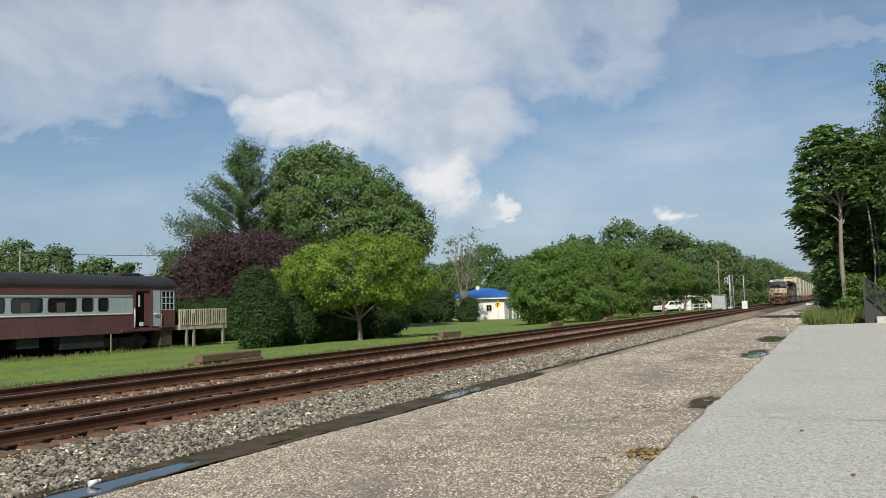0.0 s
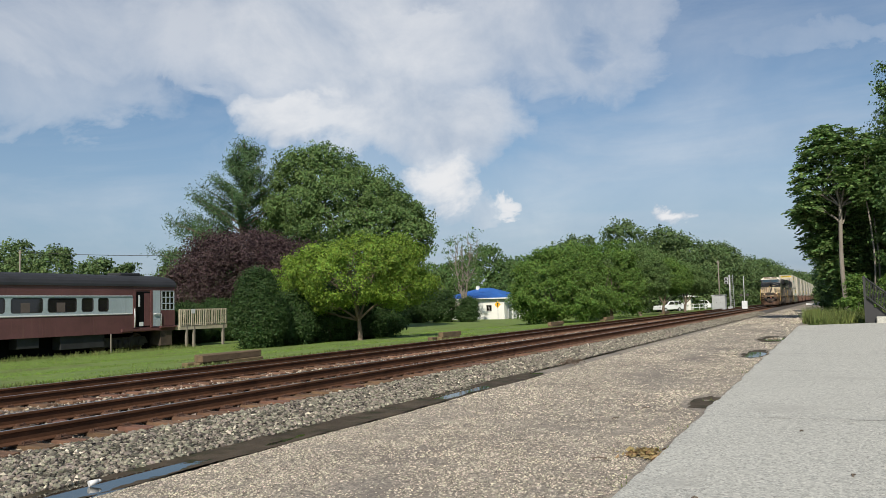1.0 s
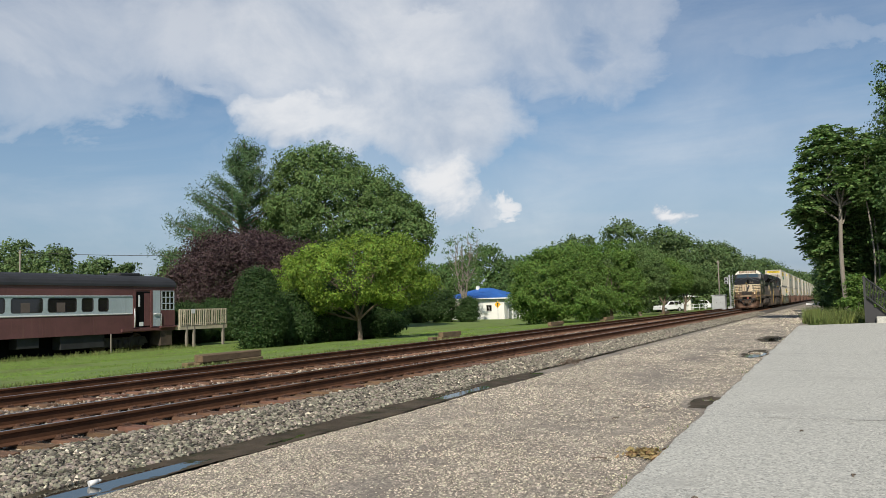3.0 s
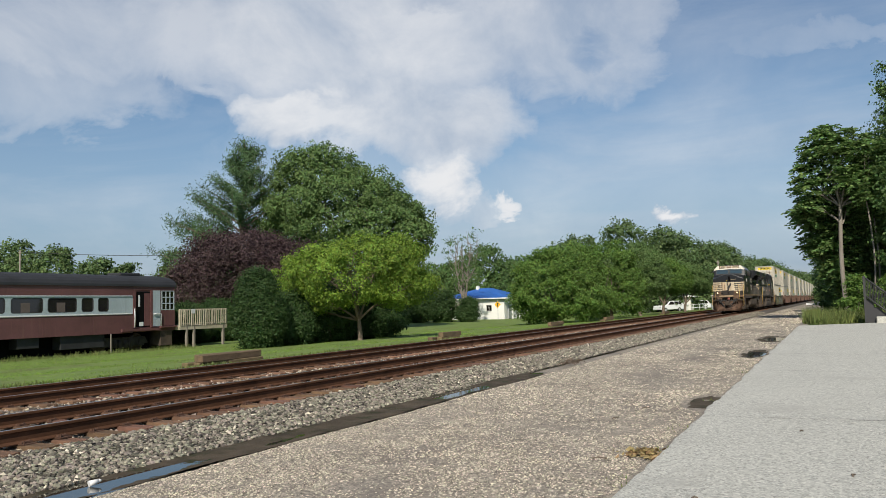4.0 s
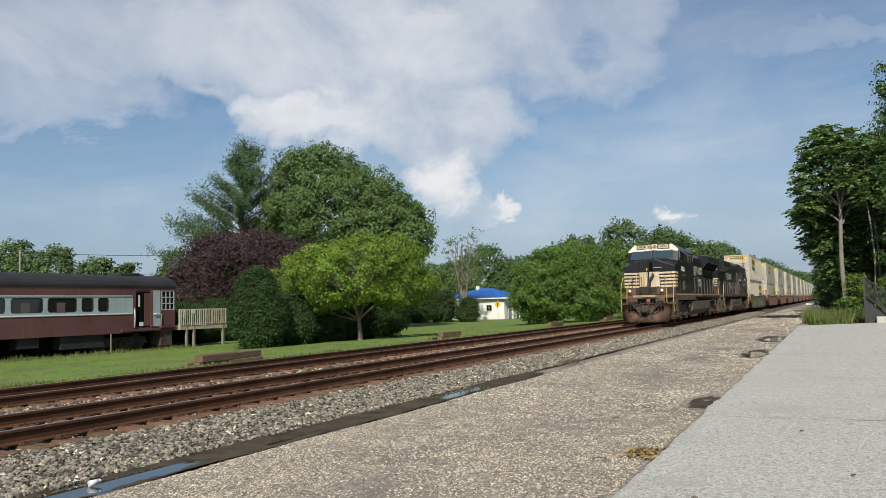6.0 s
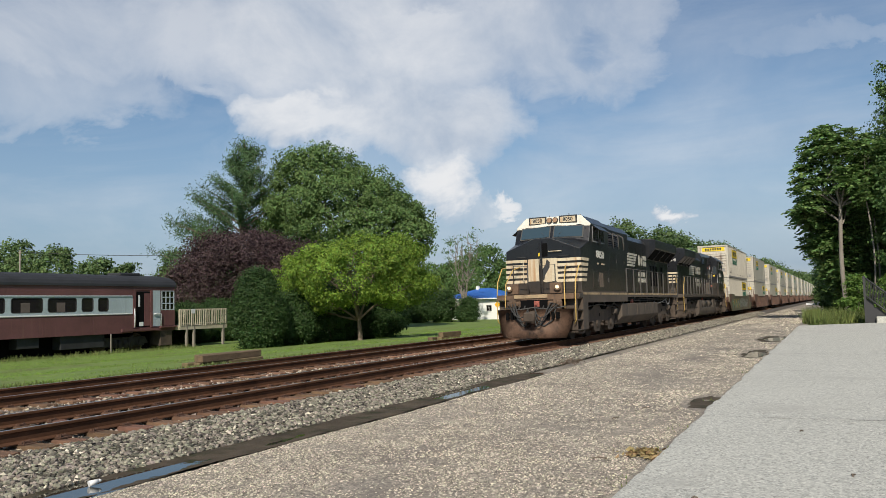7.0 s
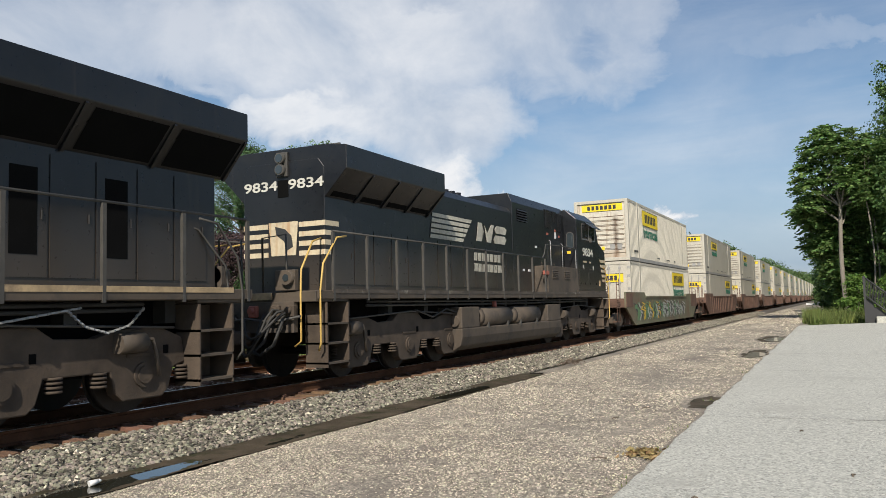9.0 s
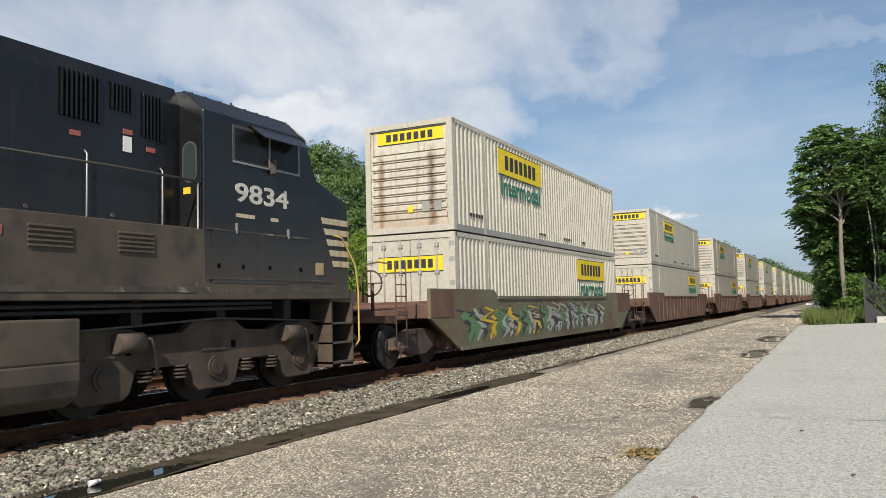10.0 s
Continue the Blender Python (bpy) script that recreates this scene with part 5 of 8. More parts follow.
        lettering("cab_number", number, 0.42, (s * 1.504, Y(2.58 if d > 0 else 2.55), 3.22), body, NUMBERS, (90, 0, 90 if s > 0 else -90), wide=1.32 if d > 0 else 1.62)
        bm = bmesh.new()
        for a, b in ((2.15, 2.35), (2.75, 3.2)):
            box(bm, *sorted((s * 1.49, s * 1.504)), *sorted((Y(a), Y(b))), 2.84, 2.90)
        pieces("small_bar", bm, CREAM, body)
        # door and louvre in the flank
        bm = bmesh.new()
        box(bm, *sorted((s * 1.49, s * 1.512)), *sorted((Y(1.9), Y(3.75))), 1.8, 2.62)
        part("side_panel", bm, BLACK, body)
        # stripes round the nose
        for k in range(5):
            z = 2.98 - k * 0.195
            e = 0.92 - 0.085 * k
            bm = bmesh.new()
            prism(bm, [(Y(-0.005), z + 0.055), (Y(e), z + 0.055), (Y(e - 0.06), z - 0.055), (Y(-0.005), z - 0.055)], *sorted((s * 1.40, s * (1.483 + 0.006))), "x")
            bmesh.ops.rotate(bm, verts=bm.verts[:], cent=(s * 1.48, Y(0), 0), matrix=Matrix.Rotation(-s * d * 0.029, 3, "Z"))
            box(bm, *sorted((s * (0.52 + 0.05 * (k % 2)), s * 1.478)), *sorted((Y(-0.008), Y(0.2))), z - 0.055, z + 0.055)
            part("nose_stripe", bm, CREAM, body, "cream stripe streaked with rust")
    bm = bmesh.new()
    prism(bm, [(-0.55, 3.05), (0.55, 3.05), (0.58, 2.2), (0.1, 2.15), (-0.3, 2.3), (-0.6, 2.2)], *sorted((Y(-0.010), Y(0.1))), "y")
    part("nose_panel", bm, CREAM, body, "cream nose panel stained with rust")
    bm = bmesh.new()
    prism(bm, [(0.16, 3.02), (0.28, 2.90), (0.26, 2.70), (0.17, 2.56), (0.08, 2.42), (0.04, 2.24), (-0.05, 2.24), (-0.06, 2.46), (0.0, 2.66), (0.10, 2.80)], *sorted((Y(-0.016), Y(0.05))), "y")
    part("nose_emblem", bm, INK, body, "black emblem on the nose")
    bm = bmesh.new()
    box(bm, -0.62, -0.12, *sorted((Y(-0.02), Y(0.1))), 1.80, 3.62, 0.01)
    dn = part("nose_door", bm, BLACK, body)
    bm = bmesh.new()
    box(bm, -0.585, -0.155, *sorted((Y(-0.027), Y(0.1))), 2.2, 3.04, 0.005)
    part("door_panel", bm, CREAM, dn, "cream lower door panel streaked with rust")
    for s in (-1, 1):
        for z in (2.62, 2.2):
            bm = bmesh.new()
            pipe(bm, [(s * 0.62, Y(-0.01), z + 0.5), (s * 0.64, Y(-0.09), z + 0.5), (s * 1.02, Y(-0.09), z + 0.5), (s * 1.04, Y(-0.01), z + 0.5)], 0.016)
            part("grab_iron", bm, INK, body)
    # flat black box: the shade of the nose recess is given as colour
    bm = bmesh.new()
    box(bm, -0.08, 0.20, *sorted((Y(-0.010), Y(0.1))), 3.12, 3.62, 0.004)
    part("nose_recess", bm, SHADEBLACK, body)
    bm = bmesh.new()
    box(bm, -0.075, 0.0, *sorted((Y(-0.10), Y(-0.02))), 1.75, 3.72, 0.01)
    part("nose_post", bm, BLACK, body)
    bm = bmesh.new()
    box(bm, -0.16, -0.10, *sorted((Y(-0.032), Y(-0.02))), 3.14, 3.27)
    part("nose_tag", bm, YELLOW_TAG, body, "small yellow tag")
    bm = bmesh.new()
    box(bm, 0.72, 1.2, *sorted((Y(-0.012), Y(0.1))), 1.86, 2.1, 0.004)
    part("nose_hatch", bm, BLACK, body)
    bm = bmesh.new()
    pipe(bm, [(0.25, Y(-0.02), 3.3), (0.25, Y(-0.08), 3.3), (0.75, Y(-0.08), 3.3), (0.75, Y(-0.02), 3.3)], 0.018)
    pipe(bm, [(-0.75, Y(-0.02), 2.95), (-0.75, Y(-0.09), 2.95), (-0.75, Y(-0.09), 2.2), (-0.75, Y(-0.02), 2.2)], 0.018)
    pieces("grab_iron", bm, CREAM, body)
    # headlight pair
    for x in (-0.12, 0.12):
        bm = bmesh.new()
        rod(bm, (x, Y(1.40), 4.61), (x, Y(1.25), 4.61), 0.105, 16)
        h = part("headlight", bm, GRIME, body)
        bm = bmesh.new()
        rod(bm, (x, Y(1.26), 4.61), (x, Y(1.243), 4.61), 0.088, 16)
        part("lens", bm, UNLIT, h)
    bm = bmesh.new()
    for a in (1.75, 2.05, 2.35, 2.65, 2.95, 3.3, 3.6):
        rod(bm, (0.95, Y(a), 4.745), (0.95, Y(a), 4.80), 0.045, 6)
    box(bm, 0.2, 0.9, *sorted((Y(1.75), Y(3.75))), 4.735, 4.775, 0.01)
    for a, x in ((1.9, 0.5), (2.2, -0.4), (2.5, 0.8), (3.0, 0.0), (3.4, 0.6)):
        box(bm, x - 0.12, x + 0.12, *sorted((Y(a), Y(a + 0.25))), 4.73, 4.82, 0.02)
        rod(bm, (x, Y(a), 4.74), (x, Y(a), 4.90), 0.02, 6)
    pieces("roof_fitting", bm, RAILING, body)
    return body


def pilot(parent, y, d, plow=True, railmat=None):
    """The end platform: pilot plate, plow, corner railings and ditch lamps. d=+1: this end looks towards -y."""
    def Y(a):
        return y + d * a
    bm = bmesh.new()
    box(bm, -1.47, 1.47, *sorted((Y(0.95), Y(1.99))), 1.505, 1.70, 0.01)
    box(bm, -1.0, 1.0, *sorted((Y(0.92), Y(1.05))), 0.95, 1.52, 0.01)
    part("end_platform", bm, RUSTGRIME if plow else GRIME, parent)
    bm = bmesh.new()
    box(bm, -0.78, 0.5, *sorted((Y(0.91), Y(0.947))), 1.56, 1.69, 0.004)
    part("platform_lip", bm, SILLPAINT, parent, "scraped tan edge of the end platform")
    if plow:
        bm = bmesh.new()
        rows = []
        for z, out, hw in ((0.13, -0.06, 1.20), (0.45, 0.06, 1.32), (0.85, 0.12, 1.42), (1.16, 0.10, 1.46)):
            rows.append([bm.verts.new((x * hw, Y(0.55 + out + 0.30 * x * x), z)) for x in (-1, -0.6, -0.2, 0.2, 0.6, 1)])
        for a, b in zip(rows, rows[1:]):
            for i in range(5):
                bm.faces.new((a[i], a[i + 1], b[i + 1], b[i])).smooth = True
        bmesh.ops.solidify(bm, geom=bm.faces[:], thickness=0.03)
        pl = part("plow", bm, PLOW, parent, "rust-brown snow plow scuffed along its foot")
        for s in (-1, 1):
            for k in range(3):
                bm = bmesh.new()
                box(bm, s * 0.78 - 0.24 + k * 0.17, s * 0.78 - 0.14 + k * 0.17, *sorted((Y(0.66), Y(0.9))), 0.78 + 0.02 * k, 1.06)
                part("slot", bm, SHADEBLACK, pl)
    for s in (-1, 1):
        bm = bmesh.new()
        pipe(bm, [(s * 1.48, Y(1.95), 2.75), (s * 1.5, Y(1.6), 2.7), (s * 1.5, Y(1.15), 2.2), (s * 1.5, Y(1.05), 1.7), (s * 1.5, Y(1.05), 0.75), (s * 1.42, Y(1.1), 0.62)], 0.019)
        part("corner_railing", bm, railmat or GOLD, parent, "bent corner railing")
        bm = bmesh.new()
        pipe(bm, [(s * 0.9, Y(1.95), 2.75), (s * 1.02, Y(1.5), 2.65), (s * 1.12, Y(1.0), 2.1), (s * 1.14, Y(0.95), 1.65), (s * 1.14, Y(0.95), 0.8), (s * 1.0, Y(0.95), 0.7)], 0.019)
        part("corner_railing", bm, railmat or GOLD, parent, "bent corner railing")
        bm = bmesh.new()
        pipe(bm, [(s * 0.25, Y(1.0), 1.7), (s * 0.25, Y(0.98), 2.72), (s * 0.8, Y(0.98), 2.76), (s * 0.8, Y(1.0), 1.7)], 0.022)
        part("end_railing", bm, RAILING, parent)
        bm = bmesh.new()
        box(bm, *sorted((s * 0.6, s * 1.05)), *sorted((Y(0.9), Y(1.02))), 1.72, 2.1, 0.01)
        part("end_box", bm, RUSTGRIME if plow else GRIME, parent)
        bm = bmesh.new()
        rod(bm, (s * 0.92, Y(1.02), 1.95), (s * 0.92, Y(0.80), 1.95), 0.125, 16, 0.13)
        dl = part("ditch_light", bm, RUSTGRIME if plow else GRIME, parent)
        bm = bmesh.new()
        rod(bm, (s * 0.92, Y(0.805), 1.95), (s * 0.92, Y(0.79), 1.95), 0.066, 16)
        part("lens", bm, LAMP if plow else CABGLASS, dl)
    for k, x in enumerate((-0.95, -0.62, 0.1, 0.62, 0.95)):
        bm = bmesh.new()
        rod(bm, (x, Y(0.95), 1.38), (x, Y(0.78), 1.36), 0.06, 8)
        box(bm, x - 0.1, x + 0.1, *sorted((Y(0.85), Y(0.96))), 1.24, 1.46, 0.02)
        part("valve", bm, REDTAG if k == 2 else (RUSTGRIME if plow else TRUCKMAT), parent)
    hoses(parent, Y(0.9), d)
    for s in (-1, 1):
        if plow:
            bm = bmesh.new()
            box(bm, *sorted((s * 1.40, s * 1.5)), *sorted((Y(1.99), Y(2.66))), 0.36, 1.5, 0.02)
            part("step_panel", bm, GRIME, parent)
        for k in range(3):
            bm = bmesh.new()
            run = [Vector(c) for c in ((s * (0.95 - 0.12 * k), Y(0.92), 1.36), (s * (0.86 - 0.10 * k), Y(0.66), 1.26 + 0.06 * k), (s * (0.66 - 0.10 * k), Y(0.52), 1.02 - 0.12 * k), (s * (0.44 - 0.08 * k), Y(0.46), 0.84 - 0.16 * k), (s * (0.24 - 0.04 * k), Y(0.50), 0.92 - 0.14 * k), (s * 0.12, Y(0.6), 1.20 - 0.08 * k))]
            smooth = []
            for a, b in zip(run, run[1:]):
                smooth += [a.lerp(b, 0.25), a.lerp(b, 0.75)]
            pipe(bm, [run[0]] + smooth + [run[-1]], 0.024)
            part("jumper_cable", bm, HOSE, parent)
    coupler(parent, Y(0.0) if not plow else Y(0.22), d)
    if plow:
        # black plate over the pilot, painting the shade behind the coupler
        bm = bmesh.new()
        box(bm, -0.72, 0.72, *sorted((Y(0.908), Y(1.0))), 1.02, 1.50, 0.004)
        part("pilot_recess", bm, SHADEBLACK, parent)
    bm = bmesh.new()
    pipe(bm, [(-1.2, Y(0.85), 1.25), (-0.6, Y(0.82), 1.15), (0, Y(0.8), 1.22), (0.6, Y(0.82), 1.15), (1.2, Y(0.85), 1.25)], 0.025)
    part("uncoupling_rod", bm, RAILING, parent)
    steps(parent, *sorted((Y(1.25), Y(1.98))), d)


def fuel_tank(parent, ya, yb, bottles=False):
    bm = bmesh.new()
    if bottles:
        for a, b in ((ya, ya + 1.1), (yb - 1.3, yb)):
            prism(bm, [(-1.475, 0.79), (-1.475, 1.33), (1.475, 1.33), (1.475, 0.79)], a + 0.004, b - 0.004, "y")
        prism(bm, [(-1.22, 0.24), (-1.42, 0.36), (-1.48, 0.58), (-1.48, 0.80), (1.48, 0.80), (1.48, 0.58), (1.42, 0.36), (1.22, 0.24)], ya, yb, "y")
    else:
        prism(bm, [(-1.12, 0.38), (-1.46, 0.72), (-1.46, 1.28), (1.46, 1.28), (1.46, 0.72), (1.12, 0.38)], ya, yb, "y")
    t = part("fuel_tank", bm, GRIME, parent, "dusty grey-brown fuel tank", 0.03)
    if bottles:
        for a, b in ((ya + 1.35, ya + 3.35), (ya + 3.75, ya + 5.75)):
            for s in (-1, 1):
                bm = bmesh.new()
                rod(bm, (s * 1.25, a, 1.05), (s * 1.25, b, 1.05), 0.27, 20)
                rod(bm, (s * 1.25, a - 0.08, 1.05), (s * 1.25, a, 1.05), 0.18, 20, 0.27)
                rod(bm, (s * 1.25, b, 1.05), (s * 1.25, b + 0.08, 1.05), 0.27, 20, 0.18)
                part("air_reservoir", bm, GRIME, t, "dusty cylindrical air reservoir")
                bm = bmesh.new()
                for q in (a + 0.3, b - 0.3):
                    box(bm, *sorted((s * 1.28, s * 1.5)), q - 0.04, q + 0.04, 0.74, 0.92)
                part("saddle", bm, RAILING, t)
    else:
        for y in np.linspace(ya + 1.2, yb - 1.2, 4):
            for s in (-1, 1):
                bm = bmesh.new()
                box(bm, *sorted((s * 1.455, s * 1.475)), y - 0.03, y + 0.03, 0.75, 1.26)
                part("tank_strap", bm, GRIME, t)
    for s in (-1, 1):
        bm = bmesh.new()
        rod(bm, (s * 1.3, ya + 2.5, 1.28), (s * 1.3, ya + 2.5, 1.46), 0.07, 10)
        part("filler", bm, REDTAG, t)
    return t


def locomotive_first():
    L = empty("diesel_locomotive", label="black six-axle diesel locomotive with cream nose stripes, leading the train", category="locomotive", group="locomotives")
    frame_sill(L, 1.6, 21.5, SILLPAINT)
    cab(L, 2.0, 1, "8050")
    # equipment cab, as wide as the crew cab
    bm = bmesh.new()
    loft(bm, [(5.88, 1.46, 1.72, 3.62, 1.46, 3.63), (8.88, 1.46, 1.72, 3.62, 1.46, 3.63)])
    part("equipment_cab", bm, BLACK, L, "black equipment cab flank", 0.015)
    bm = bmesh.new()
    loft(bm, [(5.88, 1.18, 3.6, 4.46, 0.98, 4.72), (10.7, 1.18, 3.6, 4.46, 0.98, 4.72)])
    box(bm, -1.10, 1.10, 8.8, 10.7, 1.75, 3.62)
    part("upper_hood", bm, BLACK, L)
    for a in (6.15, 7.05, 7.95):
        louvers(L, 1.18, a, a + 0.8, 3.78, 4.30, 6)
    for s in (-1, 1):
        bm = bmesh.new()
        for a in (6.1, 7.0, 7.9, 8.8):
            pipe(bm, [(s * 1.18, a, 4.34), (s * 1.42, a, 4.2), (s * 1.44, a, 3.65)], 0.03)
        pipe(bm, [(s * 1.3, 6.0, 4.0), (s * 1.3, 7.5, 4.0), (s * 1.3, 8.85, 4.0)], 0.02)
        part("intake_brace", bm, RAILING, L)
        bm = bmesh.new()
        box(bm, *sorted((s * 1.45, s * 1.505)), 2.02, 8.87, 1.36, 1.80)
        part("sill_band", bm, GRIME, L, "rusty ochre-brown sill band")
        bm = bmesh.new()
        box(bm, *sorted((s * 1.44, s * 1.475)), 6.0, 8.8, 1.85, 2.55)
        part("battery_box", bm, BLACK, L)
        bm = bmesh.new()
        box(bm, *sorted((s * 1.49, s * 1.516)), 2.95, 5.75, 1.84, 1.87)
        box(bm, *sorted((s * 1.49, s * 1.516)), 3.3, 5.7, 2.6, 2.63)
        part("flank_seam", bm, BLACK, L)
        for a, b, c, d2 in ((3.45, 4.15, 1.92, 2.55), (5.0, 5.7, 1.92, 2.55), (6.1, 7.3, 2.7, 3.45), (7.4, 8.7, 2.7, 3.45)):
            bm = bmesh.new()
            k = 1.512 if a < 5.9 else 1.462
            box(bm, *sorted((s * (k - 0.02), s * (k + 0.006))), a, b, c, d2, 0.004)
            dd = part("access_door", bm, BLACK, L)
            bm = bmesh.new()
            rod(bm, (s * (k + 0.02), b - 0.1, (c + d2) / 2 - 0.08), (s * (k + 0.02), b - 0.1, (c + d2) / 2 + 0.08), 0.014, 6)
            part("latch", bm, RAILING, dd)
    louvers(L, 1.512, 4.28, 4.82, 1.95, 2.52, 9, True)
    bm = bmesh.new()
    loft(bm, [(8.8, 1.0, 1.72, 4.28, 0.82, 4.52), (21.2, 1.0, 1.72, 4.28, 0.82, 4.52)])
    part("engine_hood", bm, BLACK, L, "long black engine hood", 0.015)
    hood_doors(L, 10.8, 15.35, 1.0, 1.85, 3.95, 0.66)
    hood_doors(L, 9.0, 10.6, 1.10, 1.9, 3.4, 0.55)
    hood_doors(L, 15.4, 21.0, 1.0, 1.85, 3.42, 0.7, True)
    side_mark(L, 11.25, 15.4, 1.020)
    radiator(L, 15.4, 21.4)
    bm = bmesh.new()
    rod(bm, (0.0, 12.4, 4.5), (0.0, 12.4, 4.72), 0.33, 16)
    box(bm, -0.4, 0.4, 13.2, 14.2, 4.5, 4.62, 0.03)
    for y in (10.2, 10.9):
        rod(bm, (0.4, y, 4.5), (0.4, y, 4.66), 0.14, 10)
    part("exhaust_stack", bm, BLACK, L)
    side_rail(L, 8.95, 21.4, 1.35)
    fuel_tank(L, 8.0, 15.6)
    loco_truck(L, (2.75, 4.85, 6.95), 1)
    loco_truck(L, (15.35, 17.45, 19.55), -1)
    pilot(L, 0.0, 1, True, GOLD)
    pilot(L, 22.3, -1, False, RAILING)
    # chains slung along the rear truck
    for pts in (((15.2, 1.30), (16.0, 1.22), (17.3, 1.30), (18.4, 1.46)), ((18.2, 1.42), (18.45, 1.22), (18.8, 1.13), (19.15, 1.22), (19.4, 1.45))):
        bm = bmesh.new()
        n = 46 if len(pts) == 4 else 34
        dense = []
        for i in range(n + 1):
            f = i / n * (len(pts) - 1)
            k = min(int(f), len(pts) - 2)
            dense.append(tuple(pts[k][j] + (pts[k + 1][j] - pts[k][j]) * (f - k) for j in (0, 1)))
        for i, (a, b) in enumerate(zip(dense, dense[1:])):
            e = 0.016 if i % 2 else -0.016
            rod(bm, (1.38 + e, a[0], a[1]), (1.38 - e, b[0], b[1]), 0.017, 5)
        part("chain", bm, FRAMEGREY, L, "slack steel chain")
    return L


def locomotive_second():
    L = empty("diesel_locomotive", label="black six-axle diesel locomotive running cab-last, with striped hood end", category="locomotive", group="locomotives")
    frame_sill(L, 1.0, 20.9, SILLDARK)
    bm = bmesh.new()
    loft(bm, [(1.95, 1.0, 1.72, 4.16, 0.86, 4.34), (12.0, 1.0, 1.72, 4.16, 0.86, 4.34)])
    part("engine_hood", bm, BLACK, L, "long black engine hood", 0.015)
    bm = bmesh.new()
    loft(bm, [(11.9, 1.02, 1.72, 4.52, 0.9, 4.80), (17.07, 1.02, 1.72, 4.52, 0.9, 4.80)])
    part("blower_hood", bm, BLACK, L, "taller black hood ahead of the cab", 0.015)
    radiator(L, 1.957, 6.25, 4.60, 3.55)
    cab(L, 20.95, -1, "9834")
    hood_doors(L, 2.2, 13.6, 1.0, 1.85, 3.0, 0.74)
    side_mark(L, 6.5, 11.4, 1.020)
    louvers(L, 1.02, 12.3, 13.2, 3.95, 4.35, 5)
    louvers(L, 1.02, 14.95, 15.6, 3.95, 4.58, 9, True)
    louvers(L, 1.02, 15.75, 16.15, 4.2, 4.58, 6, True)
    louvers(L, 1.02, 16.3, 16.7, 3.9, 4.55, 6, True)
    for s in (-1, 1):
        bm = bmesh.new()
        box(bm, *sorted((s * 0.9, s * 1.48)), 13.8, 17.1, 1.72, 2.6, 0.01)
        part("sill_box", bm, GRIME, L, "brown dust-covered box along the sill")
        bm = bmesh.new()
        box(bm, *sorted((s * 1.495, s * 1.518)), 17.1, 19.7, 2.60, 2.625)
        box(bm, *sorted((s * 1.495, s * 1.518)), 17.1, 20.3, 1.86, 1.885)
        box(bm, *sorted((s * 1.495, s * 1.514)), 18.35, 18.37, 1.88, 2.6)
        pieces("panel_seam", bm, SILLDARK, L)
        for y in (17.35, 17.9, 18.55, 19.4):
            bm = bmesh.new()
            rod(bm, (s * 1.49, y, 2.06), (s * 1.5155, y, 2.06), 0.04, 10)
            part("bolt_hole", bm, SHADEBLACK, L)
        for y in (17.75, 19.05):
            bm = bmesh.new()
            box(bm, *sorted((s * 1.49, s * 1.53)), y - 0.015, y + 0.015, 2.58, 2.74)
            part("hinge", bm, FRAMEGREY, L)
        bm = bmesh.new()
        box(bm, *sorted((s * 1.49, s * 1.512)), 19.85, 20.08, 1.98, 2.2)
        part("tan_patch", bm, SILLPAINT, L)
        bm = bmesh.new()
        box(bm, *sorted((s * 1.45, s * 1.506)), 16.9, 20.9, 1.56, 1.80)
        part("sill_band", bm, GRIME, L)
        for y in (14.2, 15.5):
            bm = bmesh.new()
            for i in range(5):
                rod(bm, (s * 1.485, y, 2.2 + i * 0.06), (s * 1.485, y + 0.6, 2.2 + i * 0.06), 0.022, 6)
            part("vent", bm, GRIME, L)
            for zz in (2.64, 2.72):
                bm = bmesh.new()
                rod(bm, (s * 1.0, y + 0.3, zz), (s * 1.04, y + 0.3, zz), 0.03, 8)
                part("bolt", bm, GRIME, L)
        bm = bmesh.new()
        box(bm, *sorted((s * 1.0, s * 1.03)), 15.98, 16.13, 3.64, 3.86)
        part("notice_plate", bm, WHITE_PAINT, L)
        bm = bmesh.new()
        box(bm, *sorted((s * 1.40, s * 1.49)), 13.45, 13.9, 2.28, 2.42, 0.02)
        part("tool_box", bm, REDTAG, L)
        for k in range(4):
            bm = bmesh.new()
            z = 3.05 - 0.19 * k
            box(bm, *sorted((s * 0.9, s * 1.005)), 1.94, 2.42 - 0.03 * k, z - 0.05, z + 0.05)
            box(bm, *sorted((s * 0.38, s * 0.995)), 1.942, 2.0, z - 0.05, z + 0.05)
            part("end_stripe", bm, CREAM, L, "cream stripe round the hood end")
        bm = bmesh.new()
        box(bm, *sorted((s * 1.05, s * 1.46)), 17.02, 17.045, 1.9, 4.15, 0.006)
        cd = part("cab_back_door", bm, BLACK, L, "dusty black cab door")
        for nm, m, r, y in (("window_rim", RAILING, 0.155, 17.012), ("pane", CABGLASS, 0.125, 17.006)):
            bm = bmesh.new()
            prism(bm, [(s * 1.255 + r * math.cos(t) * 0.95, 3.62 + (0.16 if math.sin(t) > 0 else -0.16) + r * math.sin(t)) for t in np.linspace(0, 6.0214, 24)], y, 17.03, "y")
            part(nm, bm, m, cd)
        bm = bmesh.new()
        box(bm, s * 1.2 - 0.07, s * 1.2 + 0.07, 17.01, 17.03, 3.14, 3.24)
        part("door_tag", bm, YELLOW_TAG, cd)
        bm = bmesh.new()
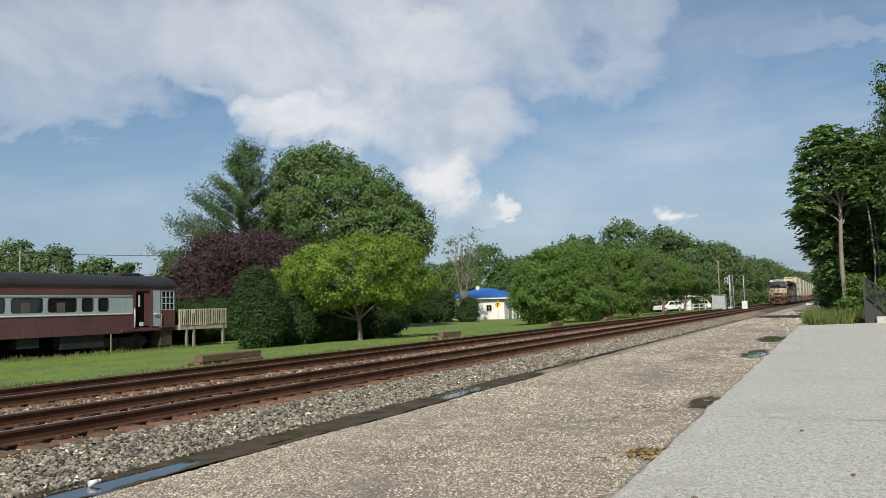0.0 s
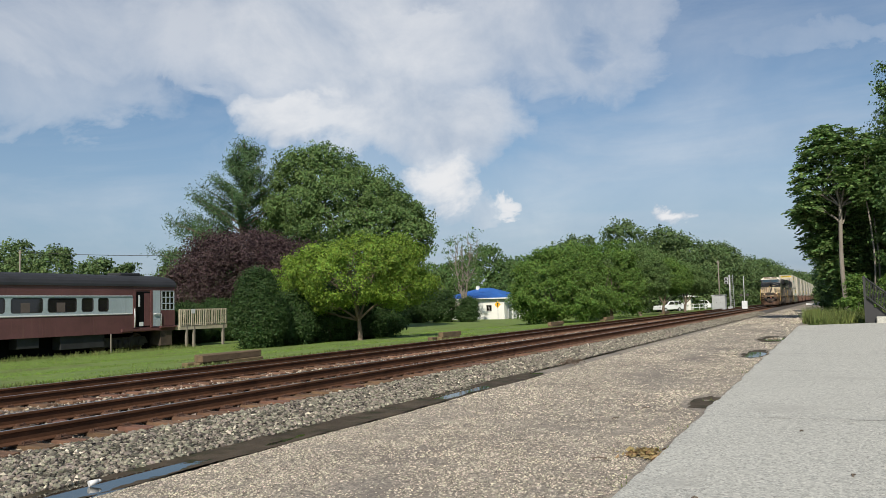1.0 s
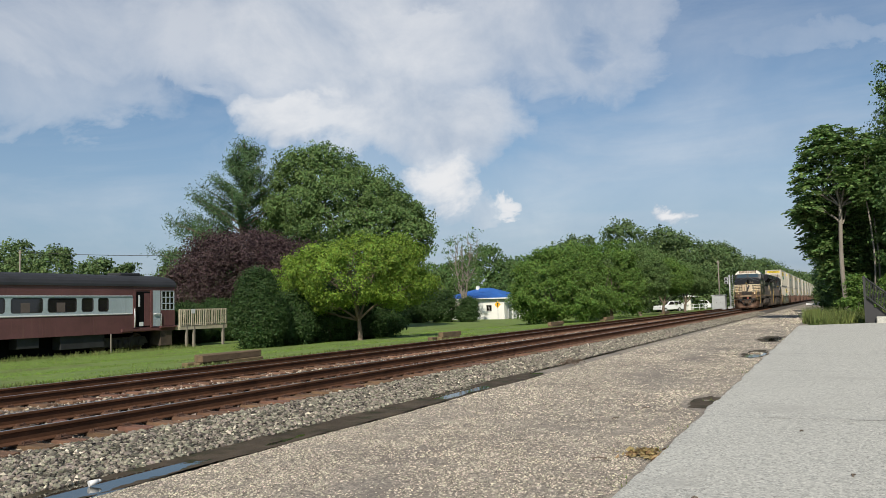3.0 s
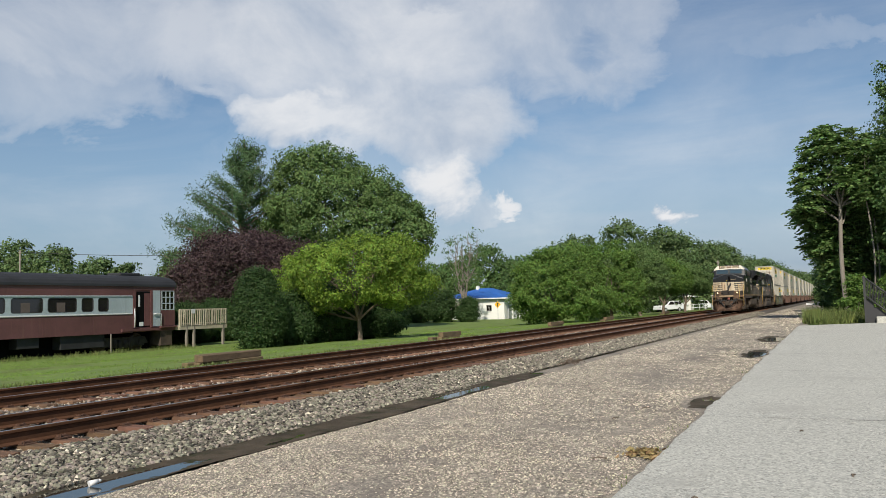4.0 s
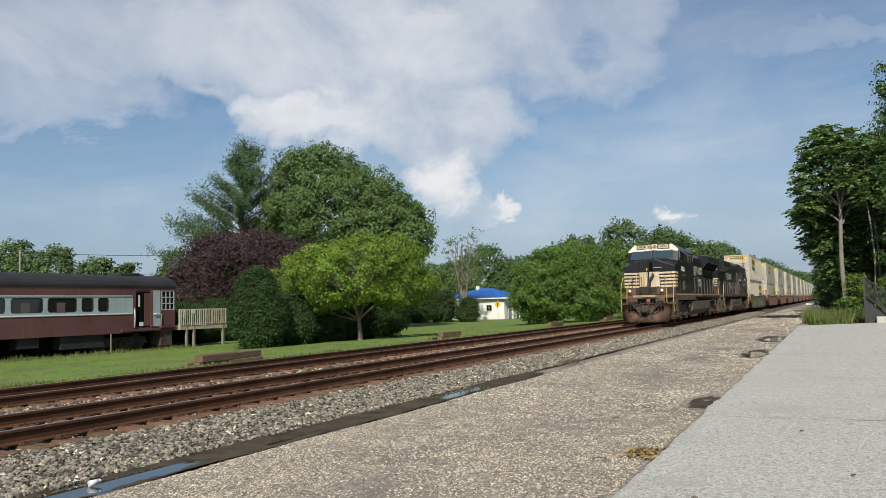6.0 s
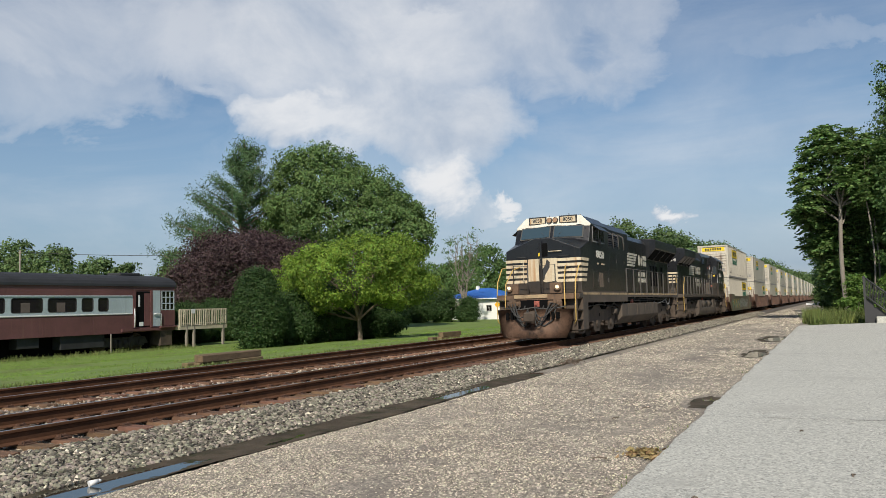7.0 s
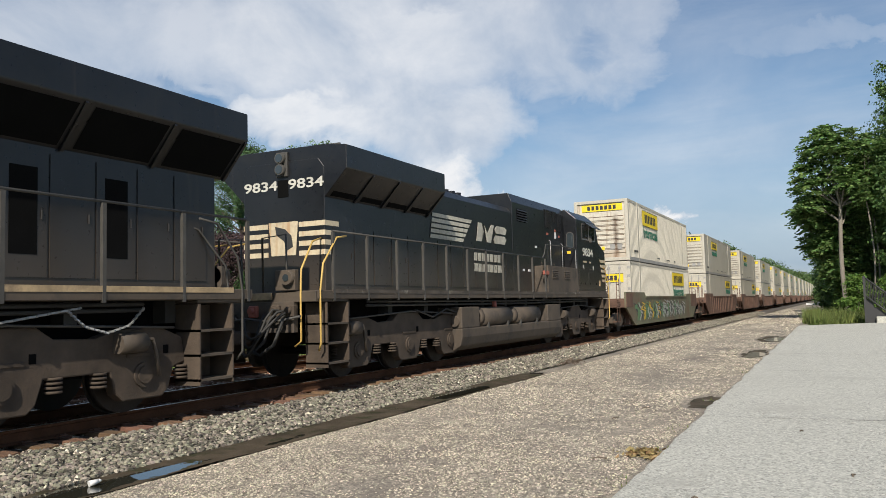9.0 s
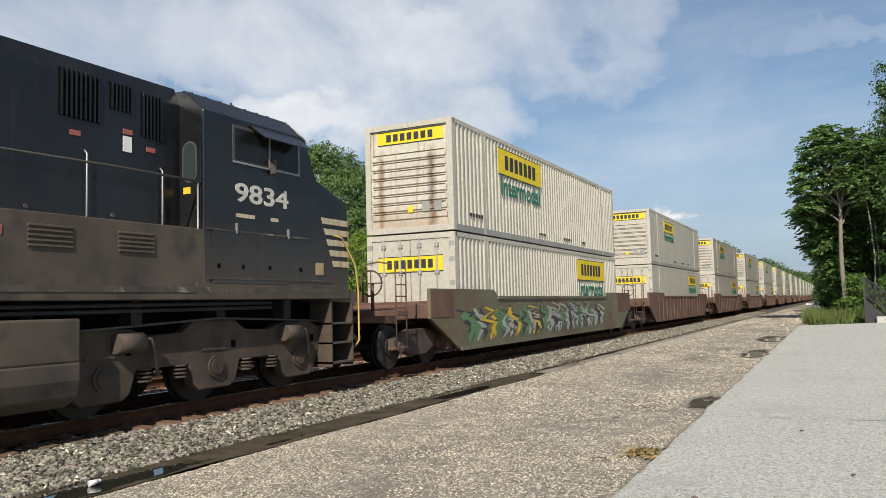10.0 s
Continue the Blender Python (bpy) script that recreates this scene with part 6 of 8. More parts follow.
        pipe(bm, [(s * 1.45, 17.0, 1.95), (s * 1.46, 16.97, 2.2), (s * 1.46, 16.97, 3.3)], 0.016)
        part("door_rail", bm, FRAMEGREY, cd)
        for a, z0, z1 in ((15.35, 2.62, 3.5), (16.66, 2.62, 3.45)):
            bm = bmesh.new()
            pipe(bm, [(s * 1.02, a, z0), (s * 1.07, a, z0 + 0.05), (s * 1.07, a, z1), (s * 1.02, a, z1 + 0.05)], 0.014)
            part("grab_iron", bm, FRAMEGREY, L)
        for k, (a, zz) in enumerate(((15.12, 3.72), (13.9, 3.2), (16.4, 3.70), (12.7, 2.4), (15.98, 3.89), (13.2, 2.4))):
            bm = bmesh.new()
            box(bm, *sorted((s * 1.0, s * 1.032)), a, a + 0.16, zz, zz + 0.07)
            part("data_plate", bm, REDTAG if k % 2 == 0 else WHITE_PAINT, L)
        lettering("end_number", "9834", 0.27, (s * 0.56, 1.944, 3.86), L, NUMBERS, (90, 0, 0), wide=1.6)
        bm = bmesh.new()
        pipe(bm, [(s * 1.47, 13.3, 2.82), (s * 1.47, 13.5, 2.95), (s * 1.44, 13.75, 3.28), (s * 1.44, 15.5, 3.31), (s * 1.47, 17.3, 3.3)], 0.02)
        pieces("grab_iron", bm, RAILING, L)
    bm = bmesh.new()
    prism(bm, [(-0.36, 3.12), (0.36, 3.12), (0.3, 2.45), (-0.3, 2.45)], 1.938, 2.0, "y")
    part("end_panel", bm, CREAM, L)
    bm = bmesh.new()
    prism(bm, [(-0.20, 3.04), (0.04, 2.98), (0.20, 2.84), (0.24, 2.62), (0.10, 2.55), (0.02, 2.74), (-0.16, 2.86)], 1.930, 1.95, "y")
    part("end_emblem", bm, INK, L, "black emblem on the hood end")
    bm = bmesh.new()
    box(bm, -0.14, 0.14, 1.90, 1.957, 4.03, 4.53, 0.01)
    part("lamp_panel", bm, RAILING, L)
    # recess below the lamps, only its dark drawn, as a black plate
    bm = bmesh.new()
    box(bm, -0.13, 0.13, 1.94, 1.96, 3.62, 3.97, 0.002)
    part("end_recess", bm, SHADEBLACK, L)
    for z in (4.40, 4.17):
        bm = bmesh.new()
        rod(bm, (0, 1.96, z), (0, 1.82, z), 0.11, 14)
        h = part("headlight", bm, RAILING, L)
        bm = bmesh.new()
        rod(bm, (0, 1.825, z), (0, 1.81, z), 0.085, 14)
        part("lens", bm, CABGLASS, h)
    bm = bmesh.new()
    rod(bm, (0, 6.9, 4.3), (0, 6.9, 4.68), 0.42, 20)
    for y in (8.6, 9.0, 9.4):
        rod(bm, (0.35, y, 4.3), (0.35, y, 4.55), 0.12, 10)
    part("exhaust_stack", bm, BLACK, L)
    side_rail(L, 1.5, 13.5, 1.15)
    fuel_tank(L, 7.1, 14.95, True)
    loco_truck(L, (2.75, 4.85, 6.95), 1)
    loco_truck(L, (15.5, 17.6, 19.7), -1)
    pilot(L, 0.0, 1, False)
    pilot(L, 22.3, -1, False)
    for ob in L.children:
        if ob.name.startswith("lens"):
            ob.data.materials[0] = CABGLASS
    return L


# ---------------------------------------------------------------- containers and well cars
CL, CH, CW = 16.154, 2.896, 1.2955


def corrugated(bm, x, ya, yb, z0, z1, s, pitch=0.28, deep=0.032):
    pts = []
    y = ya
    while y < yb - pitch * 0.5:
        pts += [(x, y), (x, y + pitch * 0.30), (x - s * deep, y + pitch * 0.42), (x - s * deep, y + pitch * 0.82), (x, y + pitch * 0.94)]
        y += pitch
    pts.append((x, yb))
    lo = [bm.verts.new((a, b, z0)) for a, b in pts]
    hi = [bm.verts.new((a, b, z1)) for a, b in pts]
    for i in range(len(pts) - 1):
        bm.faces.new((lo[i], lo[i + 1], hi[i + 1], hi[i]))


def logo(parent, x, y, z, w, h, face="side", green=True):
    """A yellow name panel: dark bars stand for the name, green ones under it for the word below."""
    def slab(m, a0, a1, z0, z1, e, nm):
        bm = bmesh.new()
        if face == "side":
            box(bm, *sorted((x, x + math.copysign(e, x))), a0, a1, z0, z1)
        else:
            box(bm, a0, a1, x - e, x, z0, z1)
        return part(nm, bm, m, parent)
    slab(YELLOW, y - w / 2, y + w / 2, z - h / 2, z + h / 2, 0.008, "logo_panel")
    n = 7
    for i in range(n):
        a = y - w * 0.36 + i * w * 0.74 / n
        slab(INK, a, a + w * 0.072, z - h * 0.27, z + h * 0.27, 0.012, "name_bar")
    slab(INK, y - w / 2, y + w / 2, z - h / 2, z - h / 2 + 0.02, 0.012, "panel_edge")
    slab(INK, y - w / 2, y + w / 2, z + h / 2 - 0.02, z + h / 2, 0.012, "panel_edge")
    if green:
        lettering("word", "Intermodal", w * 0.212, (x + math.copysign(0.006, x), y, z - h * 0.94), parent, GREENINK, (90, 0, 90 if x > 0 else -90), thick=0.003, wide=0.98)


def container(ribbed_front, label, front_mat, logo_y, smooth=False):
    C = empty("shipping_container", label=label, category="container", group="stacked containers")
    bm = bmesh.new()
    for s in (-1, 1):
        for a, b in ((0, 0.16), (CL - 0.16, CL)):
            box(bm, *sorted((s * (CW - 0.16), s * CW)), a, b, 0, CH, 0.01)
        box(bm, *sorted((s * (CW - 0.06), s * CW)), 0.1, CL - 0.1, CH - 0.12, CH - 0.005)
    for a in (0.002, CL - 0.102):
        box(bm, -CW + 0.1, CW - 0.1, a, a + 0.1, CH - 0.14, CH)
        box(bm, -CW + 0.1, CW - 0.1, a, a + 0.1, 0, 0.16)
    part("frame", bm, BOXWHITE, C)
    for s in (-1, 1):
        bm = bmesh.new()
        box(bm, *sorted((s * (CW - 0.08), s * (CW + 0.003))), 0.12, CL - 0.12, 0.0, 0.16)
        part("bottom_rail", bm, BOXGREY, C, "grey bottom rail")
        bm = bmesh.new()
        corrugated(bm, s * (CW - 0.006), 0.15, CL - 0.15, 0.15, CH - 0.11, s, 0.25 if not smooth else 1.2, 0.036 if not smooth else 0.006)
        part("side_wall", bm, BOXWHITE, C, "white corrugated side wall" if not smooth else "white smooth side wall")
        for y in (1.98, CL - 1.98):
            bm = bmesh.new()
            box(bm, *sorted((s * (CW - 0.05), s * (CW + 0.004))), y - 0.09, y + 0.09, 0.0, CH)
            rod(bm, (s * (CW + 0.004), y, CH - 0.06), (s * (CW + 0.012), y, CH - 0.06), 0.05, 8)
            part("lifting_post", bm, BOXWHITE, C)
        logo(C, s * (CW + 0.002), logo_y, 2.24, 3.0 if smooth else 3.7, 0.62 if smooth else 0.78, "side")
        bm = bmesh.new()
        for k, (a, w) in enumerate(((1.0, 0.9), (6.4, 0.7), (9.0, 1.0), (11.2, 0.5))):
            for i in range(5):
                box(bm, *sorted((s * CW, s * (CW + 0.005))), a + i * w / 5, a + i * w / 5 + w / 7, 0.30 if k else 0.42, 0.37 if k else 0.52)
        part("stencil_bar", bm, INK, C)
    bm = bmesh.new()
    box(bm, -CW + 0.05, CW - 0.05, 0.05, CL - 0.05, CH - 0.03, CH - 0.008)
    part("roof", bm, BOXWHITE, C)
    bm = bmesh.new()
    box(bm, -CW + 0.05, CW - 0.05, 0.05, CL - 0.05, 0.03, 0.10)
    part("floor_pan", bm, BOXGREY, C)
    bm = bmesh.new()
    box(bm, -CW + 0.12, CW - 0.12, CL - 0.09, CL - 0.04, 0.12, CH - 0.1)
    part("back_wall", bm, BOXWHITE, C)
    if ribbed_front:
        bm = bmesh.new()
        box(bm, -CW + 0.12, CW - 0.12, 0.06, 0.10, 0.12, CH - 0.1)
        fw = part("front_wall", bm, front_mat, C, "white front wall with level ribs")
        for i in range(8):
            z = 0.42 + i * 0.225
            bm = bmesh.new()
            prism(bm, [(0.062, z - 0.085), (0.022, z - 0.05), (0.022, z + 0.06), (0.062, z + 0.085)], -CW + 0.2, CW - 0.2, "x")
            part("rib", bm, front_mat, fw)
            # shadow gap between ribs, painted as a thin strip in dark rust colour
            bm = bmesh.new()
            box(bm, -CW + 0.22, CW - 0.24, 0.045, 0.063, z + 0.1, z + 0.118)
            part("rusty_groove", bm, STEEL_RUST, fw)
        logo(C, 0.055, 0.05, 2.54, 1.95, 0.36, "front", False)
        for x, m in ((0.05, YELLOW), (0.5, BOXGREY), (0.85, BOXGREY)):
            bm = bmesh.new()
            w = 0.07 if m is YELLOW else 0.11
            box(bm, x - w, x + w, 0.01, 0.03, 0.52, 0.52 + 2.4 * w)
            part("placard", bm, m, C)
    else:
        for s in (-1, 1):
            bm = bmesh.new()
            box(bm, *sorted((s * 0.01, s * (CW - 0.13))), 0.03, 0.08, 0.14, CH - 0.12, 0.004)
            dr = part("door", bm, BOXWHITE, C, "white container door")
            for x in (0.28, 0.78):
                bm = bmesh.new()
                rod(bm, (s * x, 0.0, 0.1), (s * x, 0.0, CH - 0.1), 0.02, 8)
                for z in (0.3, 1.1, 1.9, CH - 0.3):
                    box(bm, s * x - 0.06, s * x + 0.06, -0.012, 0.03, z - 0.05, z + 0.05)
                part("locking_bar", bm, BOXGREY, dr)
            bm = bmesh.new()
            for z in (0.5, 1.0, 1.6, 2.2, 2.6):
                box(bm, *sorted((s * (CW - 0.16), s * (CW - 0.02))), -0.005, 0.03, z - 0.06, z + 0.06)
            pieces("hinge", bm, BOXGREY, dr)
        logo(C, 0.025, 0.0, 2.12, 1.9, 0.42, "front", False)
    return C


def well_car(first):
    C = empty("well_car", label="brown double-stack well car, its side covered in faded graffiti" if first else "rusty brown double-stack well car with ribbed sides", category="railcar", group="well cars")
    main = WELLGREEN if first else WELLBROWN
    for s in (-1, 1):
        bm = bmesh.new()
        prism(bm, [(2.1, 1.08), (2.1, 1.78), (5.9, 1.78), (6.2, 1.58), (17.5, 1.58), (17.8, 1.74), (21.65, 1.74), (21.65, 1.08), (20.1, 0.29), (3.65, 0.29)], *sorted((s * 1.36, s * 1.45)), "x")
        part("well_side", bm, main, C, "painted steel side, faded and scuffed" if first else "", 0.01)
        bm = bmesh.new()
        box(bm, *sorted((s * 1.34, s * 1.49)), 6.1, 17.6, 1.52, 1.60)
        box(bm, *sorted((s * 1.34, s * 1.49)), 3.7, 20.0, 0.26, 0.34)
        part("chord", bm, WELLBROWN if not first else main, C)
        if not first:
            for i in range(15):
                bm = bmesh.new()
                y = 4.5 + i * 1.05
                box(bm, *sorted((s * 1.44, s * 1.485)), y - 0.06, y + 0.06, 0.34, 1.52)
                part("side_rib", bm, WELLBROWN, C)
        else:
            for a, b in ((2.1, 3.3), (19.4, 21.65)):
                bm = bmesh.new()
                box(bm, *sorted((s * 1.445, s * 1.462)), a, b, 1.1 if a < 5 else 0.95, 1.72)
                part("rust_panel", bm, WELLBROWN, C, "rust-brown primer panel")
        for y0 in (0.55, 22.6):
            bm = bmesh.new()
            for z in (1.1, 1.35, 1.6, 1.85, 2.1):
                rod(bm, (s * 1.42, y0, z), (s * 1.42, y0 + 0.45, z), 0.014, 5)
            for q in (0, 0.45):
                pipe(bm, [(s * 1.42, y0 + q, 0.5), (s * 1.42, y0 + q, 1.5), (s * 1.42, y0 + q, 2.35)], 0.018)
            pipe(bm, [(s * 1.3, y0, 2.3), (s * 1.0, y0, 2.35), (s * 0.6, y0, 2.3), (s * 0.6, y0, 1.5)], 0.018)
            box(bm, *sorted((s * 1.2, s * 1.45)), y0, y0 + 0.45, 0.48, 0.52)
            part("ladder", bm, WELLBROWN, C, "tall grab-iron ladder")
    if first:
        # sprayed strokes along the side, sweeping shapes without words
        for i in range(84):
            k = (i % 42) / 41
            y = 4.0 + 12.6 * k + rs.uniform(-0.3, 0.3)
            m = SPRAY[(0, 3, 0, 1, 3, 2)[i % 6] if k < 0.5 else (1, 3, 0, 1, 3, 1)[i % 6]]
            bm = bmesh.new()
            h = rs.uniform(0.55, 0.95)
            a0 = rs.uniform(-0.5, 0.5)
            pts = [(y + 0.34 * math.sin(a0 + u * rs.choice((2.2, 3.4, 5.0))) * (1 - 0.4 * u) + u * rs.uniform(-0.6, 0.6), 0.44 + h * u) for u in np.linspace(0, 1, 9)]
            w = rs.uniform(0.05, 0.15)
            A = [bm.verts.new((1.4525 + 0.0003 * (i % 29), a - w * (0.5 + math.sin(3 * j / 8)), b)) for j, (a, b) in enumerate(pts)]
            B = [bm.verts.new((1.4525 + 0.0003 * (i % 29), a + w * (0.5 + math.sin(3 * j / 8)), b + 0.03)) for j, (a, b) in enumerate(pts)]
            for j in range(8):
                bm.faces.new((A[j], A[j + 1], B[j + 1], B[j]))
            part("spray_stroke", bm, m, C)
    bm = bmesh.new()
    box(bm, -1.36, 1.36, 3.5, 20.2, 0.29, 0.325)
    part("well_floor", bm, WELLBROWN, C)
    for y0, d in ((0.0, 1), (23.75, -1)):
        def Y(a):
            return y0 + d * a
        bm = bmesh.new()
        prism(bm, [(Y(0.55), 1.05), (Y(0.55), 1.32), (Y(3.4), 1.40), (Y(3.6), 0.9), (Y(2.2), 0.98)], -0.5, 0.5, "x")
        box(bm, -1.36, 1.36, *sorted((Y(2.1), Y(3.5))), 1.08, 1.42, 0.02)
        box(bm, -1.45, 1.45, *sorted((Y(0.55), Y(1.05))), 1.18, 1.30, 0.01)
        part("end_platform", bm, WELLBROWN, C)
        bm = bmesh.new()
        box(bm, -1.3, 1.3, *sorted((Y(3.2), Y(3.5))), 0.33, 1.5)
        part("bulkhead", bm, WELLBROWN, C)
        coupler(C, Y(0.05), d)
        ys = sorted((Y(1.25), Y(3.05)))
        yc = sum(ys) / 2
        for s in (-1, 1):
            bm = bmesh.new()
            prism(bm, [(ys[0] - 0.25, 0.42), (ys[0] - 0.22, 0.66), (yc - 0.4, 0.86), (yc + 0.4, 0.86), (ys[1] + 0.22, 0.66), (ys[1] + 0.25, 0.42), (ys[1] - 0.2, 0.40), (yc + 0.35, 0.26), (yc - 0.35, 0.26), (ys[0] + 0.2, 0.40)], *sorted((s * 0.92, s * 1.08)), "x")
            tf = part("truck_frame", bm, TRUCKMAT, C, "", 0.015)
            for y in ys:
                bm = bmesh.new()
                rod(bm, (s * 1.07, y, 0.48), (s * 1.14, y, 0.48), 0.12, 12)
                part("bearing_cap", bm, TRUCKMAT, tf)
        for y in ys:
            wheelset(C, y, 0.48)
    bm = bmesh.new()
    pipe(bm, [(0.75 + 0.28 * math.cos(a), 0.64, 1.9 + 0.28 * math.sin(a)) for a in np.linspace(0, 6.283, 15)], 0.02, 5)
    rod(bm, (0.5, 0.64, 1.9), (1.0, 0.64, 1.9), 0.014, 5)
    rod(bm, (0.75, 0.64, 1.65), (0.75, 0.64, 2.15), 0.014, 5)
    rod(bm, (0.75, 0.7, 1.3), (0.75, 0.7, 1.9), 0.04, 8)
    part("brake_wheel", bm, WELLBROWN, C)
    return C


SPEED, FRONT_AT_END = 18.93, -30.44
MOVERS = []


def train():
    a = locomotive_first()
    MOVERS.append((a, 0.0, 0.0))
    b = locomotive_second()
    MOVERS.append((b, 22.3, 0.0))
    zlow = 0.348
    zup = zlow + CH + 0.045
    up = container(True, "white corrugated container with a rust-streaked ribbed front, stacked on another", BOXRUST, 4.9)
    low = container(False, "white corrugated container sunk in a well car, doors forward", BOXWHITE, 12.3)
    upc = container(True, "clean white container with a ribbed front, stacked on another", BOXWHITE, 5.2, True)
    lowc = container(False, "clean white container sunk in a well car, doors forward", BOXWHITE, 12.7, True)
    car = well_car(True)
    car2 = well_car(False)
    n1, n2 = [], []
    for i in range(16):
        y = 44.6 + i * 23.75
        if i < 2:
            c, u, l = (car, up, low) if i == 0 else (car2, upc, lowc)
        else:
            c = copy_thing(car2, Matrix())
            u, l = copy_thing(upc, Matrix()), copy_thing(lowc, Matrix())
        MOVERS.append((c, y, 0.0)), MOVERS.append((u, y + 3.80, zup)), MOVERS.append((l, y + 3.80, zlow))


train()


def motions():
    for ob, off, z in MOVERS:
        rows = [(t, pose(TRACK_X, FRONT_AT_END + SPEED * (10.0 - t) + off, z)) for t in (0.0, 2.0, 4.0, 6.0, 8.0, 10.0)]
        walk(ob, rows)
    # wheels roll without slipping
    for ob, y, r in WHEELS:
        if ob.parent.name.startswith("well_car") and ob.parent.name != "well_car":
            continue
        turn = math.degrees(SPEED / r) / FPS
        walk(ob, [(i / FPS, pose(0, y, r, turn * i)) for i in range(0, 301)])


# ---------------------------------------------------------------- the standing coach and its deck
MAROON = mat("coach_maroon", (0.125, 0.053, 0.051), 0.6, var=0.2, scale=0.8, fine=14, bump=0.06, streak=((0.17, 0.09, 0.07), 0.3))
COACHGREY = mat("coach_grey", (0.36, 0.42, 0.44), 0.6, var=0.12, scale=0.9, fine=14, bump=0.04, streak=((0.24, 0.27, 0.28), 0.25))
ROOFTAR = mat("coach_roof", (0.022, 0.023, 0.026), 0.75, var=0.25, scale=0.8, fine=14, bump=0.15)
TRIMWHITE = mat("trim_white", (0.66, 0.67, 0.66), 0.6, var=0.1, scale=3, fine=20, bump=0.03)
COACHGLASS = glassy("coach_glass", (0.02, 0.018, 0.018), 0.05)
DECKWOOD = mat("deck_wood", (0.40, 0.36, 0.26), 0.85, var=0.25, scale=3, fine=25, bump=0.2, obrand=0.2)
PLANKWOOD = mat("old_timber", (0.135, 0.097, 0.050), 0.9, var=0.3, scale=2.5, fine=20, bump=0.5, obrand=0.25, stretch=(3, 1, 3))
UNDERBOX = mat("underframe_box", (0.020, 0.021, 0.022), 0.8, var=0.3, scale=2, fine=20, bump=0.1)
COACHTRUCK = mat("coach_truck", (0.035, 0.029, 0.024), 0.85, var=0.35, scale=3, fine=20, bump=0.3)
BRASSPALE = mat("curtain_pale", (0.11, 0.085, 0.075), 0.9, var=0.1, scale=3, fine=20, bump=0)


def coach():
    X = -32.5
    C = empty("railway_coach", pose(X - 1.5, 0, -0.55), "faded maroon and grey railway coach parked beyond the lawn", "railway coach")
    z = lambda v: v + 0.55
    y0, y1 = 4.0, 32.45
    bm = bmesh.new()
    box(bm, -1.5, 1.46, y0, y1, z(0.45), z(2.84))
    part("body", bm, MAROON, C, "faded maroon steel body")
    bm = bmesh.new()
    box(bm, 1.44, 1.5, y0, 29.55, z(0.42), z(1.40))
    box(bm, 1.44, 1.5, y0, 29.55, z(2.28), z(2.84))
    box(bm, 1.44, 1.5, 29.55, y1, z(2.60), z(2.84))
    part("side_panel", bm, MAROON, C, "maroon side plates with soft dents")
    for s in np.arange(5.2, 29, 2.74):
        bm = bmesh.new()
        box(bm, 1.5, 1.506, s, s + 0.05, z(0.45), z(1.36))
        part("panel_seam", bm, MAROON, C)
    wins = [(22.8, 24.4), (24.62, 26.2), (26.45, 27.15), (27.4, 28.05)] + [(22.8 - 1.83 * k, 24.38 - 1.83 * k) for k in range(1, 9)]
    edges = sorted(wins)
    prev = y0
    # grey window band in pieces between the openings
    bm = bmesh.new()
    for a, b in edges + [(29.55, 29.55)]:
        if a - prev > 0.01:
            box(bm, 1.44, 1.497, prev, a, z(1.40), z(2.28))
        prev = b
    for a, b in edges:
        box(bm, 1.44, 1.497, a, b, z(1.40), z(1.53))
        box(bm, 1.44, 1.497, a, b, z(2.22), z(2.28))
    pieces("window_band", bm, COACHGREY, C, "grey-blue painted window band")
    for k, (a, b) in enumerate(edges):
        bm = bmesh.new()
        for p in ((a, a + 0.05, 1.53, 2.22), (b - 0.05, b, 1.53, 2.22), (a, b, 1.53, 1.57), (a, b, 2.18, 2.22)):
            box(bm, 1.45, 1.492, p[0], p[1], z(p[2]), z(p[3]))
        w = part("window", bm, INK, C, "dark-framed coach window")
        bm = bmesh.new()
        box(bm, 1.462, 1.470, a + 0.03, b - 0.03, z(1.55), z(2.2))
        part("pane", bm, COACHGLASS, w)
        bm = bmesh.new()
        q = 0.15
        for ya_, sy in ((a, 1), (b, -1)):
            for za_, sz in ((1.53, 1), (2.22, -1)):
                arc = [(ya_ + sy * q * (1 - math.sin(t)), z(za_) + sz * q * (1 - math.cos(t))) for t in np.linspace(0, math.pi / 2, 5)]
                prism(bm, [(ya_, z(za_))] + arc, 1.45, 1.4985, "x")
        pieces("corner_fillet", bm, COACHGREY, w)
        if b - a > 1:
            bm = bmesh.new()
            box(bm, 1.468, 1.474, a + 0.5, a + 0.95, z(1.57), z(2.0))
            part("blind", bm, BRASSPALE, w)
    for zz in (1.40, 2.30):
        bm = bmesh.new()
        box(bm, 1.495, 1.53, y0, 29.5, z(zz) - 0.03, z(zz) + 0.03, 0.01)
        part("belt_rail", bm, TRIMWHITE if zz < 2 else COACHGREY, C, "white belt rail" if zz < 2 else "")
    bm = bmesh.new()
    box(bm, 1.49, 1.52, y0, 29.5, z(0.42), z(0.48))
    part("sill_edge", bm, MAROON, C)
    # roof, curved, with ends rounded down
    bm = bmesh.new()
    prof = [(-1.56, 2.80)] + [(-1.56 * math.cos(a), 2.80 + 0.64 * math.sin(a) ** 0.8) for a in np.linspace(0.12, math.pi - 0.12, 13)] + [(1.56, 2.80)]
    prism(bm, [(x, z(v)) for x, v in prof], y0, y1 - 0.35, "y")
    prism(bm, [(x * 0.99, z(2.80 + (v - 2.8) * 0.95)) for x, v in prof], y1 - 0.35, y1 + 0.08, "y")
    r = part("roof", bm, ROOFTAR, C, "black tarred roof")
    for s in np.arange(6, 31, 4.2):
        bm = bmesh.new()
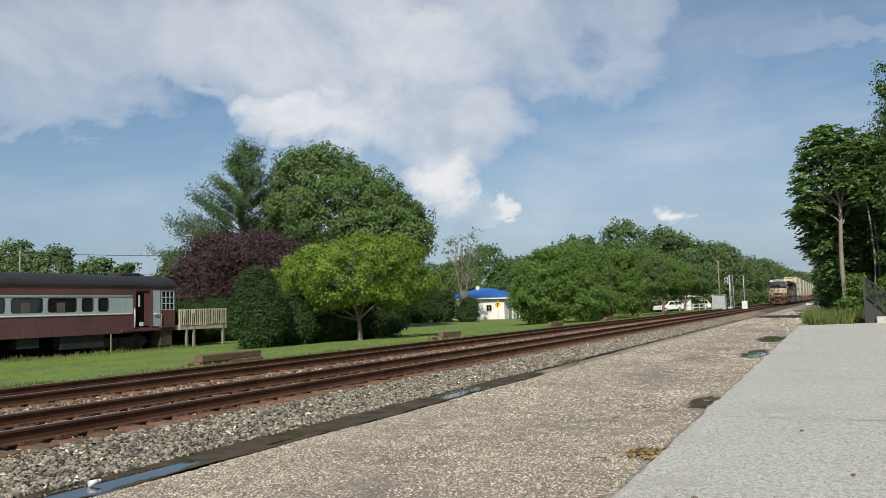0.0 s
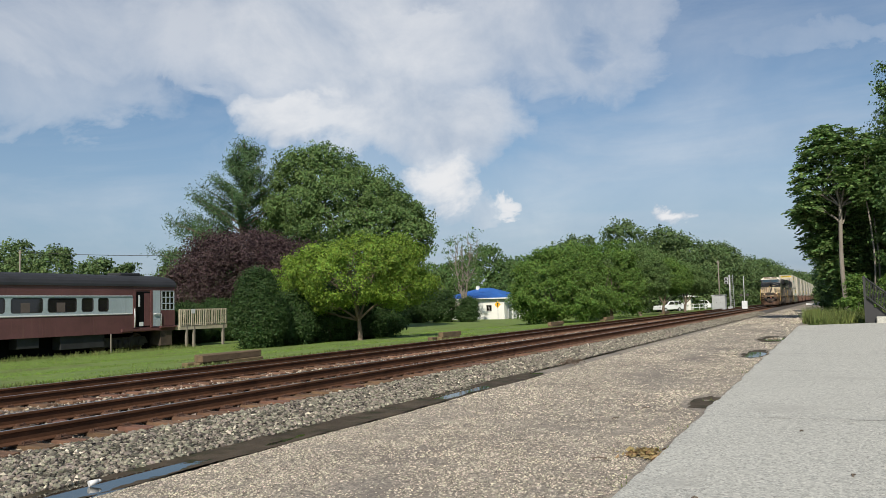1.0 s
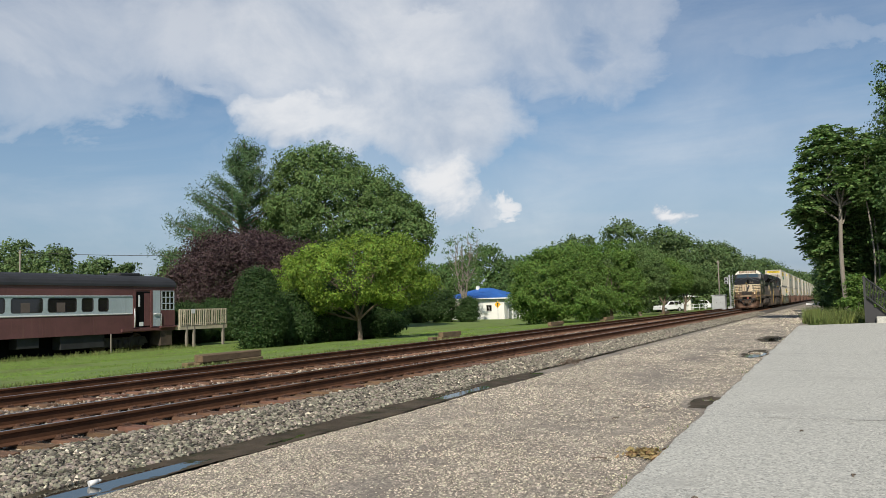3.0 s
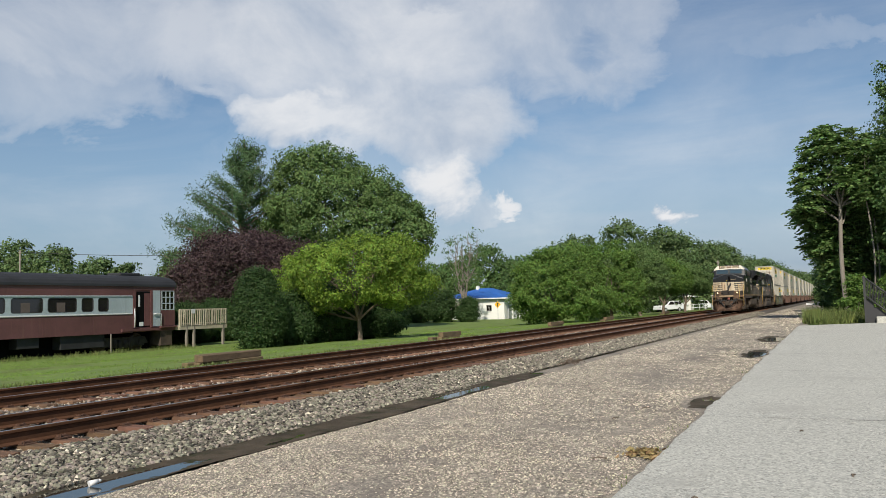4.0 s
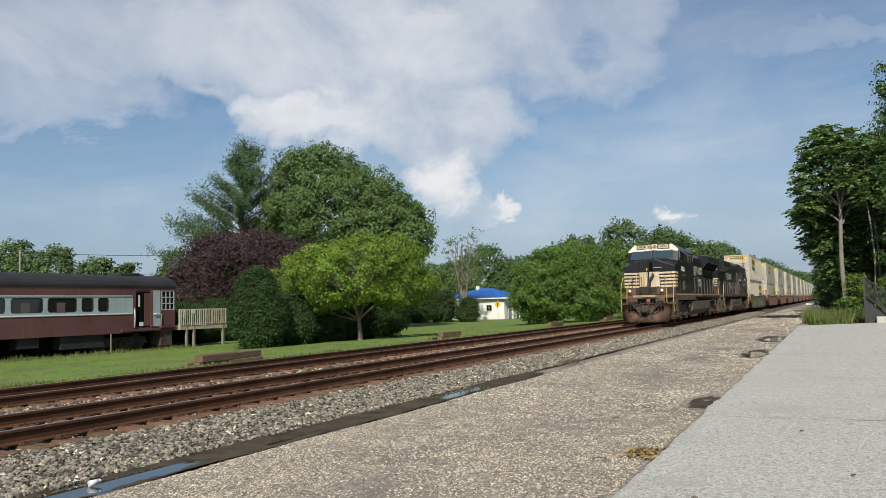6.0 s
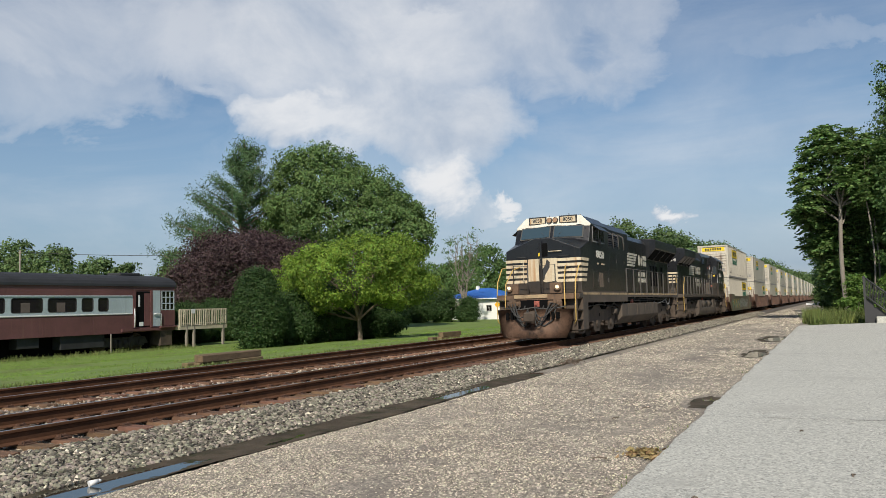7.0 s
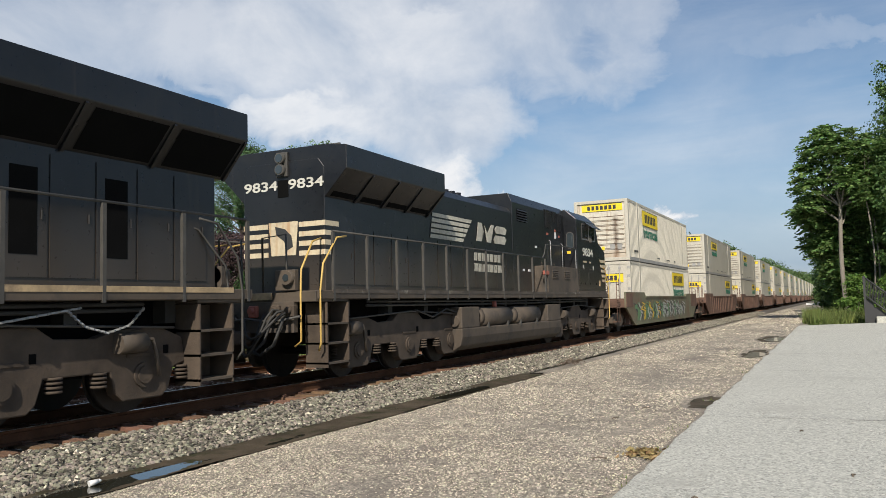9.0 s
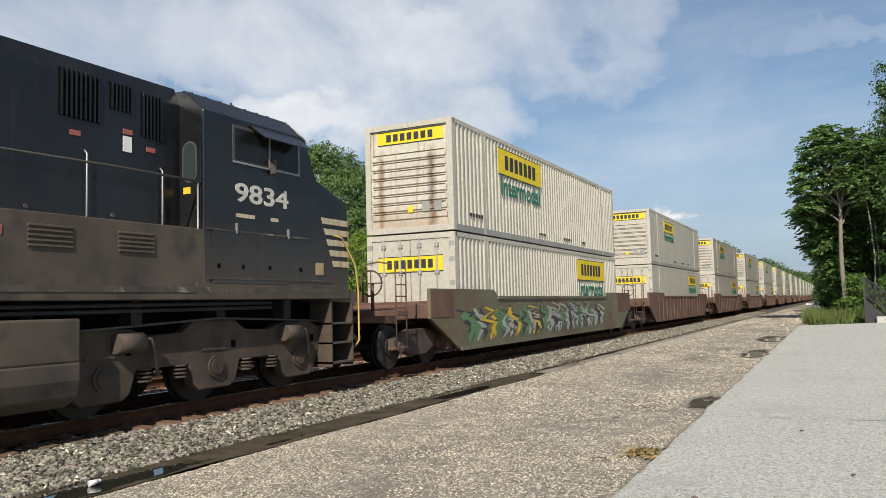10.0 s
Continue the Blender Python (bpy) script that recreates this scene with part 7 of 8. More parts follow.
        prism(bm, [(x * 1.006, z(v) + 0.008) for x, v in prof], s, s + 0.06, "y")
        part("roof_seam", bm, ROOFTAR, r)
    bm = bmesh.new()
    box(bm, -0.5, 0.5, 29.6, 31.0, z(3.38), z(3.56), 0.05)
    part("roof_vent", bm, ROOFTAR, r)
    # vestibule: doorway with its inner shade as a black panel, end door, small panes
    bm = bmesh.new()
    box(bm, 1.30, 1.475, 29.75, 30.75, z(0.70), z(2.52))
    part("doorway", bm, SHADEBLACK, C, "doorway, its inner shade a black panel")
    for a, b in ((29.6, 29.74), (30.74, 30.86)):
        bm = bmesh.new()
        box(bm, 1.44, 1.52, a, b, z(0.66), z(2.60))
        part("door_jamb", bm, MAROON, C)
    bm = bmesh.new()
    box(bm, 1.478, 1.49, 30.32, 30.70, z(0.75), z(2.45))
    dr = part("door_leaf", bm, MAROON, C)
    bm = bmesh.new()
    box(bm, 1.49, 1.496, 29.9, 30.02, z(1.75), z(2.35))
    part("pane", bm, TRIMWHITE, dr)
    bm = bmesh.new()
    box(bm, 1.478, 1.497, 29.98, 30.25, z(0.74), z(0.95))
    part("notice", bm, TRIMWHITE, C)
    bm = bmesh.new()
    box(bm, 1.44, 1.505, 30.86, 31.4, z(1.40), z(2.60))
    box(bm, 1.44, 1.505, 30.86, 31.4, z(0.70), z(1.40))
    part("vestibule_panel", bm, COACHGREY, C, "grey-blue vestibule panel")
    bm = bmesh.new()
    box(bm, 1.44, 1.51, 31.42, 32.42, z(0.72), z(1.55))
    part("vestibule_door", bm, MAROON, C)
    bm = bmesh.new()
    box(bm, 1.46, 1.48, 31.5, 32.38, z(1.58), z(2.55))
    part("vestibule_glass", bm, COACHGLASS, C)
    bm = bmesh.new()
    for i in range(4):
        box(bm, 1.47, 1.515, 31.5 + i * 0.287, 31.53 + i * 0.287, z(1.55), z(2.6))
    for i in range(4):
        box(bm, 1.47, 1.513, 31.5, 32.4, z(1.55) + i * 0.335, z(1.59) + i * 0.335)
    pieces("glazing_bar", bm, COACHGREY, C)
    bm = bmesh.new()
    pipe(bm, [(1.56, 29.62, z(0.68)), (1.58, 29.62, z(1.2)), (1.56, 29.62, z(1.66))], 0.025)
    pipe(bm, [(1.56, 30.9, z(1.35)), (1.58, 31.1, z(1.38)), (1.56, 31.4, z(1.35)), (1.56, 31.4, z(0.7))], 0.03)
    pieces("grab_rail", bm, TRIMWHITE, C)
    bm = bmesh.new()
    box(bm, 1.3, 1.6, 28.8, 31.3, z(0.50), z(0.62))
    box(bm, 1.3, 1.62, 31.35, 32.5, z(0.62), z(0.70))
    part("step_board", bm, MAROON, C)
    # underframe block down to the ground, black for the shade below; boxes, trucks
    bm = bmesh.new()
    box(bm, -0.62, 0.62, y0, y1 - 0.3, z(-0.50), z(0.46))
    part("underframe", bm, SHADEBLACK, C)
    for a, b, h in ((20.5, 22.1, 0.35), (23.2, 24.3, 0.30), (25.4, 27.9, 0.40), (17.0, 19.0, 0.4)):
        bm = bmesh.new()
        box(bm, 0.8, 1.38, a, b, z(0.42 - h * 1.6), z(0.44), 0.02)
        part("equipment_box", bm, UNDERBOX, C)
    bm = bmesh.new()
    box(bm, 0.6, 1.45, 31.45, 32.3, z(-0.35), z(0.5), 0.02)
    part("end_step", bm, TRUCKMAT, C)
    for yc in (7.5, 29.2):
        for s in (-1, 1):
            bm = bmesh.new()
            prism(bm, [(yc - 1.7, 0.4), (yc - 1.5, 0.75), (yc + 1.5, 0.75), (yc + 1.7, 0.4), (yc + 1.0, 0.32), (yc, 0.2), (yc - 1.0, 0.32)], *sorted((s * 0.95, s * 1.12)), "x")
            tk = part("truck_frame", bm, COACHTRUCK, C, "dark cast truck frame")
            for q in (-1.2, 1.2):
                bm = bmesh.new()
                box(bm, *sorted((s * 1.08, s * 1.24)), yc + q - 0.15, yc + q + 0.15, 0.28, 0.62, 0.02)
                part("journal_box", bm, COACHTRUCK, tk)
            for q in (-0.45, -0.2, 0.2, 0.45):
                bm = bmesh.new()
                rod(bm, (s * 1.15, yc + q, 0.22), (s * 1.15, yc + q, 0.62), 0.10, 8)
                part("spring", bm, COACHTRUCK, tk)
        for q in (-1.2, 1.2):
            bm = bmesh.new()
            for s in (-1, 1):
                rod(bm, (s * 0.68, yc + q, 0.46), (s * 0.82, yc + q, 0.46), 0.46, 22)
            part("wheel_pair", bm, TRUCKMAT, tk)
    # short display rails
    bm = bmesh.new()
    for s in (-0.75, 0.75):
        prism(bm, rail_profile(s), 3, 33, "y")
    o = part("display_rail", bm, RAIL_SIDE, C)
    return C


coach()


def deck():
    D = empty("timber_deck", pose(-32.3, 32.6, 0.03), "pale weathered timber platform with a slatted railing at the coach's end", "deck")
    g = lawn_z(-32.3) - 0.08
    bm = bmesh.new()
    for i in range(11):
        box(bm, -3.0 + i * 0.272, -3.0 + i * 0.272 + 0.26, 0, 3.7, 0.60, 0.65)
    part("deck_boards", bm, DECKWOOD, D)
    bm = bmesh.new()
    box(bm, -3.0, 0.02, -0.02, 0.03, 0.42, 0.60)
    box(bm, 0.0, 0.05, 0, 3.7, 0.42, 0.60)
    part("joist", bm, DECKWOOD, D)
    for x, y in ((0, 0.5), (0, 1.05), (0, 3.4), (-2.8, 0.5), (-2.8, 3.4)):
        bm = bmesh.new()
        box(bm, x - 0.06, x + 0.06, y - 0.06, y + 0.06, g, 0.6)
        part("post", bm, BARK_PALE, D, "greyed timber post")
    for i in range(5):
        bm = bmesh.new()
        box(bm, -0.045, 0.045, i * 0.92 - 0.045, i * 0.92 + 0.045, 0.5, 1.52)
        part("rail_post", bm, DECKWOOD, D)
    for zz in (0.72, 1.48):
        bm = bmesh.new()
        box(bm, -0.03, 0.05, -0.03, 3.73, zz, zz + 0.07)
        part("top_rail", bm, DECKWOOD, D)
    for i in range(24):
        bm = bmesh.new()
        box(bm, 0.052, 0.08, 0.03 + i * 0.154, 0.03 + i * 0.154 + 0.05, 0.64, 1.50)
        o = part("baluster", bm, DECKWOOD, D)
        o.matrix_basis = pose(0, 0, 0, rs.normal(0, 1.0) if i < 8 else rs.normal(1.5, 3.0) * 0.35, 0, 0)
    bm = bmesh.new()
    box(bm, 0.085, 0.10, 0.78, 1.05, 1.3, 1.55)
    part("notice_board", bm, TRIMWHITE, D)
    for i in range(18):
        bm = bmesh.new()
        box(bm, -3.05, -3.02, 0.05 + i * 0.2, 0.05 + i * 0.2 + 0.1, 0.64, 1.55)
        part("baluster", bm, DECKWOOD, D)


deck()


def tie_stack(at, length, n, label, rz=0.0):
    S = empty("timber_stack", pose(*at, 0, 0, rz), label, "timber", "old timbers on the lawn edge")
    for i in range(n):
        bm = bmesh.new()
        L = length * rs.uniform(0.9, 1.0)
        box(bm, -0.12, 0.12, -L / 2, L / 2, 0, 0.2, 0.02)
        o = part("timber", bm, PLANKWOOD, S)
        o.matrix_basis = pose(-0.28 * (i // 2) , rs.normal(0, 0.12) + (0.25 if i % 2 else 0), 0.19 * (i % 2), 0, 0, rs.normal(0, 1.2))


tie_stack((-15.75, 17.75, -0.2), 2.8, 4, "low stack of weathered ochre timbers beside the track")
tie_stack((-15.7, 32.0, -0.18), 2.0, 3, "short stack of old dark timbers on the grass")
tie_stack((-15.85, 47.6, -0.18), 2.6, 2, "short stack of old dark timbers on the grass")
tie_stack((-15.9, 60.5, -0.18), 2.4, 3, "short stack of old dark timbers on the grass")
tie_stack((-16.0, 84.0, -0.18), 2.6, 3, "short stack of old dark timbers on the grass")
bm = bmesh.new()
box(bm, -0.06, 0.06, -0.06, 0.06, 0, 0.36, 0.01)
tagged(finish("marker_post", bm, PLANKWOOD), "short weathered wooden post in the lawn", "post").matrix_basis = pose(-15.72, 16.95, -0.2)
for yy, xx, hh in ((27.4, -31.6, 0.95), (37.2, -31.5, 0.9)):
    bm = bmesh.new()
    box(bm, -0.025, 0.025, -0.025, 0.025, 0, hh, 0.006)
    tagged(finish("marker_post", bm, BARK_PALE), "thin pale post in the grass near the coach", "post").matrix_basis = pose(xx, yy, lawn_z(xx) - 0.02)


# ---------------------------------------------------------------- house and buildings beyond
SIDING = mat("white_siding", (0.78, 0.77, 0.72), 0.7, var=0.06, scale=0.8, fine=12, bump=0.05)
SLATE = mat("grey_shingle", (0.16, 0.165, 0.17), 0.85, var=0.15, scale=2, fine=14, bump=0.2)
BLUEROOF = mat("blue_metal_roof", (0.03, 0.13, 0.42), 0.5, var=0.12, scale=0.8, fine=12, bump=0.05)
SIGNYELLOW = mat("sign_yellow", (0.85, 0.45, 0.01), 0.5, var=0.05, bump=0)
GALV = mat("galvanised", (0.42, 0.43, 0.43), 0.5, 0.3, var=0.12, scale=2, fine=20, bump=0.03)
CARWHITE = mat("car_white", (0.78, 0.79, 0.80), 0.3, var=0.03, scale=2, fine=20, bump=0)
TYRE = mat("tyre_rubber", (0.02, 0.02, 0.02), 0.85, var=0.1, bump=0)


def house(at, wx, wy, hgt, ridge, label, roofmat, wins):
    H = empty("house", pose(*at), label, "house")
    bm = bmesh.new()
    box(bm, 0, wx, 0, wy, -0.1, hgt)
    part("wall", bm, SIDING, H, "white painted wall")
    n = int(hgt / 0.2)
    bm = bmesh.new()
    for i in range(n):
        box(bm, -0.012, wx + 0.012, -0.012, wy + 0.012, i * 0.2 + 0.01, i * 0.2 + 0.17)
    part("siding", bm, SIDING, H)
    o = 0.55
    bm = bmesh.new()
    r = min(wx, wy) * 0.42
    lo = [bm.verts.new(c) for c in ((-o, -o, hgt - 0.02), (wx + o, -o, hgt - 0.02), (wx + o, wy + o, hgt - 0.02), (-o, wy + o, hgt - 0.02))]
    hi = [bm.verts.new(c) for c in ((r, wy / 2, ridge), (wx - r, wy / 2, ridge))]
    bm.faces.new((lo[0], lo[1], hi[1], hi[0])), bm.faces.new((lo[1], lo[2], hi[1])), bm.faces.new((lo[2], lo[3], hi[0], hi[1])), bm.faces.new((lo[3], lo[0], hi[0])), bm.faces.new(lo[::-1])
    rf = part("roof", bm, roofmat, H, "blue metal hip roof" if roofmat is BLUEROOF else "")
    bm = bmesh.new()
    for k in range(int(wx / 0.45)):
        x = k * 0.45
        t = min(1, x / r, (wx - x) / r)
        rod(bm, (x, -o, hgt + 0.01), (x, -o + (wy / 2 + o) * max(0.05, t), hgt + 0.01 + (ridge - hgt) * max(0.05, t)), 0.025, 4)
    part("roof_rib", bm, roofmat, rf)
    bm = bmesh.new()
    box(bm, -o, wx + o, -o - 0.03, -o, hgt - 0.12, hgt + 0.02)
    box(bm, wx + o, wx + o + 0.03, -o, wy + o, hgt - 0.12, hgt + 0.02)
    part("gutter", bm, SIDING, H)
    for x0, x1, z0, z1 in wins:
        bm = bmesh.new()
        box(bm, x0 - 0.06, x1 + 0.06, -0.05, 0.02, z0 - 0.06, z1 + 0.06)
        w = part("window", bm, SIDING, H)
        bm = bmesh.new()
        box(bm, x0, x1, -0.058, -0.03, z0, z1)
        part("pane", bm, COACHGLASS, w)
        bm = bmesh.new()
        box(bm, (x0 + x1) / 2 - 0.02, (x0 + x1) / 2 + 0.02, -0.068, -0.05, z0, z1)
        part("mullion", bm, SIDING, w)
    return H


hs = house((-47.0, 95.0, -0.5), 8.6, 8.0, 2.75, 4.15, "small white house with a bright blue hip roof", BLUEROOF, [(6.15, 6.85, 1.1, 1.85), (1.2, 2.2, 1.0, 1.9)])
bm = bmesh.new()
box(bm, 3.2, 3.6, 3.4, 3.8, 3.8, 4.42)
part("chimney", bm, SIDING, hs)
bm = bmesh.new()
box(bm, 8.64, 8.70, 1.2, 2.1, 0.05, 2.1)
part("door", bm, GALV, hs)
for q in (0.2, 2.6):
    bm = bmesh.new()
    box(bm, 9.6, 9.72, q, q + 0.12, 0, 2.7)
    part("porch_post", bm, SIDING, hs)
house((-63.0, 112.0, -0.5), 9.0, 8.0, 3.0, 5.2, "pale house with a grey roof half hidden by trees", SLATE, [(2, 3, 1, 2), (6, 7, 1, 2)])
house((-29.5, 128.0, -0.5), 9.0, 6.0, 2.4, 3.0, "low white outbuilding behind the trees", SIDING, [(1.5, 2.6, 1.0, 1.8), (5.5, 6.6, 1.0, 1.8)])

S = empty("warning_sign", pose(-38.05, 92.0, -0.95), "yellow diamond road sign on a thin post by the house", "sign")
bm = bmesh.new()
rod(bm, (0, 0, 0), (0, 0, 2.9), 0.035, 8)
part("post", bm, GALV, S)
bm = bmesh.new()
prism(bm, [(0, 1.9), (0.42, 2.32), (0, 2.74), (-0.42, 2.32)], -0.06, -0.04, "y")
pl = part("plate", bm, SIGNYELLOW, S)
bm = bmesh.new()
prism(bm, [(-0.05, 2.05), (0.05, 2.05), (0.05, 2.37), (0.15, 2.37), (0, 2.58), (-0.15, 2.37), (-0.05, 2.37)], -0.066, -0.06, "y")
part("symbol", bm, INK, pl)


def suv(at, rz, label, cm, l=4.6):
    V = empty("parked_car", pose(*at, 0, 0, rz), label, "car", "parked cars")
    bm = bmesh.new()
    prism(bm, [(0.0, 0.35), (0.02, 0.85), (0.25, 0.95), (1.15, 1.05), (1.85, 1.62), (3.9, 1.66), (4.45, 1.15), (4.58, 0.9), (4.6, 0.4)], -0.9, 0.9, "x")
    part("body", bm, cm, V, "", 0.08)
    for s in (-1, 1):
        for a, b in ((1.55, 2.55), (2.65, 3.5), (3.6, 4.1)):
            bm = bmesh.new()
            prism(bm, [(a - (0.1 if a < 2 else 0), 1.1), (b, 1.1), (b - (0.15 if b > 4 else 0), 1.54), (a + (0.28 if a < 2 else 0), 1.54)], *sorted((s * 0.895, s * 0.912)), "x")
            part("side_window", bm, COACHGLASS, V)
    for nm, pts in (("windscreen", [(1.18, 1.09), (1.80, 1.58)]), ("rear_window", [(4.42, 1.2), (3.98, 1.62)])):
        bm = bmesh.new()
        (a, za), (b, zb) = pts
        q = [bm.verts.new(c) for c in ((-0.78, a, za + 0.02), (0.78, a, za + 0.02), (0.7, b, zb + 0.02), (-0.7, b, zb + 0.02))]
        bm.faces.new(q)
        part(nm, bm, COACHGLASS, V)
    for y in (0.85, 3.65):
        for s in (-1, 1):
            bm = bmesh.new()
            rod(bm, (s * 0.7, y, 0.34), (s * 0.92, y, 0.34), 0.34, 18)
            w = part("wheel", bm, TYRE, V)
            bm = bmesh.new()
            rod(bm, (s * 0.92, y, 0.34), (s * 0.93, y, 0.34), 0.2, 12)
            part("rim", bm, GALV, w)
    for s in (-1, 1):
        bm = bmesh.new()
        box(bm, s * 0.7 - 0.15, s * 0.7 + 0.15, -0.01, 0.06, 0.7, 0.84, 0.02)
        part("headlight", bm, GALV, V)
    return V


suv((-24.0, 119.5, -0.4), -35, "white sport utility car parked by the crossing", CARWHITE)
suv((-43.0, 106.0, -0.5), -70, "white car parked beside the white house", CARWHITE)
suv((-22.5, 131.0, -0.4), -60, "silver-white car parked behind a pipe fence", CARWHITE)
F = empty("pipe_fence", pose(-20.4, 124.0, -0.4), "low white pipe fence near the crossing", "fence")
for i in range(7):
    bm = bmesh.new()
    rod(bm, (i * 0.75, i * 0.9, 0), (i * 0.75, i * 0.9, 1.1), 0.05, 8)
    part("post", bm, TRIMWHITE, F)
for zz in (0.55, 1.05):
    bm = bmesh.new()
    rod(bm, (0, 0, zz), (4.5, 5.4, zz), 0.045, 8)
    part("rail", bm, TRIMWHITE, F)


# ---------------------------------------------------------------- crossing signals and poles
def cabinet():
    C = empty("relay_cabinet", pose(-14.95, 117.0, -0.15), "grey metal relay cabinet beside the track", "cabinet")
    bm = bmesh.new()
    box(bm, -0.9, 0.9, 0, 1.6, 0.0, 2.0, 0.03)
    part("housing", bm, GALV, C)
    for s in (-0.45, 0.45):
        bm = bmesh.new()
        box(bm, s - 0.4, s + 0.4, -0.02, 0.01, 0.15, 1.85, 0.01)
        d = part("door", bm, GALV, C)
        bm = bmesh.new()
        box(bm, s * 0.6 - 0.02, s * 0.6 + 0.02, -0.05, -0.02, 0.9, 1.1)
        part("handle", bm, RAILING, d)
    bm = bmesh.new()
    prism(bm, [(-1.0, 2.0), (1.0, 2.0), (0.95, 2.08), (-0.95, 2.08)], -0.1, 1.7, "y")
    part("roof", bm, GALV, C)


cabinet()
M = empty("signal_mast", pose(-13.0 + 0.0, 118.5, -0.2), "aluminium railway signal mast with ladder and shrouded lamps", "signal", "trackside signals")
M.matrix_basis = pose(-11.95, 118.5, -0.25)
bm = bmesh.new()
rod(bm, (-1.6, 0, 0), (-1.6, 0, 4.9), 0.08, 10)
part("mast", bm, GALV, M)
bm = bmesh.new()
for s in (-0.18, 0.18):
    rod(bm, (-1.25 + s, 0.1, 0.2), (-1.35 + s, 0.1, 5.0), 0.03, 6)
for i in range(15):
    rod(bm, (-1.43, 0.1, 0.4 + i * 0.31), (-1.08, 0.1, 0.4 + i * 0.31), 0.02, 5)
part("ladder", bm, GALV, M)
for k, zz in enumerate((4.35, 3.85)):
    bm = bmesh.new()
    box(bm, -2.25, -1.75, -0.12, 0.12, zz - 0.2, zz + 0.25, 0.03)
    h = part("signal_head", bm, GALV, M)
    bm = bmesh.new()
    rod(bm, (-2.0, -0.12, zz), (-2.0, -0.35, zz + 0.02), 0.13, 12)
    part("hood", bm, INK, h)
bm = bmesh.new()
box(bm, -1.9, -1.3, -0.3, 0.3, 0, 0.5)
part("base", bm, GALV, M)
M2 = empty("crossing_signal", pose(-12.6, 128.0, -0.25), "slender crossing signal with paired lamps", "signal", "trackside signals")
bm = bmesh.new()
rod(bm, (0, 0, 0), (0, 0, 5.0), 0.06, 8)
part("mast", bm, GALV, M2)
bm = bmesh.new()
box(bm, -0.5, 0.5, -0.05, 0.05, 2.05, 2.15)
for s in (-0.45, 0.45):
    rod(bm, (s, -0.06, 2.1), (s, 0.0, 2.1), 0.2, 14)
part("lamp_arm", bm, RAILING, M2)
bm = bmesh.new()
box(bm, -0.4, 0.4, -0.3, 0.3, 0.0, 1.2, 0.04)
part("gate_motor", bm, TRIMWHITE, M2)
M3 = empty("crossing_signal", pose(-2.95, 172.0, -0.42), "distant white crossing gate post at the roadside", "signal", "trackside signals")
bm = bmesh.new()
rod(bm, (0, 0, 0), (0, 0, 2.6), 0.14, 8)
box(bm, -0.5, 0.5, -0.3, 0.3, 0, 0.7)
part("mast", bm, TRIMWHITE, M3)
bm = bmesh.new()
box(bm, -2.6, -0.4, 0.1, 0.3, 0.1, 0.5, 0.02)
part("gate_arm", bm, TRIMWHITE, M3)
for at, h, lab in (((-15.2, 120.5, -0.2), 7.1, "grey wooden utility pole beside the relay cabinet"), ((-84.0, 60.0, -0.5), 9.6, "pale utility pole behind the coach")):
    P = empty("utility_pole", pose(*at), lab, "utility pole", "utility poles")
    bm = bmesh.new()
    rod(bm, (0, 0, 0), (0, 0, h), 0.10, 10, 0.08)
    part("pole", bm, BARK_PALE, P)
    bm = bmesh.new()
    box(bm, -0.25, 0.25, -0.05, 0.05, h - 0.35, h - 0.25)
    part("crossarm", bm, BARK_PALE, P)
bm = bmesh.new()
pipe(bm, [(-84.0, 60.0, 8.9), (-79, 62, 8.45), (-74, 64, 8.15), (-68, 66.5, 7.9), (-62, 69, 7.8)], 0.03, 5)
tagged(finish("overhead_wire", bm, INK), "thin dark overhead wire strung from the pole", "wire")

# ---------------------------------------------------------------- the ramp railing by the pavement
G = empty("iron_railing", pose(0, 56, -0.4), "black iron railing sloping down beside the pavement steps", "railing")
a, b = Vector((1.55, 0, 2.88)), Vector((3.4, -0.2, 1.25))
for k in (0, 1):
    bm = bmesh.new()
    o = Vector((0, 0, -1.15 * k))
    rod(bm, a + o, b + o, 0.05, 8)
    part("rail", bm, INK, G)
for i in range(24):
    t = i / 23
    p = a.lerp(b, t)
    bm = bmesh.new()
    rod(bm, p, p + Vector((0, 0, -1.15)), 0.022, 6)
    part("baluster", bm, INK, G)
bm = bmesh.new()
box(bm, 1.47, 1.6, -0.08, 0.06, 0.0, 2.95)
part("end_post", bm, INK, G)
bm = bmesh.new()
prism(bm, [(1.6, 0.0), (3.6, 0.0), (3.6, 0.3), (3.2, 0.3), (2.9, 0.62), (2.6, 0.62), (2.3, 0.95), (2.0, 0.95), (2.0, 1.25), (1.6, 1.6)], 0.1, 1.6, "y")
part("stair", bm, INK, G)
bm = bmesh.new()
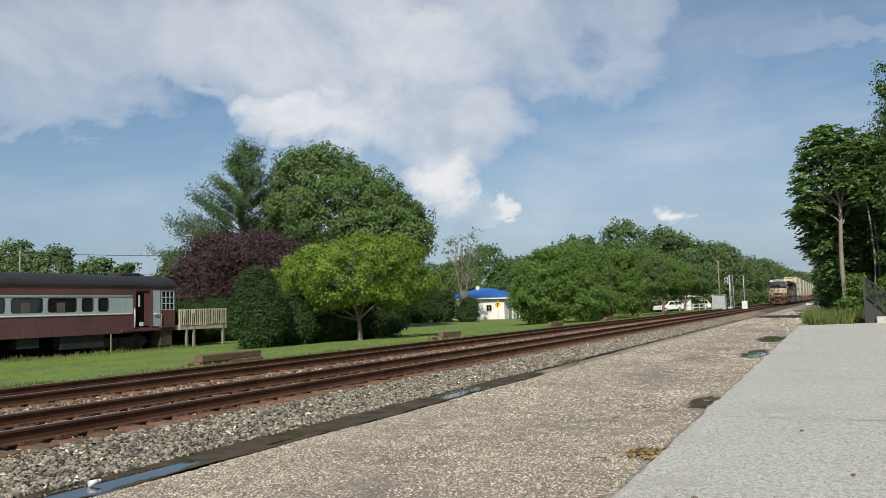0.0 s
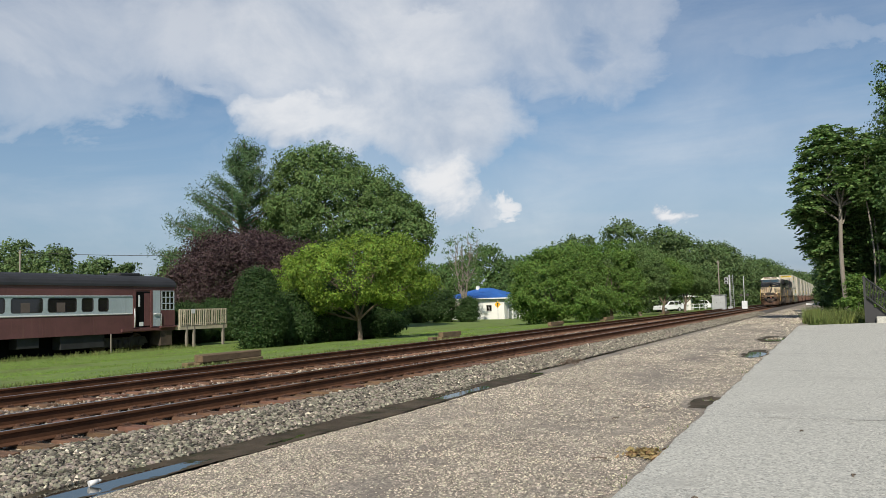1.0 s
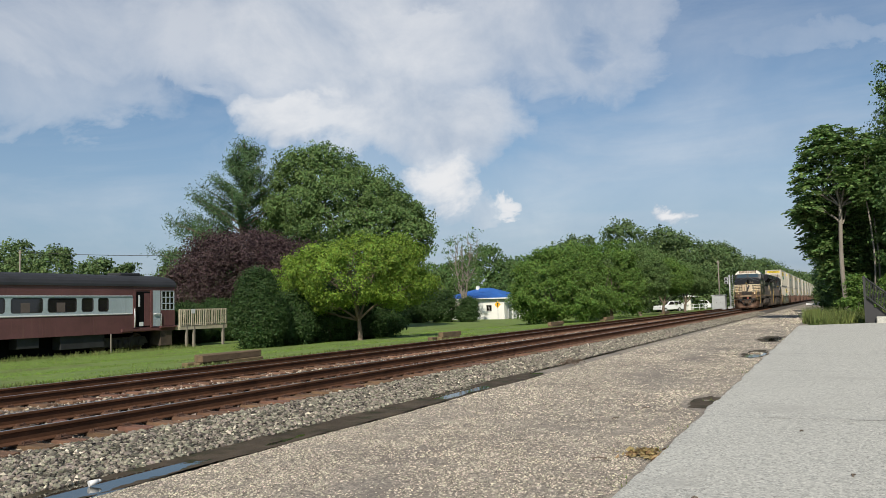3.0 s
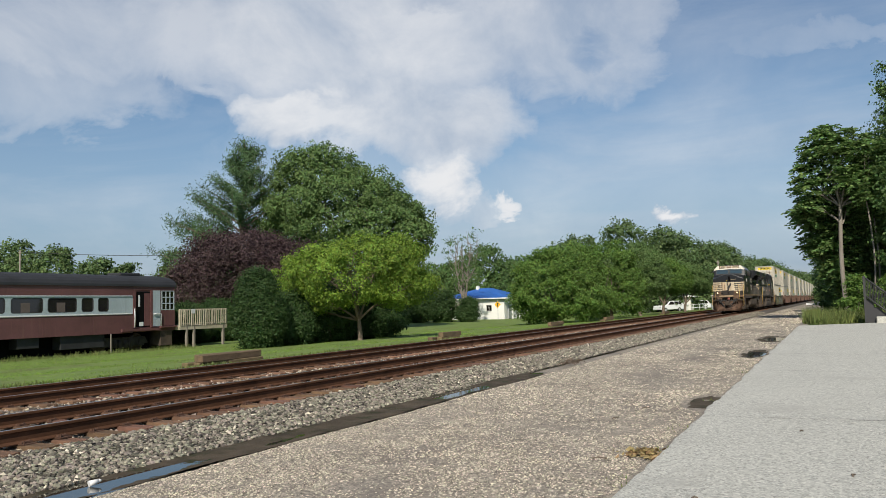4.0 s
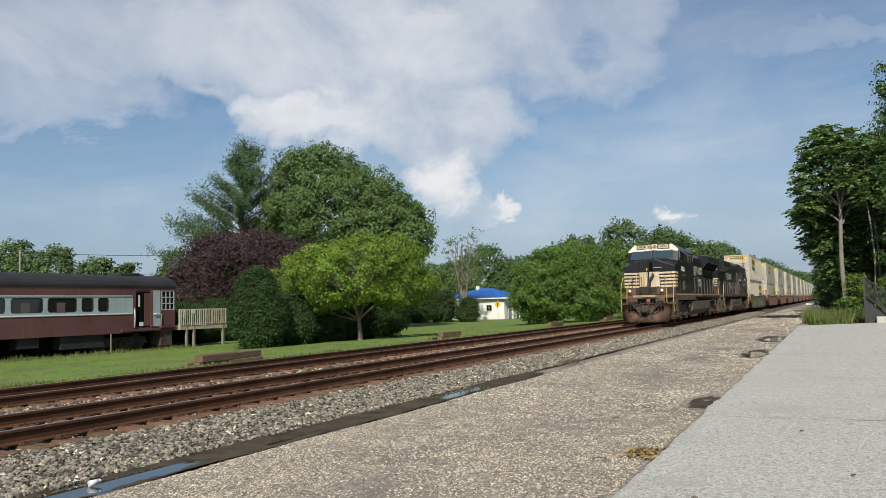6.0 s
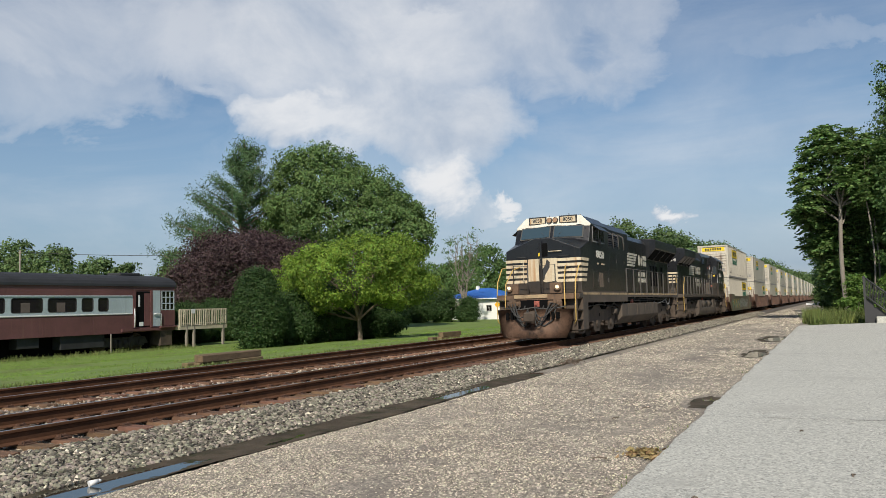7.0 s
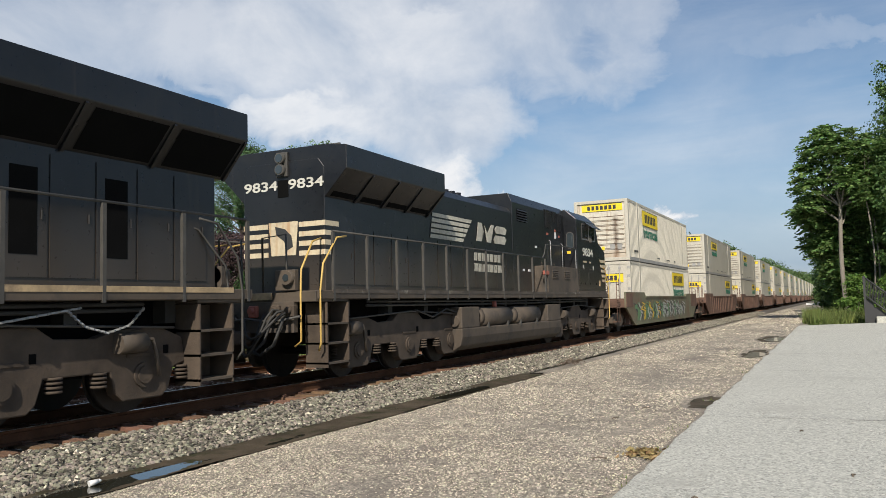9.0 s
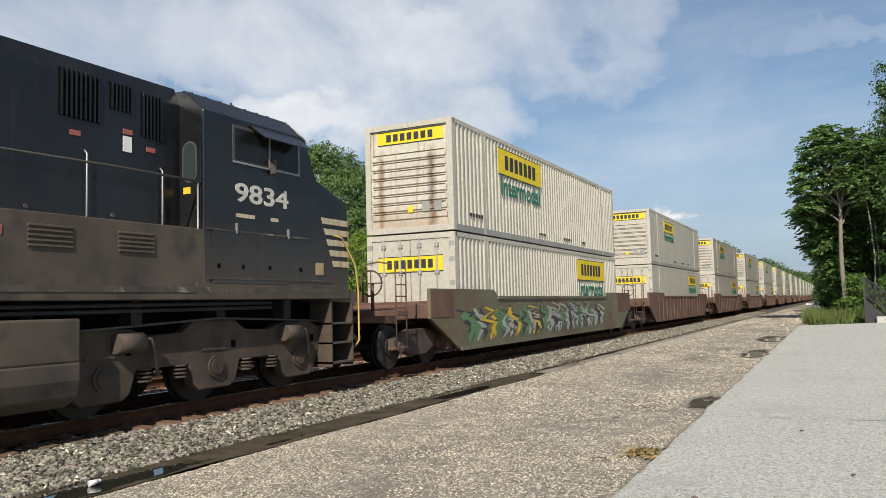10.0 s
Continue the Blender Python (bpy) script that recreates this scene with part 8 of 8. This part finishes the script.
box(bm, 2.1, 2.9, -0.35, 0.05, -0.02, 0.42, 0.03)
part("kerb_block", bm, CONCRETE, G)


# ---------------------------------------------------------------- small litter
LITTER = mat("dead_leaf", (0.27, 0.19, 0.085), 0.85, var=0.3, scale=6, fine=30, bump=0, island=0.4)
n = 170
p = np.stack([-2.08 + rs.normal(0, 0.13, n), 9.3 + rs.normal(0, 0.13, n), -0.39 + np.abs(rs.normal(0, 0.018, n))], 1)
tagged(new("dead_leaves", leaves("dead_leaves", p, np.tile((0, 0, 1.0), (n, 1)), 0.085, LITTER)), "small heap of dry brown leaves at the pavement edge", "leaves", kind="stuff")
p = np.stack([-7.15 + rs.normal(0, 0.16, 90), 22.8 + rs.normal(0, 0.32, 90), -0.40 + np.abs(rs.normal(0, 0.05, 90))], 1)
tagged(new("dead_weeds", leaves("dead_weeds", p, np.tile((0, 0, 1.0), (90, 1)), 0.2, BARK, 0.2)), "dark clump of dead weeds on the ballast foot", "weeds", kind="stuff")
for k, (x, y, L, rz) in enumerate(((-2.5, 8.9, 0.16, 20), (-1.2, 7.2, 0.05, 5), (0.05, 8.6, 0.09, 80), (-0.5, 11.2, 0.05, 40), (0.7, 15.6, 0.14, 85), (-2.9, 13.2, 0.2, 60), (-3.1, 12.0, 0.22, 75))):
    bm = bmesh.new()
    pipe(bm, [(-L / 2, 0, 0), (0, 0.02, 0.008), (L / 2, 0, 0)], 0.009, 5)
    tagged(finish("twig", bm, BARK), "small dark twig lying on the ground", "twig", "fallen twigs").matrix_basis = pose(x, y, -0.345 if x > -1.9 else lot_z(x, y) + 0.012, 0, 0, rz)
bm = bmesh.new()
rod(bm, (0, 0, 0.05), (0.05, 0.16, 0.075), 0.055, 14, 0.035)
rod(bm, (0.05, 0.16, 0.075), (0.06, 0.2, 0.08), 0.035, 12, 0.02)
tagged(finish("plastic_cup", bm, WHITE_PAINT), "crumpled white plastic cup lying in the ditch", "cup").matrix_basis = pose(-7.22, 5.98, -0.45) @ Matrix.Scale(0.62, 4)


motions()
